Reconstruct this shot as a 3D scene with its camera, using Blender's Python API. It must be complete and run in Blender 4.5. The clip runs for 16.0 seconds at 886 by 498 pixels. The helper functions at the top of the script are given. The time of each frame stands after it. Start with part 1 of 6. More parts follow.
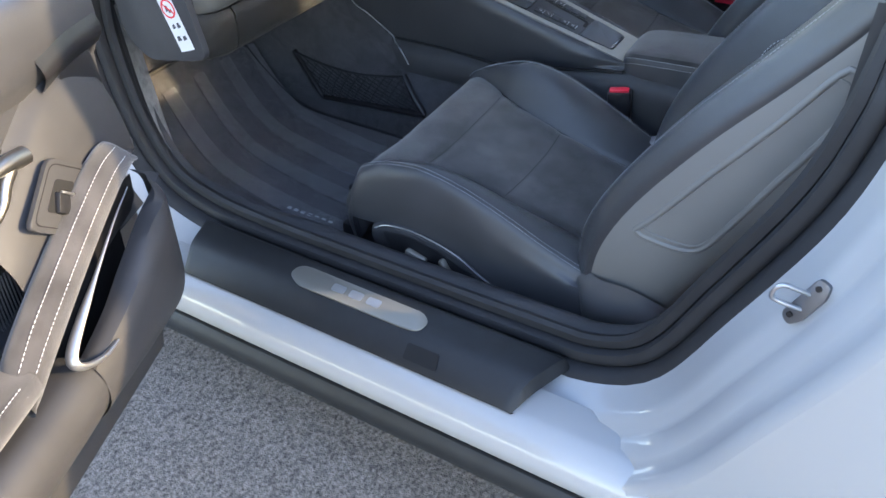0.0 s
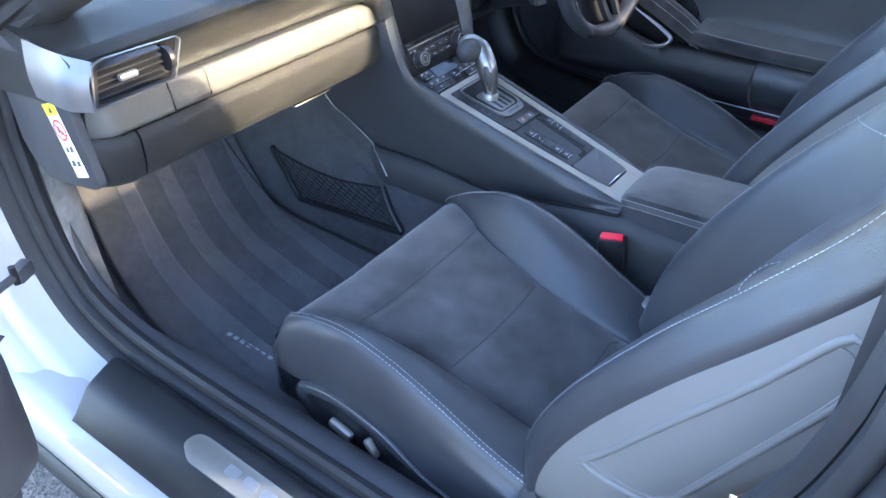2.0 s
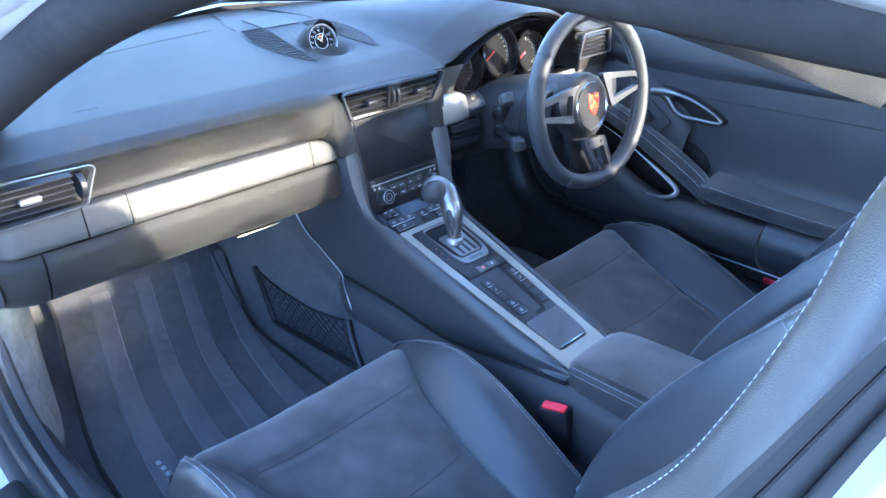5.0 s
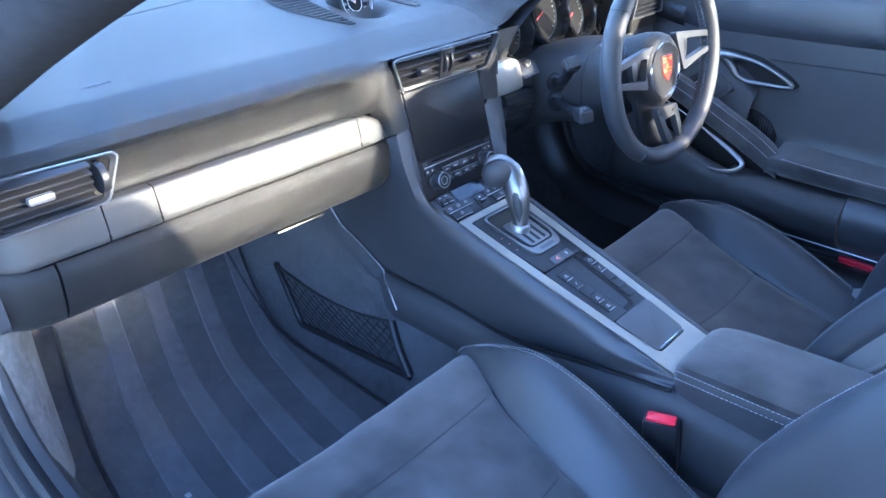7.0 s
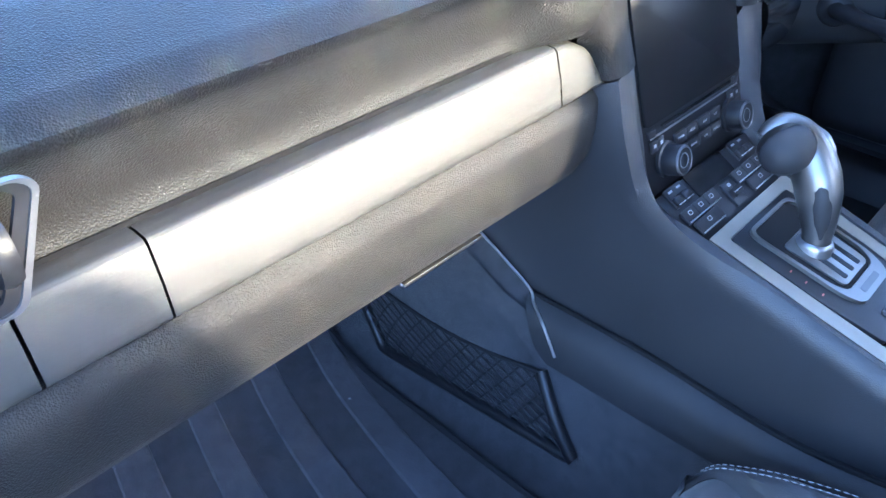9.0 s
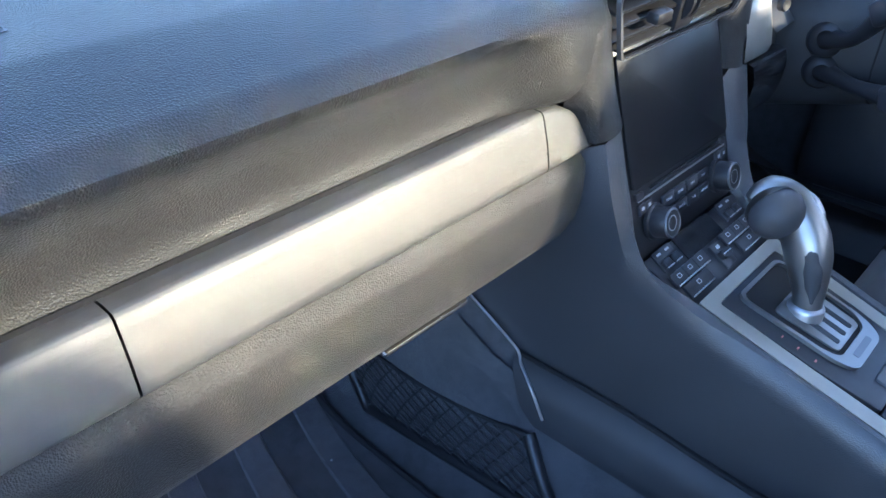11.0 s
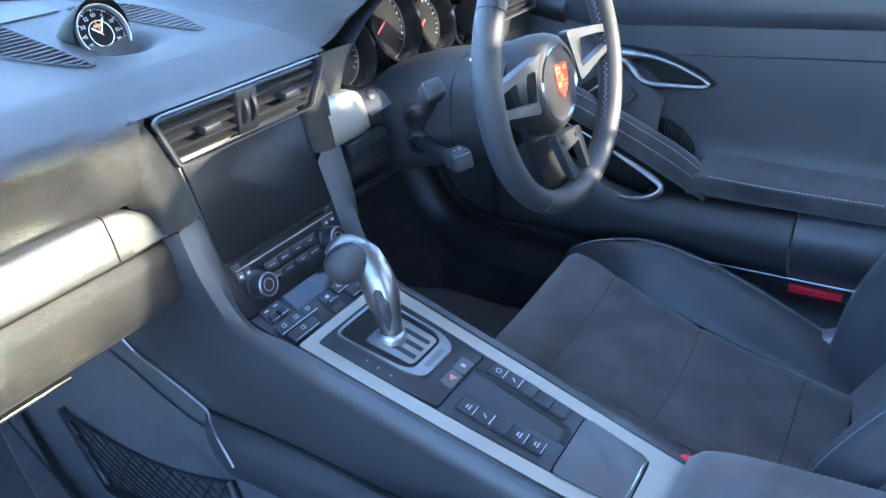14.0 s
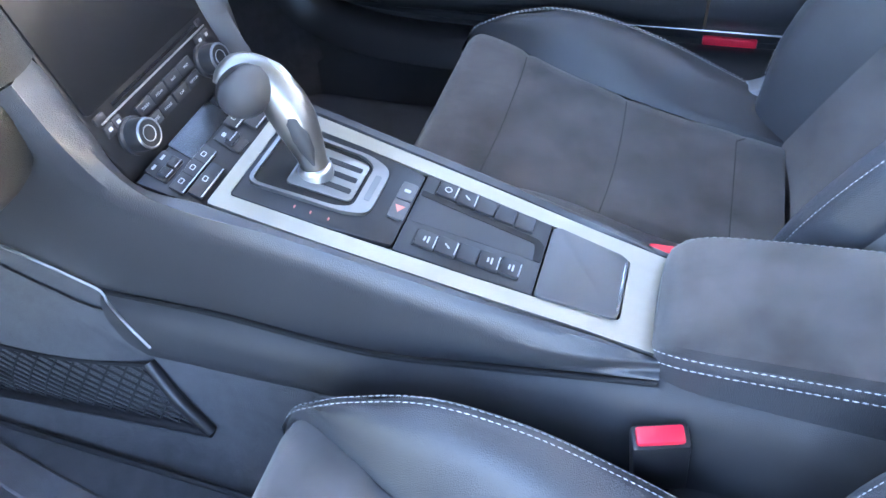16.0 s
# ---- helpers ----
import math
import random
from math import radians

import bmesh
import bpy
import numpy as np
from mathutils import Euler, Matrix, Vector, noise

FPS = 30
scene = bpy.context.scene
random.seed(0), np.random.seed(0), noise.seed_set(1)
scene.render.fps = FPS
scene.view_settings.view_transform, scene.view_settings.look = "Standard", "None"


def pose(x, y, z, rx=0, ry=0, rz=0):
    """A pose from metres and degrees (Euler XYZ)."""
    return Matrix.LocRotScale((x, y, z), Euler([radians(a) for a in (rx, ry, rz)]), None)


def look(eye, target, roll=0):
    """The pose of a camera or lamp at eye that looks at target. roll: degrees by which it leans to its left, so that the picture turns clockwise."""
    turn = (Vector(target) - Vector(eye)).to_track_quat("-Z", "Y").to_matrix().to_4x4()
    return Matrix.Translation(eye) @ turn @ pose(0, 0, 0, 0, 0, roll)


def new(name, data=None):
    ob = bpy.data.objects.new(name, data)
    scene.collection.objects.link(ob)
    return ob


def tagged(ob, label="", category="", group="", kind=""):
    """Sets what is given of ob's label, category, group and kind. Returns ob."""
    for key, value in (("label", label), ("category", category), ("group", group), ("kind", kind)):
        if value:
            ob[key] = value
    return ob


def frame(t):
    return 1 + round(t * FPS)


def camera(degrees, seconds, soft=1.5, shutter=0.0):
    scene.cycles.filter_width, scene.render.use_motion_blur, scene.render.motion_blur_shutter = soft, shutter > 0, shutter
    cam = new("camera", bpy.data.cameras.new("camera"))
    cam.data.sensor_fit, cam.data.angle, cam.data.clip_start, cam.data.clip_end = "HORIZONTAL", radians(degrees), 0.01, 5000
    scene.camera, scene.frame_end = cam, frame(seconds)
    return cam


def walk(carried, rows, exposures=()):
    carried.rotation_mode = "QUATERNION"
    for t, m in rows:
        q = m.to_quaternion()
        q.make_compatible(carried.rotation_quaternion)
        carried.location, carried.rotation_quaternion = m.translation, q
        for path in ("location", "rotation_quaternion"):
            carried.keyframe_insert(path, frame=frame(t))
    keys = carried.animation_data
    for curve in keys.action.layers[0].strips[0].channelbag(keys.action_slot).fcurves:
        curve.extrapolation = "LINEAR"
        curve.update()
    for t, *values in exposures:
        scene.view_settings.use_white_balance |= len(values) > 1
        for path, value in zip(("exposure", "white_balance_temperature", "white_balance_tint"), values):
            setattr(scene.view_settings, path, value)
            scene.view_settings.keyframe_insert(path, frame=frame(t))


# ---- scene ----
from mathutils.bvhtree import BVHTree

cam = camera(59.5, 16.0)
PATH = [
    (0, (-1.506, -0.82, 1.233), (-0.19, 0.007, -0.025), -2.3),
    (0.5, (-1.486, -0.8, 1.235), (-0.153, 0.066, 0.022), -1.2),
    (1, (-1.389, -0.82, 1.245), (-0.062, 0.092, 0.059), -1.4),
    (1.5, (-1.288, -0.839, 1.251), (0.029, 0.105, 0.079), -1.1),
    (2, (-1.158, -0.809, 1.244), (0.139, 0.173, 0.081), -0.7),
    (2.5, (-1.031, -0.798, 1.253), (0.241, 0.242, 0.113), -0.2),
    (3, (-0.937, -0.856, 1.26), (0.301, 0.273, 0.168), 0.1),
    (3.5, (-0.909, -0.916, 1.264), (0.319, 0.284, 0.239), 0.8),
    (4, (-0.909, -0.938, 1.263), (0.319, 0.319, 0.308), 1.0),
    (6.5, (-0.937, -0.796, 1.219), (0.37, 0.408, 0.302), -0.2),
    (7, (-0.901, -0.701, 1.187), (0.396, 0.475, 0.219), -0.0),
    (7.5, (-0.789, -0.582, 1.139), (0.475, 0.572, 0.105), 0.1),
    (8, (-0.711, -0.391, 1.08), (0.516, 0.733, -0.03), 0.5),
    (8.5, (-0.656, -0.241, 1.038), (0.543, 0.871, -0.114), 0.5),
    (9, (-0.633, -0.189, 1.02), (0.549, 0.91, -0.161), 0.2),
    (11.5, (-0.605, -0.177, 1.026), (0.673, 0.983, 0.016), 0.7),
    (12, (-0.592, -0.252, 1.072), (0.714, 0.957, 0.16), 0.0),
    (12.5, (-0.604, -0.321, 1.085), (0.75, 0.902, 0.266), -0.4),
    (13, (-0.609, -0.38, 1.09), (0.801, 0.804, 0.308), -0.9),
    (13.5, (-0.588, -0.444, 1.101), (0.878, 0.637, 0.274), -1.8),
    (14, (-0.557, -0.483, 1.094), (0.927, 0.473, 0.154), -3.5),
    (14.5, (-0.522, -0.468, 1.077), (0.94, 0.337, -0.026), -5.1),
    (15, (-0.495, -0.417, 1.058), (0.921, 0.267, -0.177), -6.3),
    (15.5, (-0.483, -0.377, 1.051), (0.886, 0.211, -0.283), -6.6),
    (16, (-0.477, -0.354, 1.045), (0.852, 0.173, -0.353), -6.1),
]
EXPOSURE = [(0, 3.05, 6650, 17), (0.7, 3.2, 6450, 17), (1.5, 3.66, 6050, 18), (2.5, 3.92, 5550, 18), (4.0, 3.95, 5050, 16), (7.0, 3.95, 4850, 19), (8.0, 3.98, 4950, 19), (9.0, 3.93, 4950, 18), (11.5, 3.42, 5100, 15), (13.0, 3.42, 5150, 14), (14.0, 3.98, 5050, 14), (14.5, 4.33, 5250, 15), (15.0, 4.72, 5950, 18), (16.0, 4.9, 6100, 19)]
walk(cam, [(t, look(eye, target, roll)) for t, eye, target, roll in PATH], EXPOSURE)

# ---- light ----
world = bpy.data.worlds.new("sky")
scene.world = world
world.use_nodes = True
SUN_AZ, SUN_EL = 162.0, 19.5          # degrees clockwise from ahead of the car, and above the ground
wn, wl = world.node_tree.nodes, world.node_tree.links
sky = wn.new("ShaderNodeTexSky")
sky.sky_type = "NISHITA"
sky.sun_disc = False
sky.sun_elevation = radians(SUN_EL)
sky.sun_rotation = radians(SUN_AZ)
sky.air_density, sky.dust_density, sky.ozone_density = 1.0, 0.6, 1.2
wl.new(sky.outputs[0], wn["Background"].inputs[0])
wn["Background"].inputs[1].default_value = 0.15
sun = new("sun", bpy.data.lights.new("sun", "SUN"))
sun.data.energy, sun.data.angle, sun.data.color = 1.5, radians(1.0), (1.0, 0.80, 0.45)
sd = Vector((math.sin(radians(SUN_AZ)) * math.cos(radians(SUN_EL)), math.cos(radians(SUN_AZ)) * math.cos(radians(SUN_EL)), math.sin(radians(SUN_EL))))
sun.matrix_world = look(sd * 20, (0, 0, 0))


# ---- materials ----
def material(name, color, rough=0.5, metal=0.0, vary=0.15, scale=30.0, bump=0.0, bump_scale=400.0, spec=0.5, coat=0.0, sheen=0.0, second=None, stretch=None, rough_vary=0.0, bump_kind="noise", patch=0.0):
    """A surface with tone variation at two scales and fine relief."""
    m = bpy.data.materials.new(name)
    m.use_nodes = True
    n, l = m.node_tree.nodes, m.node_tree.links
    b = n["Principled BSDF"]
    b.inputs["Roughness"].default_value, b.inputs["Metallic"].default_value = rough, metal
    b.inputs["Specular IOR Level"].default_value = spec
    b.inputs["Coat Weight"].default_value = coat
    b.inputs["Coat Roughness"].default_value = 0.04
    b.inputs["Sheen Weight"].default_value = sheen
    b.inputs["Sheen Roughness"].default_value = 0.6
    tc = n.new("ShaderNodeTexCoord")
    mp = n.new("ShaderNodeMapping")
    if stretch:
        mp.inputs["Scale"].default_value = stretch
    l.new(tc.outputs["Object"], mp.inputs[0])
    big, small = n.new("ShaderNodeTexNoise"), n.new("ShaderNodeTexNoise")
    big.inputs["Scale"].default_value, small.inputs["Scale"].default_value = scale / 6, scale
    big.inputs["Detail"].default_value, small.inputs["Detail"].default_value = 3, 5
    for t in (big, small):
        l.new(mp.outputs[0], t.inputs[0])
    mixf = n.new("ShaderNodeMath")
    mixf.operation = "MULTIPLY_ADD"
    l.new(big.outputs[0], mixf.inputs[0])
    mixf.inputs[1].default_value = 0.5 + patch
    half = n.new("ShaderNodeMath")
    half.operation = "MULTIPLY"
    half.inputs[1].default_value = 0.5
    l.new(small.outputs[0], half.inputs[0])
    l.new(half.outputs[0], mixf.inputs[2])
    ramp = n.new("ShaderNodeValToRGB")
    c = Vector(color)
    dark, light = c * (1 - vary), (Vector(second) if second else c * (1 + vary))
    ramp.color_ramp.elements[0].color, ramp.color_ramp.elements[1].color = (*dark, 1), (*light, 1)
    ramp.color_ramp.elements[0].position, ramp.color_ramp.elements[1].position = 0.35 + patch / 2, 0.65 + patch / 2
    l.new(mixf.outputs[0], ramp.inputs[0])
    l.new(ramp.outputs[0], b.inputs["Base Color"])
    if rough_vary:
        rr = n.new("ShaderNodeMapRange")
        rr.inputs[3].default_value, rr.inputs[4].default_value = rough - rough_vary, rough + rough_vary
        l.new(mixf.outputs[0], rr.inputs[0])
        l.new(rr.outputs[0], b.inputs["Roughness"])
    if bump:
        if bump_kind == "grain":
            t = n.new("ShaderNodeTexVoronoi")
            t.inputs["Scale"].default_value = bump_scale
        else:
            t = n.new("ShaderNodeTexNoise")
            t.inputs["Scale"].default_value = bump_scale
            t.inputs["Detail"].default_value = 4
        l.new(mp.outputs[0], t.inputs[0])
        bp = n.new("ShaderNodeBump")
        bp.inputs["Strength"].default_value = bump
        bp.inputs["Distance"].default_value = 0.002
        l.new(t.outputs[0], bp.inputs["Height"])
        l.new(bp.outputs[0], b.inputs["Normal"])
    return m


LEATHER = material("black_leather", (0.030, 0.031, 0.035), 0.50, vary=0.2, scale=18, bump=0.22, bump_scale=900, bump_kind="grain", spec=0.5, rough_vary=0.06)
SEATLEATHER = material("seat_leather", (0.046, 0.047, 0.052), 0.36, vary=0.2, scale=9, bump=0.2, bump_scale=900, bump_kind="grain", spec=0.62, rough_vary=0.06)
DASHLEATHER = material("dashboard_leather", (0.0135, 0.0125, 0.0115), 0.50, vary=0.15, scale=14, bump=0.30, bump_scale=900, bump_kind="grain", spec=0.26, sheen=0.03, rough_vary=0.05)
ALCANTARA = material("black_suede", (0.042, 0.040, 0.042), 0.95, vary=0.75, scale=16, bump=0.25, bump_scale=1500, spec=0.15, sheen=0.30)
SOFT = material("black_soft_plastic", (0.040, 0.040, 0.043), 0.55, vary=0.12, scale=20, bump=0.15, bump_scale=1100, spec=0.4)
HARD = material("black_hard_plastic", (0.015, 0.015, 0.017), 0.38, vary=0.12, scale=20, bump=0.05, bump_scale=1500)
RUBBER = material("black_rubber", (0.022, 0.022, 0.024), 0.6, vary=0.2, scale=25, bump=0.1, bump_scale=500, spec=0.35)
CARPET = material("black_carpet", (0.050, 0.049, 0.055), 1.0, vary=0.35, scale=60, bump=0.8, bump_scale=1400, spec=0.05, sheen=0.25)
RIBCARPET = material("lighter_pile_carpet", (0.078, 0.075, 0.083), 1.0, vary=0.3, scale=60, bump=0.8, bump_scale=1400, spec=0.05, sheen=0.3)
DULL = material("dull_satin_frame", (0.20, 0.20, 0.21), 0.42, metal=0.8, vary=0.08, scale=40)
RECLINER = material("smooth_dark_grey_plastic", (0.07, 0.07, 0.075), 0.38, vary=0.08, scale=15, bump=0.06, bump_scale=900)
PALERED = material("pale_red_print", (0.55, 0.16, 0.13), 0.5, vary=0.05, scale=20)
GREYCARPET = material("grey_felt_carpet", (0.19, 0.19, 0.19), 1.0, vary=0.4, scale=70, bump=0.7, bump_scale=900, spec=0.05, sheen=0.2)
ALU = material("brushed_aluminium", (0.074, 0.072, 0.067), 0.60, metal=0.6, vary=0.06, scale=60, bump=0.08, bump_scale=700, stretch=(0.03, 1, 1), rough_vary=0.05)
# also serves as the sunlit tone of the driver's strip, same metal as ALU
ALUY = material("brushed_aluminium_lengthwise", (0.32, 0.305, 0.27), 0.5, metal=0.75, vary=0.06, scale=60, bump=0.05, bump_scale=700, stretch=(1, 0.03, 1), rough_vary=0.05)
CHROME = material("satin_chrome", (0.62, 0.62, 0.63), 0.22, metal=1.0, vary=0.05, scale=20)
SATIN = material("satin_silver", (0.50, 0.50, 0.51), 0.35, metal=0.9, vary=0.06, scale=40)
GLOSS = material("gloss_black_glass", (0.012, 0.012, 0.013), 0.30, vary=0.2, scale=8, rough_vary=0.03, spec=0.12)
PIANO = material("gloss_black_panel", (0.014, 0.014, 0.015), 0.12, vary=0.2, scale=8)
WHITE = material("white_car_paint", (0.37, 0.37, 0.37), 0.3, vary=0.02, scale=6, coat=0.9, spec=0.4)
GREYSHELL = material("grey_painted_seat_shell", (0.175, 0.170, 0.162), 0.42, vary=0.05, scale=10, bump=0.1, bump_scale=800)
RED = material("red_plastic", (0.75, 0.02, 0.05), 0.35, vary=0.08, scale=30)
THREAD = material("pale_thread", (0.38, 0.39, 0.41), 0.8, vary=0.15, scale=200)
BUTTON = material("button_black", (0.022, 0.022, 0.025), 0.4, vary=0.12, scale=30)
SPOKE = material("dark_satin_spoke", (0.045, 0.045, 0.048), 0.48, metal=0.2, vary=0.1, scale=30)
LEVER = material("satin_lever_metal", (0.31, 0.30, 0.285), 0.38, metal=1.0, vary=0.06, scale=30)
MARK = material("pale_print", (0.36, 0.36, 0.37), 0.6, vary=0.06, scale=60)
# near-black that paints the shade of gaps, slots and recesses; also the instrument panel
DARK = material("dark_recess_shade", (0.006, 0.006, 0.007), 0.8, vary=0.2, scale=30)
SKIRT = material("dark_grey_sill_plastic", (0.018, 0.019, 0.021), 0.5, vary=0.2, scale=30, bump=0.15, bump_scale=900, spec=0.4)
ASPHALT = material("worn_asphalt", (0.058, 0.051, 0.047), 0.9, vary=0.85, scale=950, bump=1.0, bump_scale=300, bump_kind="grain", second=(0.36, 0.31, 0.27))
GOLD = material("crest_gold", (0.65, 0.42, 0.10), 0.35, metal=0.6, vary=0.1, scale=90)
CRESTRED = material("crest_red", (0.55, 0.04, 0.02), 0.4, vary=0.1, scale=90)
HEADLINER = material("dark_headliner", (0.035, 0.035, 0.037), 0.95, vary=0.2, scale=60, bump=0.3, bump_scale=1200, spec=0.1)
STICKER = material("white_sticker", (0.72, 0.72, 0.72), 0.5, vary=0.03, scale=20)
YELLOW = material("yellow_print", (0.80, 0.66, 0.02), 0.5, vary=0.04, scale=20)
PRINTRED = material("red_print", (0.70, 0.03, 0.04), 0.5, vary=0.05, scale=20)
PRINTBLACK = material("dark_print", (0.05, 0.05, 0.06), 0.5, vary=0.05, scale=20)
TAN = material("orange_tag", (0.55, 0.22, 0.06), 0.6, vary=0.1, scale=40)
COLUMN = material("black_column_plastic", (0.021, 0.021, 0.023), 0.5, vary=0.15, scale=20, bump=0.12, bump_scale=1100, spec=0.4)
VENTFRAME = material("dark_satin_vent_frame", (0.075, 0.075, 0.078), 0.5, metal=0.2, vary=0.08, scale=40)
GAUGEFACE = material("gauge_face_black", (0.008, 0.008, 0.009), 0.9, vary=0.1, scale=30, spec=0.1)


def glass_material(name, tint, rough=0.0):
    m = bpy.data.materials.new(name)
    m.use_nodes = True
    b = m.node_tree.nodes["Principled BSDF"]
    b.inputs["Base Color"].default_value = (*tint, 1)
    b.inputs["Transmission Weight"].default_value = 1.0
    b.inputs["Roughness"].default_value = rough
    b.inputs["IOR"].default_value = 1.05
    return m


GLASS = glass_material("clear_glass", (0.96, 0.98, 0.97))


# ---- building helpers ----
def V(*a):
    return Vector(a)


def mat4(x=(1, 0, 0), y=(0, 1, 0), z=(0, 0, 1), o=(0, 0, 0)):
    return Matrix(((x[0], y[0], z[0], o[0]), (x[1], y[1], z[1], o[1]), (x[2], y[2], z[2], o[2]), (0, 0, 0, 1)))


def facing(o, normal, up=(0, 0, 1)):
    """A frame at o whose z points along normal and whose y leans towards up."""
    z = Vector(normal).normalized()
    x = Vector(up).cross(z).normalized()
    return mat4(x, z.cross(x), z, o)


def thing(name, label, category, at=(0, 0, 0), group="", kind=""):
    e = new(name)
    e.empty_display_size = 0.02
    e.location = at
    return tagged(e, label, category, group, kind)


def part(name, bm, mat, parent=None, label="", angle=40, kind=""):
    me = bpy.data.meshes.new(name)
    bmesh.ops.recalc_face_normals(bm, faces=bm.faces[:])
    bm.to_mesh(me)
    bm.free()
    for p in me.polygons:
        p.use_smooth = True
    me.set_sharp_from_angle(angle=radians(angle))
    me.materials.append(mat)
    ob = new(name, me)
    if parent:
        top = Vector()
        p = parent
        while p:
            top += p.location
            p = p.parent
        ob.parent = parent
        me.transform(Matrix.Translation(-top))
    if label or kind:
        tagged(ob, label, kind=kind)
    return ob


def spline(pts, n):
    """n points evenly along a smooth curve through pts."""
    p = np.array([tuple(q) for q in pts], float)
    if len(p) == 2:
        return [Vector(p[0] + (p[1] - p[0]) * k / (n - 1)) for k in range(n)]
    a = np.vstack([2 * p[0] - p[1], p, 2 * p[-1] - p[-2]])
    fine = []
    for i in range(1, len(a) - 2):
        for u in np.linspace(0, 1, 16, endpoint=False):
            p0, p1, p2, p3 = a[i - 1 : i + 3]
            fine.append(0.5 * (2 * p1 + (p2 - p0) * u + (2 * p0 - 5 * p1 + 4 * p2 - p3) * u * u + (3 * p1 - p0 - 3 * p2 + p3) * u ** 3))
    fine.append(p[-1])
    f = np.array(fine)
    s = np.r_[0, np.cumsum(np.linalg.norm(np.diff(f, axis=0), axis=1))]
    return [Vector([np.interp(d, s, f[:, k]) for k in range(f.shape[1])]) for d in np.linspace(0, s[-1], n)]


def poly(pts, n_each=6):
    """Straight legs, each cut into n_each."""
    out = []
    for a, b in zip(pts, pts[1:]):
        out += [Vector(a).lerp(Vector(b), k / n_each) for k in range(n_each)]
    return out + [Vector(pts[-1])]


def sheet(rows, thick=0.0, close=False, caps=False, bm=None):
    """A mesh through rows of points; thick makes a shell of it."""
    bm = bm or bmesh.new()
    vs = [[bm.verts.new(p) for p in r] for r in rows]
    faces = []
    for a, b in zip(vs, vs[1:]):
        n = len(a)
        for k in range(n if close else n - 1):
            faces.append(bm.faces.new((a[k], a[(k + 1) % n], b[(k + 1) % n], b[k])))
    if caps:
        faces.append(bm.faces.new(vs[0][::-1]))
        faces.append(bm.faces.new(vs[-1]))
    if thick:
        bmesh.ops.solidify(bm, geom=bm.verts[:] + bm.edges[:] + bm.faces[:], thickness=thick)
    return bm


def loft(sections, nu=16, nv=24, thick=0.0, close=False, caps=False, straight=False):
    """A smooth surface through sections, each a short list of control points."""
    rs = [spline(s, nu) if not straight else poly(s, max(1, nu // (len(s) - 1))) for s in sections]
    cols = [spline(c, nv) for c in zip(*rs)]
    return sheet(list(zip(*cols)), thick, close, caps)


def tube(path, r, seg=10, n=None, caps=True, flat=1.0, bm=None, up=None):
    """A round bar along a path; r may be one radius or one for each point."""
    p = spline(path, n) if n else [Vector(q) for q in path]
    rr = [r] * len(p) if not hasattr(r, "__len__") else list(np.interp(np.linspace(0, 1, len(p)), np.linspace(0, 1, len(r)), r))
    rows = []
    side = None
    for i, q in enumerate(p):
        t = (p[min(i + 1, len(p) - 1)] - p[max(i - 1, 0)]).normalized()
        if side is None:
            u = Vector(up) if up else (V(0, 0, 1) if abs(t.z) < 0.9 else V(1, 0, 0))
            side = u.cross(t).normalized()
        side = (side - t * side.dot(t)).normalized()
        b = t.cross(side)
        rows.append([q + (side * math.cos(a) + b * math.sin(a) * flat) * rr[i] for a in np.linspace(0, 2 * math.pi, seg, endpoint=False)])
    return sheet(rows, close=True, caps=caps, bm=bm)


def rbox(sx, sy, sz, bevel=0.003, m=Matrix(), seg=2, bm=None):
    """A box of these sizes about the origin with rounded edges, at m."""
    b = bmesh.new()
    bmesh.ops.create_cube(b, size=1)
    bmesh.ops.scale(b, vec=(sx, sy, sz), verts=b.verts)
    if bevel:
        bmesh.ops.bevel(b, geom=b.edges[:], offset=min(bevel, 0.45 * min(sx, sy, sz)), segments=seg, profile=0.5, affect="EDGES")
    bmesh.ops.transform(b, matrix=m, verts=b.verts)
    if bm is None:
        return b
    join(bm, b)
    return bm


def join(bm, other):
    me = bpy.data.meshes.new("tmp")
    other.to_mesh(me)
    other.free()
    bm.from_mesh(me)
    bpy.data.meshes.remove(me)
    return bm


def prism(outline, depth, m=Matrix(), bevel=0.0, seg=2, bm=None):
    """A plate with this outline in its xy plane, from z=0 to depth, at m; its top edge rounded."""
    b = bmesh.new()
    low = [b.verts.new((x, y, 0)) for x, y in outline]
    high = [b.verts.new((x, y, depth)) for x, y in outline]
    n = len(outline)
    b.faces.new(low[::-1])
    top = b.faces.new(high)
    for k in range(n):
        b.faces.new((low[k], low[(k + 1) % n], high[(k + 1) % n], high[k]))
    if bevel:
        bmesh.ops.bevel(b, geom=list(top.edges), offset=bevel, segments=seg, profile=0.5, affect="EDGES")
    bmesh.ops.transform(b, matrix=m, verts=b.verts)
    return join(bm, b) if bm is not None else b


def ring_plate(outer, inner, depth, m=Matrix()):
    """A frame between two outlines with the same number of points, depth thick."""
    rows = [[Vector((x, y, 0)) for x, y in inner], [Vector((x, y, depth)) for x, y in inner], [Vector((x, y, depth)) for x, y in outer], [Vector((x, y, 0)) for x, y in outer]]
    rows.append(rows[0])
    bm = sheet(rows, close=True)
    bmesh.ops.remove_doubles(bm, verts=bm.verts, dist=1e-6)
    bmesh.ops.transform(bm, matrix=m, verts=bm.verts)
    return bm


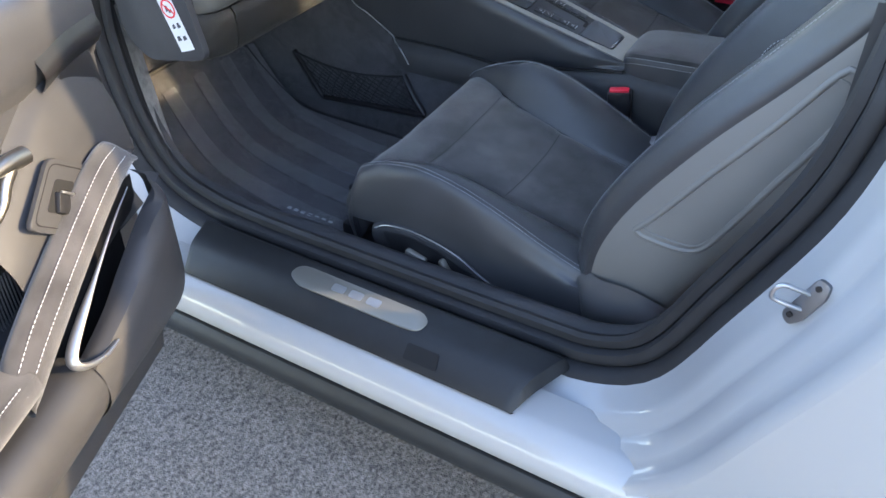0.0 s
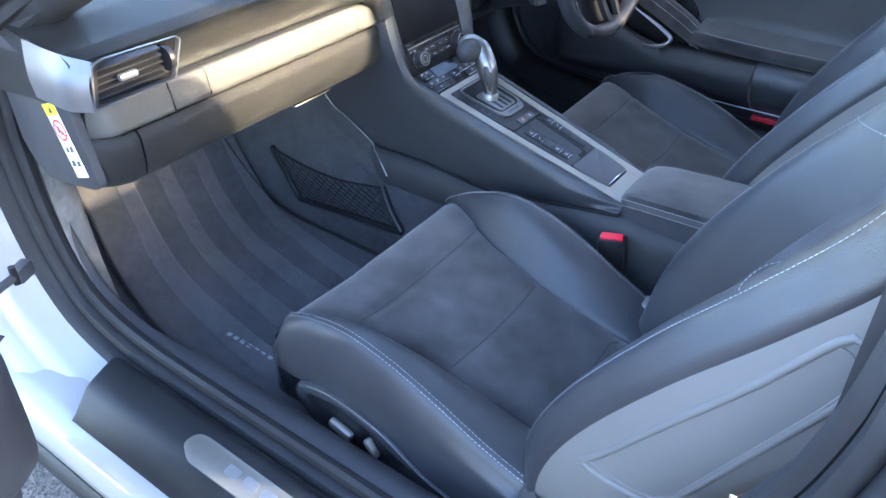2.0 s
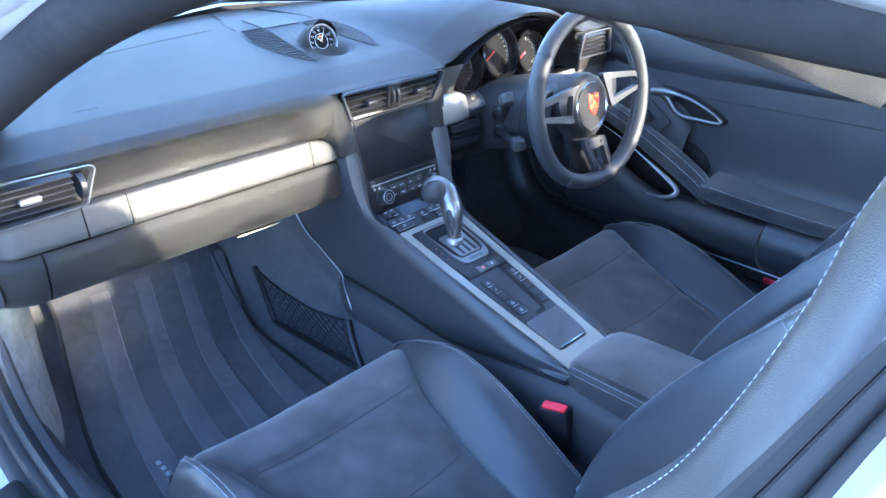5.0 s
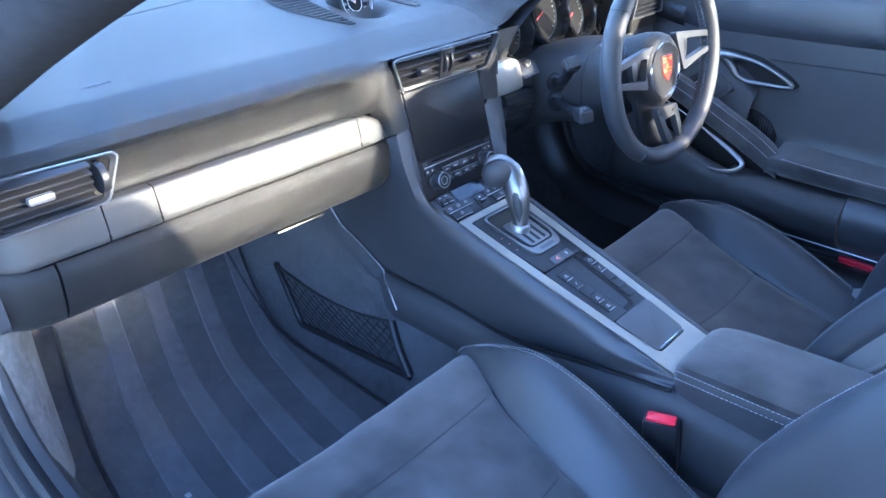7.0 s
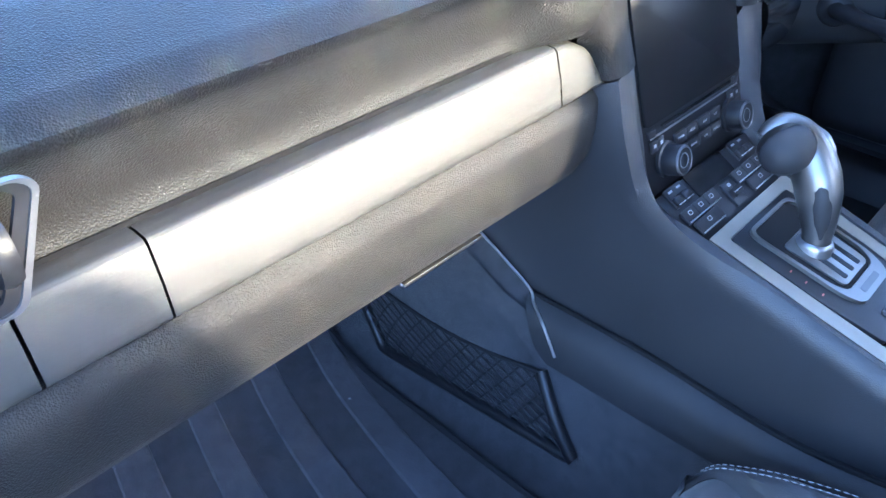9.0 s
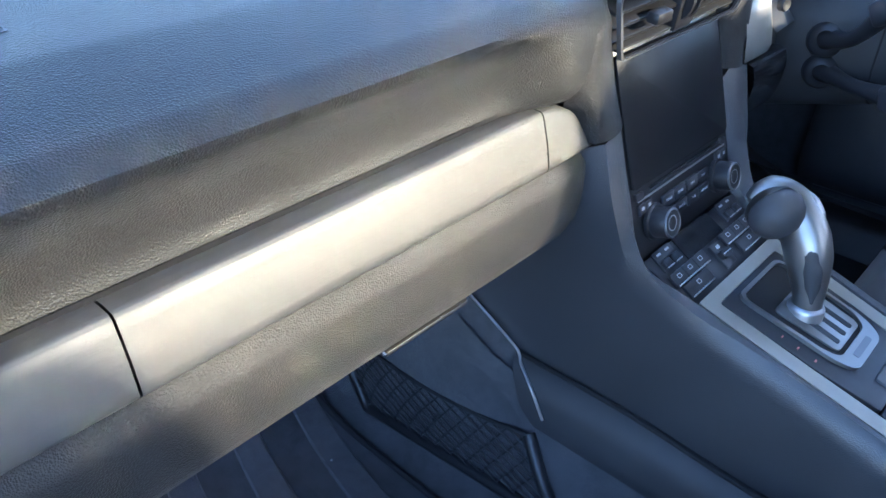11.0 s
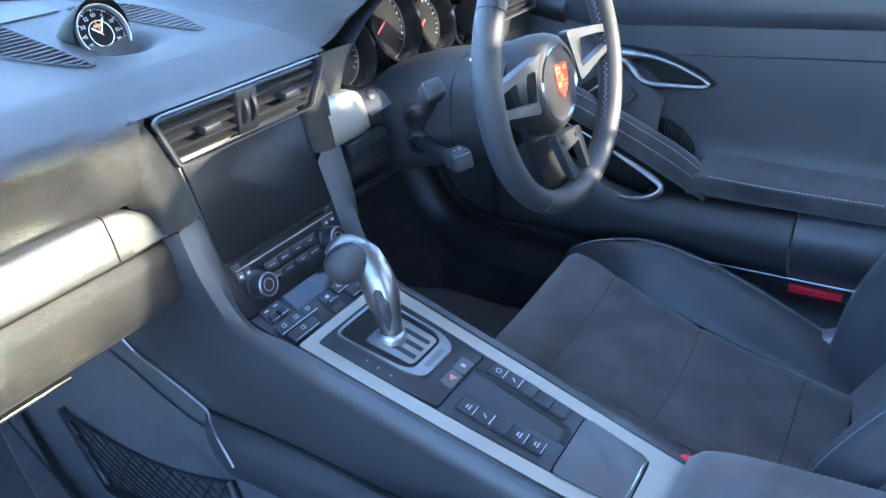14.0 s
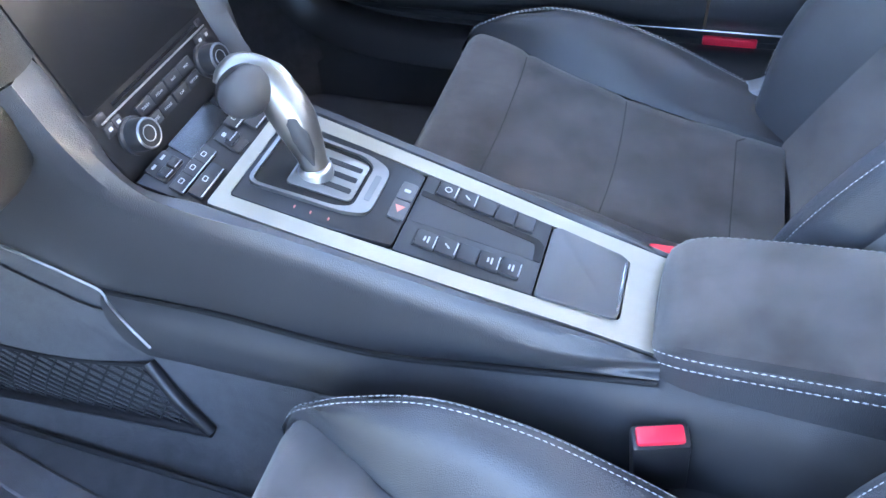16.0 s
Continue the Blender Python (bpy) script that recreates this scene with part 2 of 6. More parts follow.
def rounded(pts, r, seg=5):
    """An outline with its corners rounded."""
    out = []
    n = len(pts)
    for i in range(n):
        a, b, c = (Vector(pts[(i + k) % n]).to_2d() for k in (-1, 0, 1))
        rr = min(r, 0.45 * (a - b).length, 0.45 * (c - b).length)
        p, q = b + (a - b).normalized() * rr, b + (c - b).normalized() * rr
        for k in range(seg + 1):
            u = k / seg
            out.append(tuple((1 - u) ** 2 * p + 2 * u * (1 - u) * b + u * u * q))
    return out


def rect(w, h, r=0.0, seg=5, x=0.0, y=0.0):
    pts = [(x - w / 2, y - h / 2), (x + w / 2, y - h / 2), (x + w / 2, y + h / 2), (x - w / 2, y + h / 2)]
    return rounded(pts, r, seg) if r else pts


def ellipse(a, b, n=32, x=0.0, y=0.0):
    return [(x + a * math.cos(t), y + b * math.sin(t)) for t in np.linspace(0, 2 * math.pi, n, endpoint=False)]


def lathe(profile, m=Matrix(), seg=32, bm=None, caps=True):
    """A turned form: (radius, height) pairs about z, at m."""
    rows = [[Vector((r * math.cos(a), r * math.sin(a), z)) for a in np.linspace(0, 2 * math.pi, seg, endpoint=False)] for r, z in profile]
    b = sheet(rows, close=True, caps=caps)
    bmesh.ops.transform(b, matrix=m, verts=b.verts)
    return join(bm, b) if bm is not None else b


def stitches(path, step=0.0065, length=0.0045, r=0.0007, lift=(0, 0, 0)):
    """A row of thread stitches along a path."""
    p = [Vector(q) for q in path]
    s = np.r_[0, np.cumsum([(b - a).length for a, b in zip(p, p[1:])])]
    arr = np.array([tuple(q) for q in p])
    at = lambda d: Vector([np.interp(d, s, arr[:, k]) for k in range(3)]) + Vector(lift)
    bm = bmesh.new()
    d = 0.0
    while d + length < s[-1]:
        a, c, b = at(d), at(d + length / 2), at(d + length)
        t = (b - a).normalized()
        side = (V(0, 0, 1).cross(t) if abs(t.z) < 0.95 else V(1, 0, 0).cross(t)).normalized()
        up = t.cross(side)
        rows = []
        for q, rr in ((a, 0.4), (c, 1.0), (b, 0.4)):
            rows.append([bm.verts.new(q + (side * math.cos(w) + up * math.sin(w)) * r * rr) for w in (0, 1.571, 3.142, 4.712)])
        for x, y in zip(rows, rows[1:]):
            for k in range(4):
                bm.faces.new((x[k], x[(k + 1) % 4], y[(k + 1) % 4], y[k]))
        bm.faces.new(rows[0][::-1])
        bm.faces.new(rows[-1])
        d += step
    return bm


def words(name, text, size, m, mat, parent, depth=0.0003):
    """Lettering as a mesh, centred at m."""
    c = bpy.data.curves.new(name, "FONT")
    c.body, c.size, c.align_x, c.align_y, c.extrude = text, size, "CENTER", "CENTER", depth
    o = bpy.data.objects.new(name, c)
    scene.collection.objects.link(o)
    me = bpy.data.meshes.new_from_object(o.evaluated_get(bpy.context.evaluated_depsgraph_get()))
    bpy.data.objects.remove(o)
    bpy.data.curves.remove(c)
    bm = bmesh.new()
    bm.from_mesh(me)
    bpy.data.meshes.remove(me)
    bmesh.ops.transform(bm, matrix=m, verts=bm.verts)
    return part(name, bm, mat, parent)


# ---- ground ----
GROUND = 0.06
bm = bmesh.new()
bmesh.ops.create_grid(bm, x_segments=60, y_segments=60, size=400)
bmesh.ops.translate(bm, verts=bm.verts, vec=(0, 0, GROUND))
tagged(part("ground", bm, ASPHALT), "dark grey worn asphalt with pale chippings", "asphalt", kind="structure")

# ---- car body ----
car = thing("car_body", "white two-door sports car body with black door seals", "car", (0, -0.2, GROUND))

APERTURE = [(0.325, 0.80), (0.350, 0.70), (0.340, 0.55), (0.30, 0.45), (0.235, 0.405), (0.10, 0.383), (-0.2, 0.381), (-0.5, 0.383), (-0.58, 0.390), (-0.65, 0.435), (-0.715, 0.57), (-0.785, 0.73), (-0.812, 0.84), (-0.825, 0.95), (-0.858, 1.04), (-0.882, 1.10), (-0.905, 1.155), (-0.865, 1.187), (-0.75, 1.195), (-0.5, 1.19), (-0.25, 1.135), (0.0, 1.025), (0.2, 0.92), (0.29, 0.86), (0.325, 0.80)]


def side_x(z):
    """How far out the side of the cabin stands at a height."""
    return 0.70 - max(0.0, z - 0.86) * 0.30


LOOP = spline(APERTURE, 150)[:-1]
NORMAL = []
for i in range(len(LOOP)):
    t = LOOP[(i + 1) % len(LOOP)] - LOOP[i - 1]
    NORMAL.append(Vector((-t.y, t.x)).normalized() * -1)
if (LOOP[60] + NORMAL[60] * 0.1 - Vector((-0.2, 0.7))).length < (LOOP[60] - Vector((-0.2, 0.7))).length:
    NORMAL = [-n for n in NORMAL]


def round_the_door(profile, side=-1, first=0, last=None):
    """Sweeps (outward, sideways) pairs along the edge of the door opening."""
    rows = []
    for p, n in list(zip(LOOP, NORMAL))[first:last]:
        k = 1 - 0.62 * min(1, max(0, (p.y - 0.84) / 0.25))
        rows.append([V(side * (side_x(p.y) - dx * k), p.x + n.x * off * k, p.y + n.y * off * k) for off, dx in profile])
    return rows


def closed(rows):
    return rows + [rows[0]]


INNER = [(0.05, 0.075), (0.012, 0.055), (-0.003, 0.035), (-0.004, 0.02), (-0.002, 0.012)]
SEAL = [(-0.002, 0.012), (-0.009, 0.006), (-0.011, -0.002), (-0.006, -0.008), (0.006, -0.009), (0.009, -0.006), (0.007, -0.014), (0.010, -0.022), (0.020, -0.026), (0.027, -0.024), (0.030, -0.020), (0.031, -0.028), (0.033, -0.036), (0.038, -0.042), (0.044, -0.046)]
JAMB = [(0.044, -0.046), (0.047, -0.052), (0.058, -0.082), (0.066, -0.098), (0.080, -0.106), (0.084, -0.112), (0.088, -0.128), (0.100, -0.138), (0.108, -0.146), (0.111, -0.160), (0.118, -0.172), (0.128, -0.176)]
for side in (-1, 1):
    rows = round_the_door(INNER, side)
    for r, p, n in zip(rows, LOOP, NORMAL):
        slim = 0.0 if side > 0 else min(1.0, max(0.0, (p.x - 0.02) / 0.15)) * min(1.0, max(0.0, (0.86 - p.y) / 0.08))
        for i, q in enumerate(r):
            edge = r[-1]
            r[i] = q.lerp(edge, 0.72 * slim * (1 - i / 4))
    part("aperture_trim", sheet(closed(rows)), SOFT if side < 0 else HARD, car, "black inner trim round the door opening")
    part("door_seal", sheet(closed(round_the_door(SEAL, side))), RUBBER, car, "ribbed black rubber door seal")
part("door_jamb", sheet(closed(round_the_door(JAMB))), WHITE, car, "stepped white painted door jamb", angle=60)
OUT = [(0.128, -0.176), (0.20, -0.186), (0.32, -0.195), (0.46, -0.185), (0.62, -0.15)]
rows = [r for r in round_the_door(OUT, -1) if r[0].y < -0.4 and 0.30 < r[0].z < 0.99]
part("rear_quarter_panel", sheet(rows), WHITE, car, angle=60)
rows = round_the_door([(0.128, -0.176), (0.17, -0.182), (0.24, -0.182), (0.36, -0.17)], -1)
rows = [r for r in rows if r[0].y > 0.30 and 0.42 < r[0].z < 0.90]
rows.sort(key=lambda r: r[0].z)
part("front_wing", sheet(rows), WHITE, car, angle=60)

# sill: white lower part and dark skirt below it
ys = np.linspace(0.75, -1.3, 30)
sill = [[V(x, y, z) for x, z in ((-0.785, 0.338), (-0.835, 0.335), (-0.858, 0.328), (-0.874, 0.312), (-0.883, 0.292), (-0.885, 0.276), (-0.878, 0.266), (-0.866, 0.262))] for y in ys]
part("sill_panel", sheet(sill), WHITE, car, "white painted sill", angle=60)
skirt = [[V(x, y, z) for x, z in ((-0.864, 0.265), (-0.884, 0.264), (-0.894, 0.254), (-0.896, 0.232), (-0.889, 0.212), (-0.80, 0.195))] for y in ys]
part("side_skirt", sheet(skirt), SKIRT, car, "dark grey plastic side skirt")
rows = []
for y, f in ((0.19, 0.35), (0.184, 0.9), (0.175, 1), (-0.2, 1), (-0.535, 1), (-0.548, 0.9), (-0.556, 0.35)):
    row = []
    for x, z in ((-0.735, 0.366), (-0.742, 0.374), (-0.75, 0.377), (-0.79, 0.3765), (-0.806, 0.3745), (-0.814, 0.3690), (-0.826, 0.3600), (-0.847, 0.3430), (-0.849, 0.3380), (-0.842, 0.3330)):
        out = (-0.735 - x) / 0.14
        yy = y - (0.05 * out if y > 0 else -0.055 * out)
        row.append(V(x, yy, 0.335 + (z - 0.335) * f if z > 0.335 else z))
    rows.append(row)
part("sill_step", sheet(rows), SKIRT, car, "dark grey grained plastic sill cover")
# a flat near-black plate paints the shade of a slot in the sill cover
slot = prism(rounded([(-0.030, -0.012), (0.030, -0.012), (0.026, 0.014), (-0.030, 0.014)], 0.004), 0.002, mat4((0, -1, 0), (0.77, 0, 0.63), (-0.63, 0, 0.77), (-0.8315, -0.350, 0.3555)))
part("sill_slot_shade", slot, DARK, car, "flat near-black plate painting a shaded recess in the sill cover")
plate_m = mat4((0, -1, 0), (1, 0, 0.02), (0, 0, 1), (-0.785, -0.195, 0.3758))
plate = part("entry_plate", prism(rounded([(-0.135, -0.006), (-0.105, -0.024), (0.105, -0.024), (0.132, -0.020), (0.138, 0.004), (0.12, 0.019), (-0.11, 0.022), (-0.130, 0.018)], 0.012), 0.0028, plate_m, 0.001), ALUY, car, "brushed aluminium sill entry plate")
bm = bmesh.new()
for x0 in (-0.035, 0.0, 0.035):
    prism(rounded([(x0 - 0.012, -0.008), (x0 + 0.014, -0.008), (x0 + 0.012, 0.009), (x0 - 0.014, 0.009)], 0.005), 0.0006, plate_m @ Matrix.Translation((0, 0, 0.0026)), bm=bm)
part("embossed_mark", bm, SATIN, plate)

# inner sill trim and floor pan
for side in (-1, 1):
    inner = [[V(side * x, y, z) for x, z in ((0.69, 0.378), (0.672, 0.378), (0.658, 0.370), (0.650, 0.350), (0.645, 0.30), (0.64, 0.24))] for y in np.linspace(0.30, -0.75, 16)]
    part("inner_sill", sheet(inner), SOFT, car, "black inner sill trim")
floorrows = [[V(x, y, z) for x in np.linspace(-0.70, 0.70, 15)] for y, z in ((-1.0, 0.30), (-0.8, 0.235), (0.0, 0.235), (0.42, 0.235), (0.52, 0.26), (0.62, 0.33), (0.72, 0.45), (0.80, 0.62), (0.84, 0.80))]
part("floor_carpet", sheet(floorrows), CARPET, car, "black carpeted floor and toe board")
for side in (-1, 1):
    kick = loft([[V(side * 0.685, 0.235, 0.385), V(side * 0.690, 0.300, 0.46), V(side * 0.690, 0.330, 0.56), V(side * 0.69, 0.338, 0.74)], [V(side * 0.655, 0.27, 0.33), V(side * 0.655, 0.325, 0.42), V(side * 0.652, 0.350, 0.55), V(side * 0.65, 0.36, 0.74)], [V(side * 0.615, 0.36, 0.27), V(side * 0.615, 0.39, 0.4), V(side * 0.612, 0.405, 0.55), V(side * 0.61, 0.42, 0.74)], [V(side * 0.585, 0.47, 0.25), V(side * 0.588, 0.47, 0.4), V(side * 0.588, 0.47, 0.55), V(side * 0.59, 0.48, 0.74)]], 14, 20)
    part("kick_carpet", loft([[V(side * 0.662, 0.28, 0.325), V(side * 0.660, 0.285, 0.28), V(side * 0.655, 0.285, 0.23)], [V(side * 0.622, 0.368, 0.272), V(side * 0.619, 0.368, 0.25), V(side * 0.617, 0.368, 0.23)], [V(side * 0.590, 0.475, 0.27), V(side * 0.586, 0.475, 0.25), V(side * 0.583, 0.475, 0.22)], [V(side * 0.58, 0.62, 0.62), V(side * 0.58, 0.62, 0.4), V(side * 0.58, 0.62, 0.25)]], 8, 18), CARPET, car)
    part("kick_panel", kick, GREYCARPET if side < 0 else CARPET, car, "grey felt kick panel beside the footwell")

part("hinge_pillar_trim", sheet([[V(0.728, y, z) for z in (0.22, 0.45, 0.65, 0.86)] for y in (0.12, 0.22, 0.33, 0.44)]), CARPET, car)
part("firewall", sheet([[V(x, 0.875 - 0.25 * x * x, z) for z in (0.16, 0.5, 0.8, 0.925 - 0.06 * abs(x))] for x in np.linspace(-0.74, 0.74, 13)]), HARD, car)
for side in (-1, 1):
    part("footwell_wall", sheet([[V(side * 0.705, y, z) for z in (0.2, 0.5, 0.8, 0.87)] for y in (0.39 if side < 0 else 0.24, 0.5, 0.65, 0.84)]), CARPET, car)

for side in (-1, 1):
    part("rear_side_trim", sheet([[V(side * 0.655, y, z) for z in (0.26, 0.5, 0.75, 0.93)] for y in (-0.80, -1.0, -1.3, -1.7)]), SOFT, car, "black rear side trim")

# windscreen, pillars, roof and the rest of the shell
def screen_base(x):
    return 0.685 - 0.90 * x * x


base = [V(x, screen_base(x), 0.941 - 0.07 * abs(x)) for x in np.linspace(-0.68, 0.68, 21)]
top = [V(x * 0.90, -0.10 - 0.5 * x * x, 1.225 - 0.05 * x * x) for x in np.linspace(-0.68, 0.68, 21)]
rows = [[a.lerp(b, k) + V(0, 0.05 * math.sin(k * math.pi), 0.05 * math.sin(k * math.pi)) for a, b in zip(base, top)] for k in np.linspace(0, 1, 9)]
ws = part("windscreen", sheet(rows, 0.004), GLASS, car, "clear curved windscreen")
ws.visible_shadow = False
frit = part("screen_edge_band", sheet([[p + V(0, 0.0, 0.0) for p in base], [p + V(0, -0.035, 0.012) for p in base]], 0.004), RUBBER, car, "black band along the foot of the windscreen")
for side in (-1, 1):
    a = [V(side * 0.672, 0.36, 0.865), V(side * 0.655, 0.22, 0.932), V(side * 0.640, 0.0, 1.04), V(side * 0.622, -0.2, 1.128), V(side * 0.605, -0.4, 1.19), V(side * 0.595, -0.62, 1.215), V(side * 0.59, -0.9, 1.21)]
    part("pillar_trim", tube(a, [0.044, 0.044, 0.042, 0.040, 0.036, 0.034, 0.034], 14, 40, flat=0.85), HEADLINER, car, "dark fabric-covered windscreen pillar trim")
rows = []
for y, zc, w in ((-0.10, 1.232, 0.60), (-0.3, 1.25, 0.60), (-0.5, 1.258, 0.60), (-0.68, 1.246, 0.60), (-0.84, 1.217, 0.58)):
    rows.append([V(x * w, y - (0.2 * x * x if y > -0.2 else 0), zc - 0.05 * x ** 4) for x in np.linspace(-1, 1, 17)])
part("roof_lining", sheet(rows), HEADLINER, car, "dark roof lining")
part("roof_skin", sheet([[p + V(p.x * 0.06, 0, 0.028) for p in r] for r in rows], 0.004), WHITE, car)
rear = [[V(x * 0.58, -0.84, 1.245 - 0.05 * x ** 4) for x in np.linspace(-1, 1, 9)], [V(x * 0.56, -1.7, 0.92 - 0.03 * x * x) for x in np.linspace(-1, 1, 9)]]
rw = part("rear_window", sheet(rear, 0.004), GLASS, car)
rw.visible_shadow = False
deck = []
for x in np.linspace(-0.62, 0.62, 33):
    top = 0.60 + 0.41 / (1 + math.exp((abs(x) - 0.42) / 0.012))
    deck.append([V(x, y, z) for y, z in ((-0.98, 0.28), (-1.0, 0.34), (-1.04, top - 0.03), (-1.06, top - 0.008), (-1.09, top), (-1.2, min(top, 0.85 if abs(x) < 0.36 else 0.76)), (-1.7, 0.85 if abs(x) < 0.36 else 0.80))])
part("rear_bulkhead", sheet(deck), CARPET, car, "carpeted rear bulkhead and shelf")
rows = [[V(x, y, z) for x in np.linspace(-0.80, 0.80, 9)] for y, z in ((-1.7, 0.89), (-2.1, 0.78), (-2.25, 0.55), (-2.25, 0.2))]
part("rear_deck", sheet(rows), WHITE, car)
right = [[V(0.715 + 0.12 * k, y, z) for y in np.linspace(0.6, -1.7, 12)] for k, z in ((0, 0.88), (0.6, 0.84), (1.0, 0.7), (1.2, 0.5), (1.25, 0.3), (1.1, 0.16))]
part("outer_side", sheet(right), WHITE, car)
hood = []
for k in np.linspace(0, 1, 14):
    row = []
    for x in np.linspace(-0.86, 0.86, 25):
        y0 = 0.80 - 0.62 * min(abs(x), 0.72) ** 2
        bulge = 0.045 * math.exp(-((abs(x) - 0.66) / 0.14) ** 2)
        row.append(V(x, y0 + k * (2.0 - y0), 0.938 - 0.05 * x * x + bulge * (0.2 + 0.8 * k) - 0.06 * k - 0.34 * k * k - (0.1 if abs(x) > 0.8 else 0)))
    hood.append(row)
part("bonnet", sheet(hood), WHITE, car, "white bonnet")
part("front_bumper", sheet([[p for p in hood[-1]], [V(p.x, 2.1, 0.35) for p in hood[-1]], [V(p.x, 2.05, 0.16) for p in hood[-1]]]), WHITE, car)
cowl = [[V(x, screen_base(x) + d, z - 0.05 * abs(x)) for d, z in ((-0.01, 0.937), (0.02, 0.933), (0.07, 0.930), (0.105, 0.931), (0.125, 0.926))] for x in np.linspace(-0.68, 0.68, 21)]
part("wiper_cowl", sheet(cowl), HARD, car, "black wiper cowl below the windscreen")
blade = [V(x, screen_base(x) + 0.022, 0.952 - 0.06 * abs(x)) for x in np.linspace(0.10, 0.56, 14)]
wb = part("wiper_blade", tube(blade, 0.005, 6), RUBBER, car, "black wiper blade parked at the foot of the windscreen")
part("wiper_arm", tube([V(0.14, screen_base(0.14) + 0.075, 0.936), V(0.15, screen_base(0.15) + 0.04, 0.952), V(0.20, screen_base(0.20) + 0.026, 0.952), V(0.30, screen_base(0.30) + 0.024, 0.946)], [0.010, 0.009, 0.007, 0.005], 8, 20, flat=0.6), HARD, wb)
SN, SU, SV = V(-0.87, 0.455, 0.20).normalized(), V(0, -0.39, 0.92).normalized(), V(0.50, 0.80, 0.34).normalized()
SC = V(-0.799, -0.828, 0.661)


def on_jamb(u, v, out):
    return SC + SU * u + SV * v + SN * out


hook = prism(rounded([(-0.036, -0.006), (-0.020, -0.013), (0.020, -0.013), (0.036, -0.006), (0.032, 0.008), (-0.032, 0.008)], 0.005), 0.005, mat4(tuple(SU), tuple(SV), tuple(SN), tuple(on_jamb(0, 0, -0.001))), 0.001)
st = part("striker_plate", hook, DULL, car, "dark metal door lock striker plate")
for du in (-0.024, 0.024):
    part("striker_bolt", lathe([(0.0, 0), (0.0035, 0), (0.0035, 0.002), (0.0, 0.002)], mat4(tuple(SU), tuple(SV), tuple(SN), tuple(on_jamb(du, 0, 0.004))), 12), HARD, st)
part("striker_loop", tube([on_jamb(-0.010, -0.004, 0.002), on_jamb(-0.011, 0.010, 0.018), on_jamb(-0.010, 0.020, 0.028), on_jamb(0.000, 0.024, 0.031), on_jamb(0.010, 0.022, 0.028), on_jamb(0.011, 0.014, 0.018), on_jamb(0.010, 0.002, 0.002)], 0.0027, 10, 36), SATIN, st)


# ---- dashboard ----
dash = thing("dashboard", "black leather dashboard with brushed aluminium trim strip", "dashboard", (0, 0.4, 0.7))


def hood_rise(x):
    """How far the instrument hood stands above the dashboard top."""
    d = abs(x - 0.37) / 0.225
    e = 0.80 + 0.145 * (math.sqrt(1 - d * d) if d < 1 else -2 * (d - 1)) - 0.875
    return 0.5 * (e + math.sqrt(e * e + 0.0009))


def pad_z(y):
    """Height of the dashboard top."""
    return float(np.interp(y, [0.2, 0.26, 0.36, 0.45, 0.6, 0.8], [0.901, 0.9065, 0.9165, 0.925, 0.932, 0.935]))


def dash_profile(x):
    """The section of the upper pad at a place across the car, from the foot of its face to the windscreen."""
    end = screen_base(x) - 0.03
    tip = max(0.0, min(1.0, (abs(x) - 0.60) / 0.12))
    h = hood_rise(x)
    if x < -0.135:
        w = min(1.0, max(0.0, (-0.166 - x) / 0.070))
        b = min(1.0, max(0.0, (x + 0.200) / 0.060))
        b = b * b * (3 - 2 * b)
        w = 0.020 * w * w * (3 - 2 * w)
        foot = [(0.118 + w * 0.7, 0.8098), (0.1125 + w * 1.0, 0.8108), (0.1065 + w * 1.4, 0.822), (0.105 + w * 1.25, 0.842), (0.1055 + w * 0.8, 0.858 + 0.006 * b), (0.110 + w * 0.2 + 0.001 * b, 0.871 + 0.0085 * b)]
    elif x < 0.14:
        foot = [(0.1125, 0.8815), (0.118, 0.8825)]
    else:
        foot = [(0.165, 0.868 + h), (0.140 - 0.3 * h, 0.872 + h), (0.122 - 0.3 * h, 0.880 + h)]
    dz = -0.012 * tip
    up = [(0.128 - 0.3 * h, 0.8835 + h), (0.160 - 0.25 * h, 0.8925 + dz + h), (0.192 - 0.2 * h, 0.9000 + dz + h), (0.201 - 0.2 * h, 0.9012 + dz + h), (0.26, 0.9065 + dz + 0.92 * h), (0.36, 0.9165 + dz + 0.62 * h)]
    mid = 0.36 + (end - 0.36) * 0.5
    return foot + up + [(mid, pad_z(mid) + dz + 0.25 * h), (end, pad_z(end) + dz - 0.004)]




def pad_rows(a, b, n):
    """Rows of the upper pad, cut alike at the brow so that its lengths meet."""
    rows = []
    for x in np.linspace(a, b, n):
        p = [V(x, y, z) for y, z in dash_profile(x)]
        k = len(p) - 8
        row = spline(p[: k + 1], 16) + spline(p[k:], 70)[1:]
        for q in row:
            q.z -= 0.026 * math.exp(-((q.x / 0.030) ** 2) - ((q.y - 0.285) / 0.026) ** 2)
        rows.append(row)
    return rows


part("upper_pad", sheet(pad_rows(-0.705, -0.1351, 40)), DASHLEATHER, dash, "black grained leather dashboard top")
part("upper_pad", sheet(pad_rows(-0.1349, 0.1399, 48)), DASHLEATHER, dash)
part("instrument_hood", sheet([[V(x, y, z) for y, z in spline(dash_profile(x), 50)] for x in np.linspace(0.1401, 0.705, 44)]), DASHLEATHER, dash, "arched leather hood over the instruments")
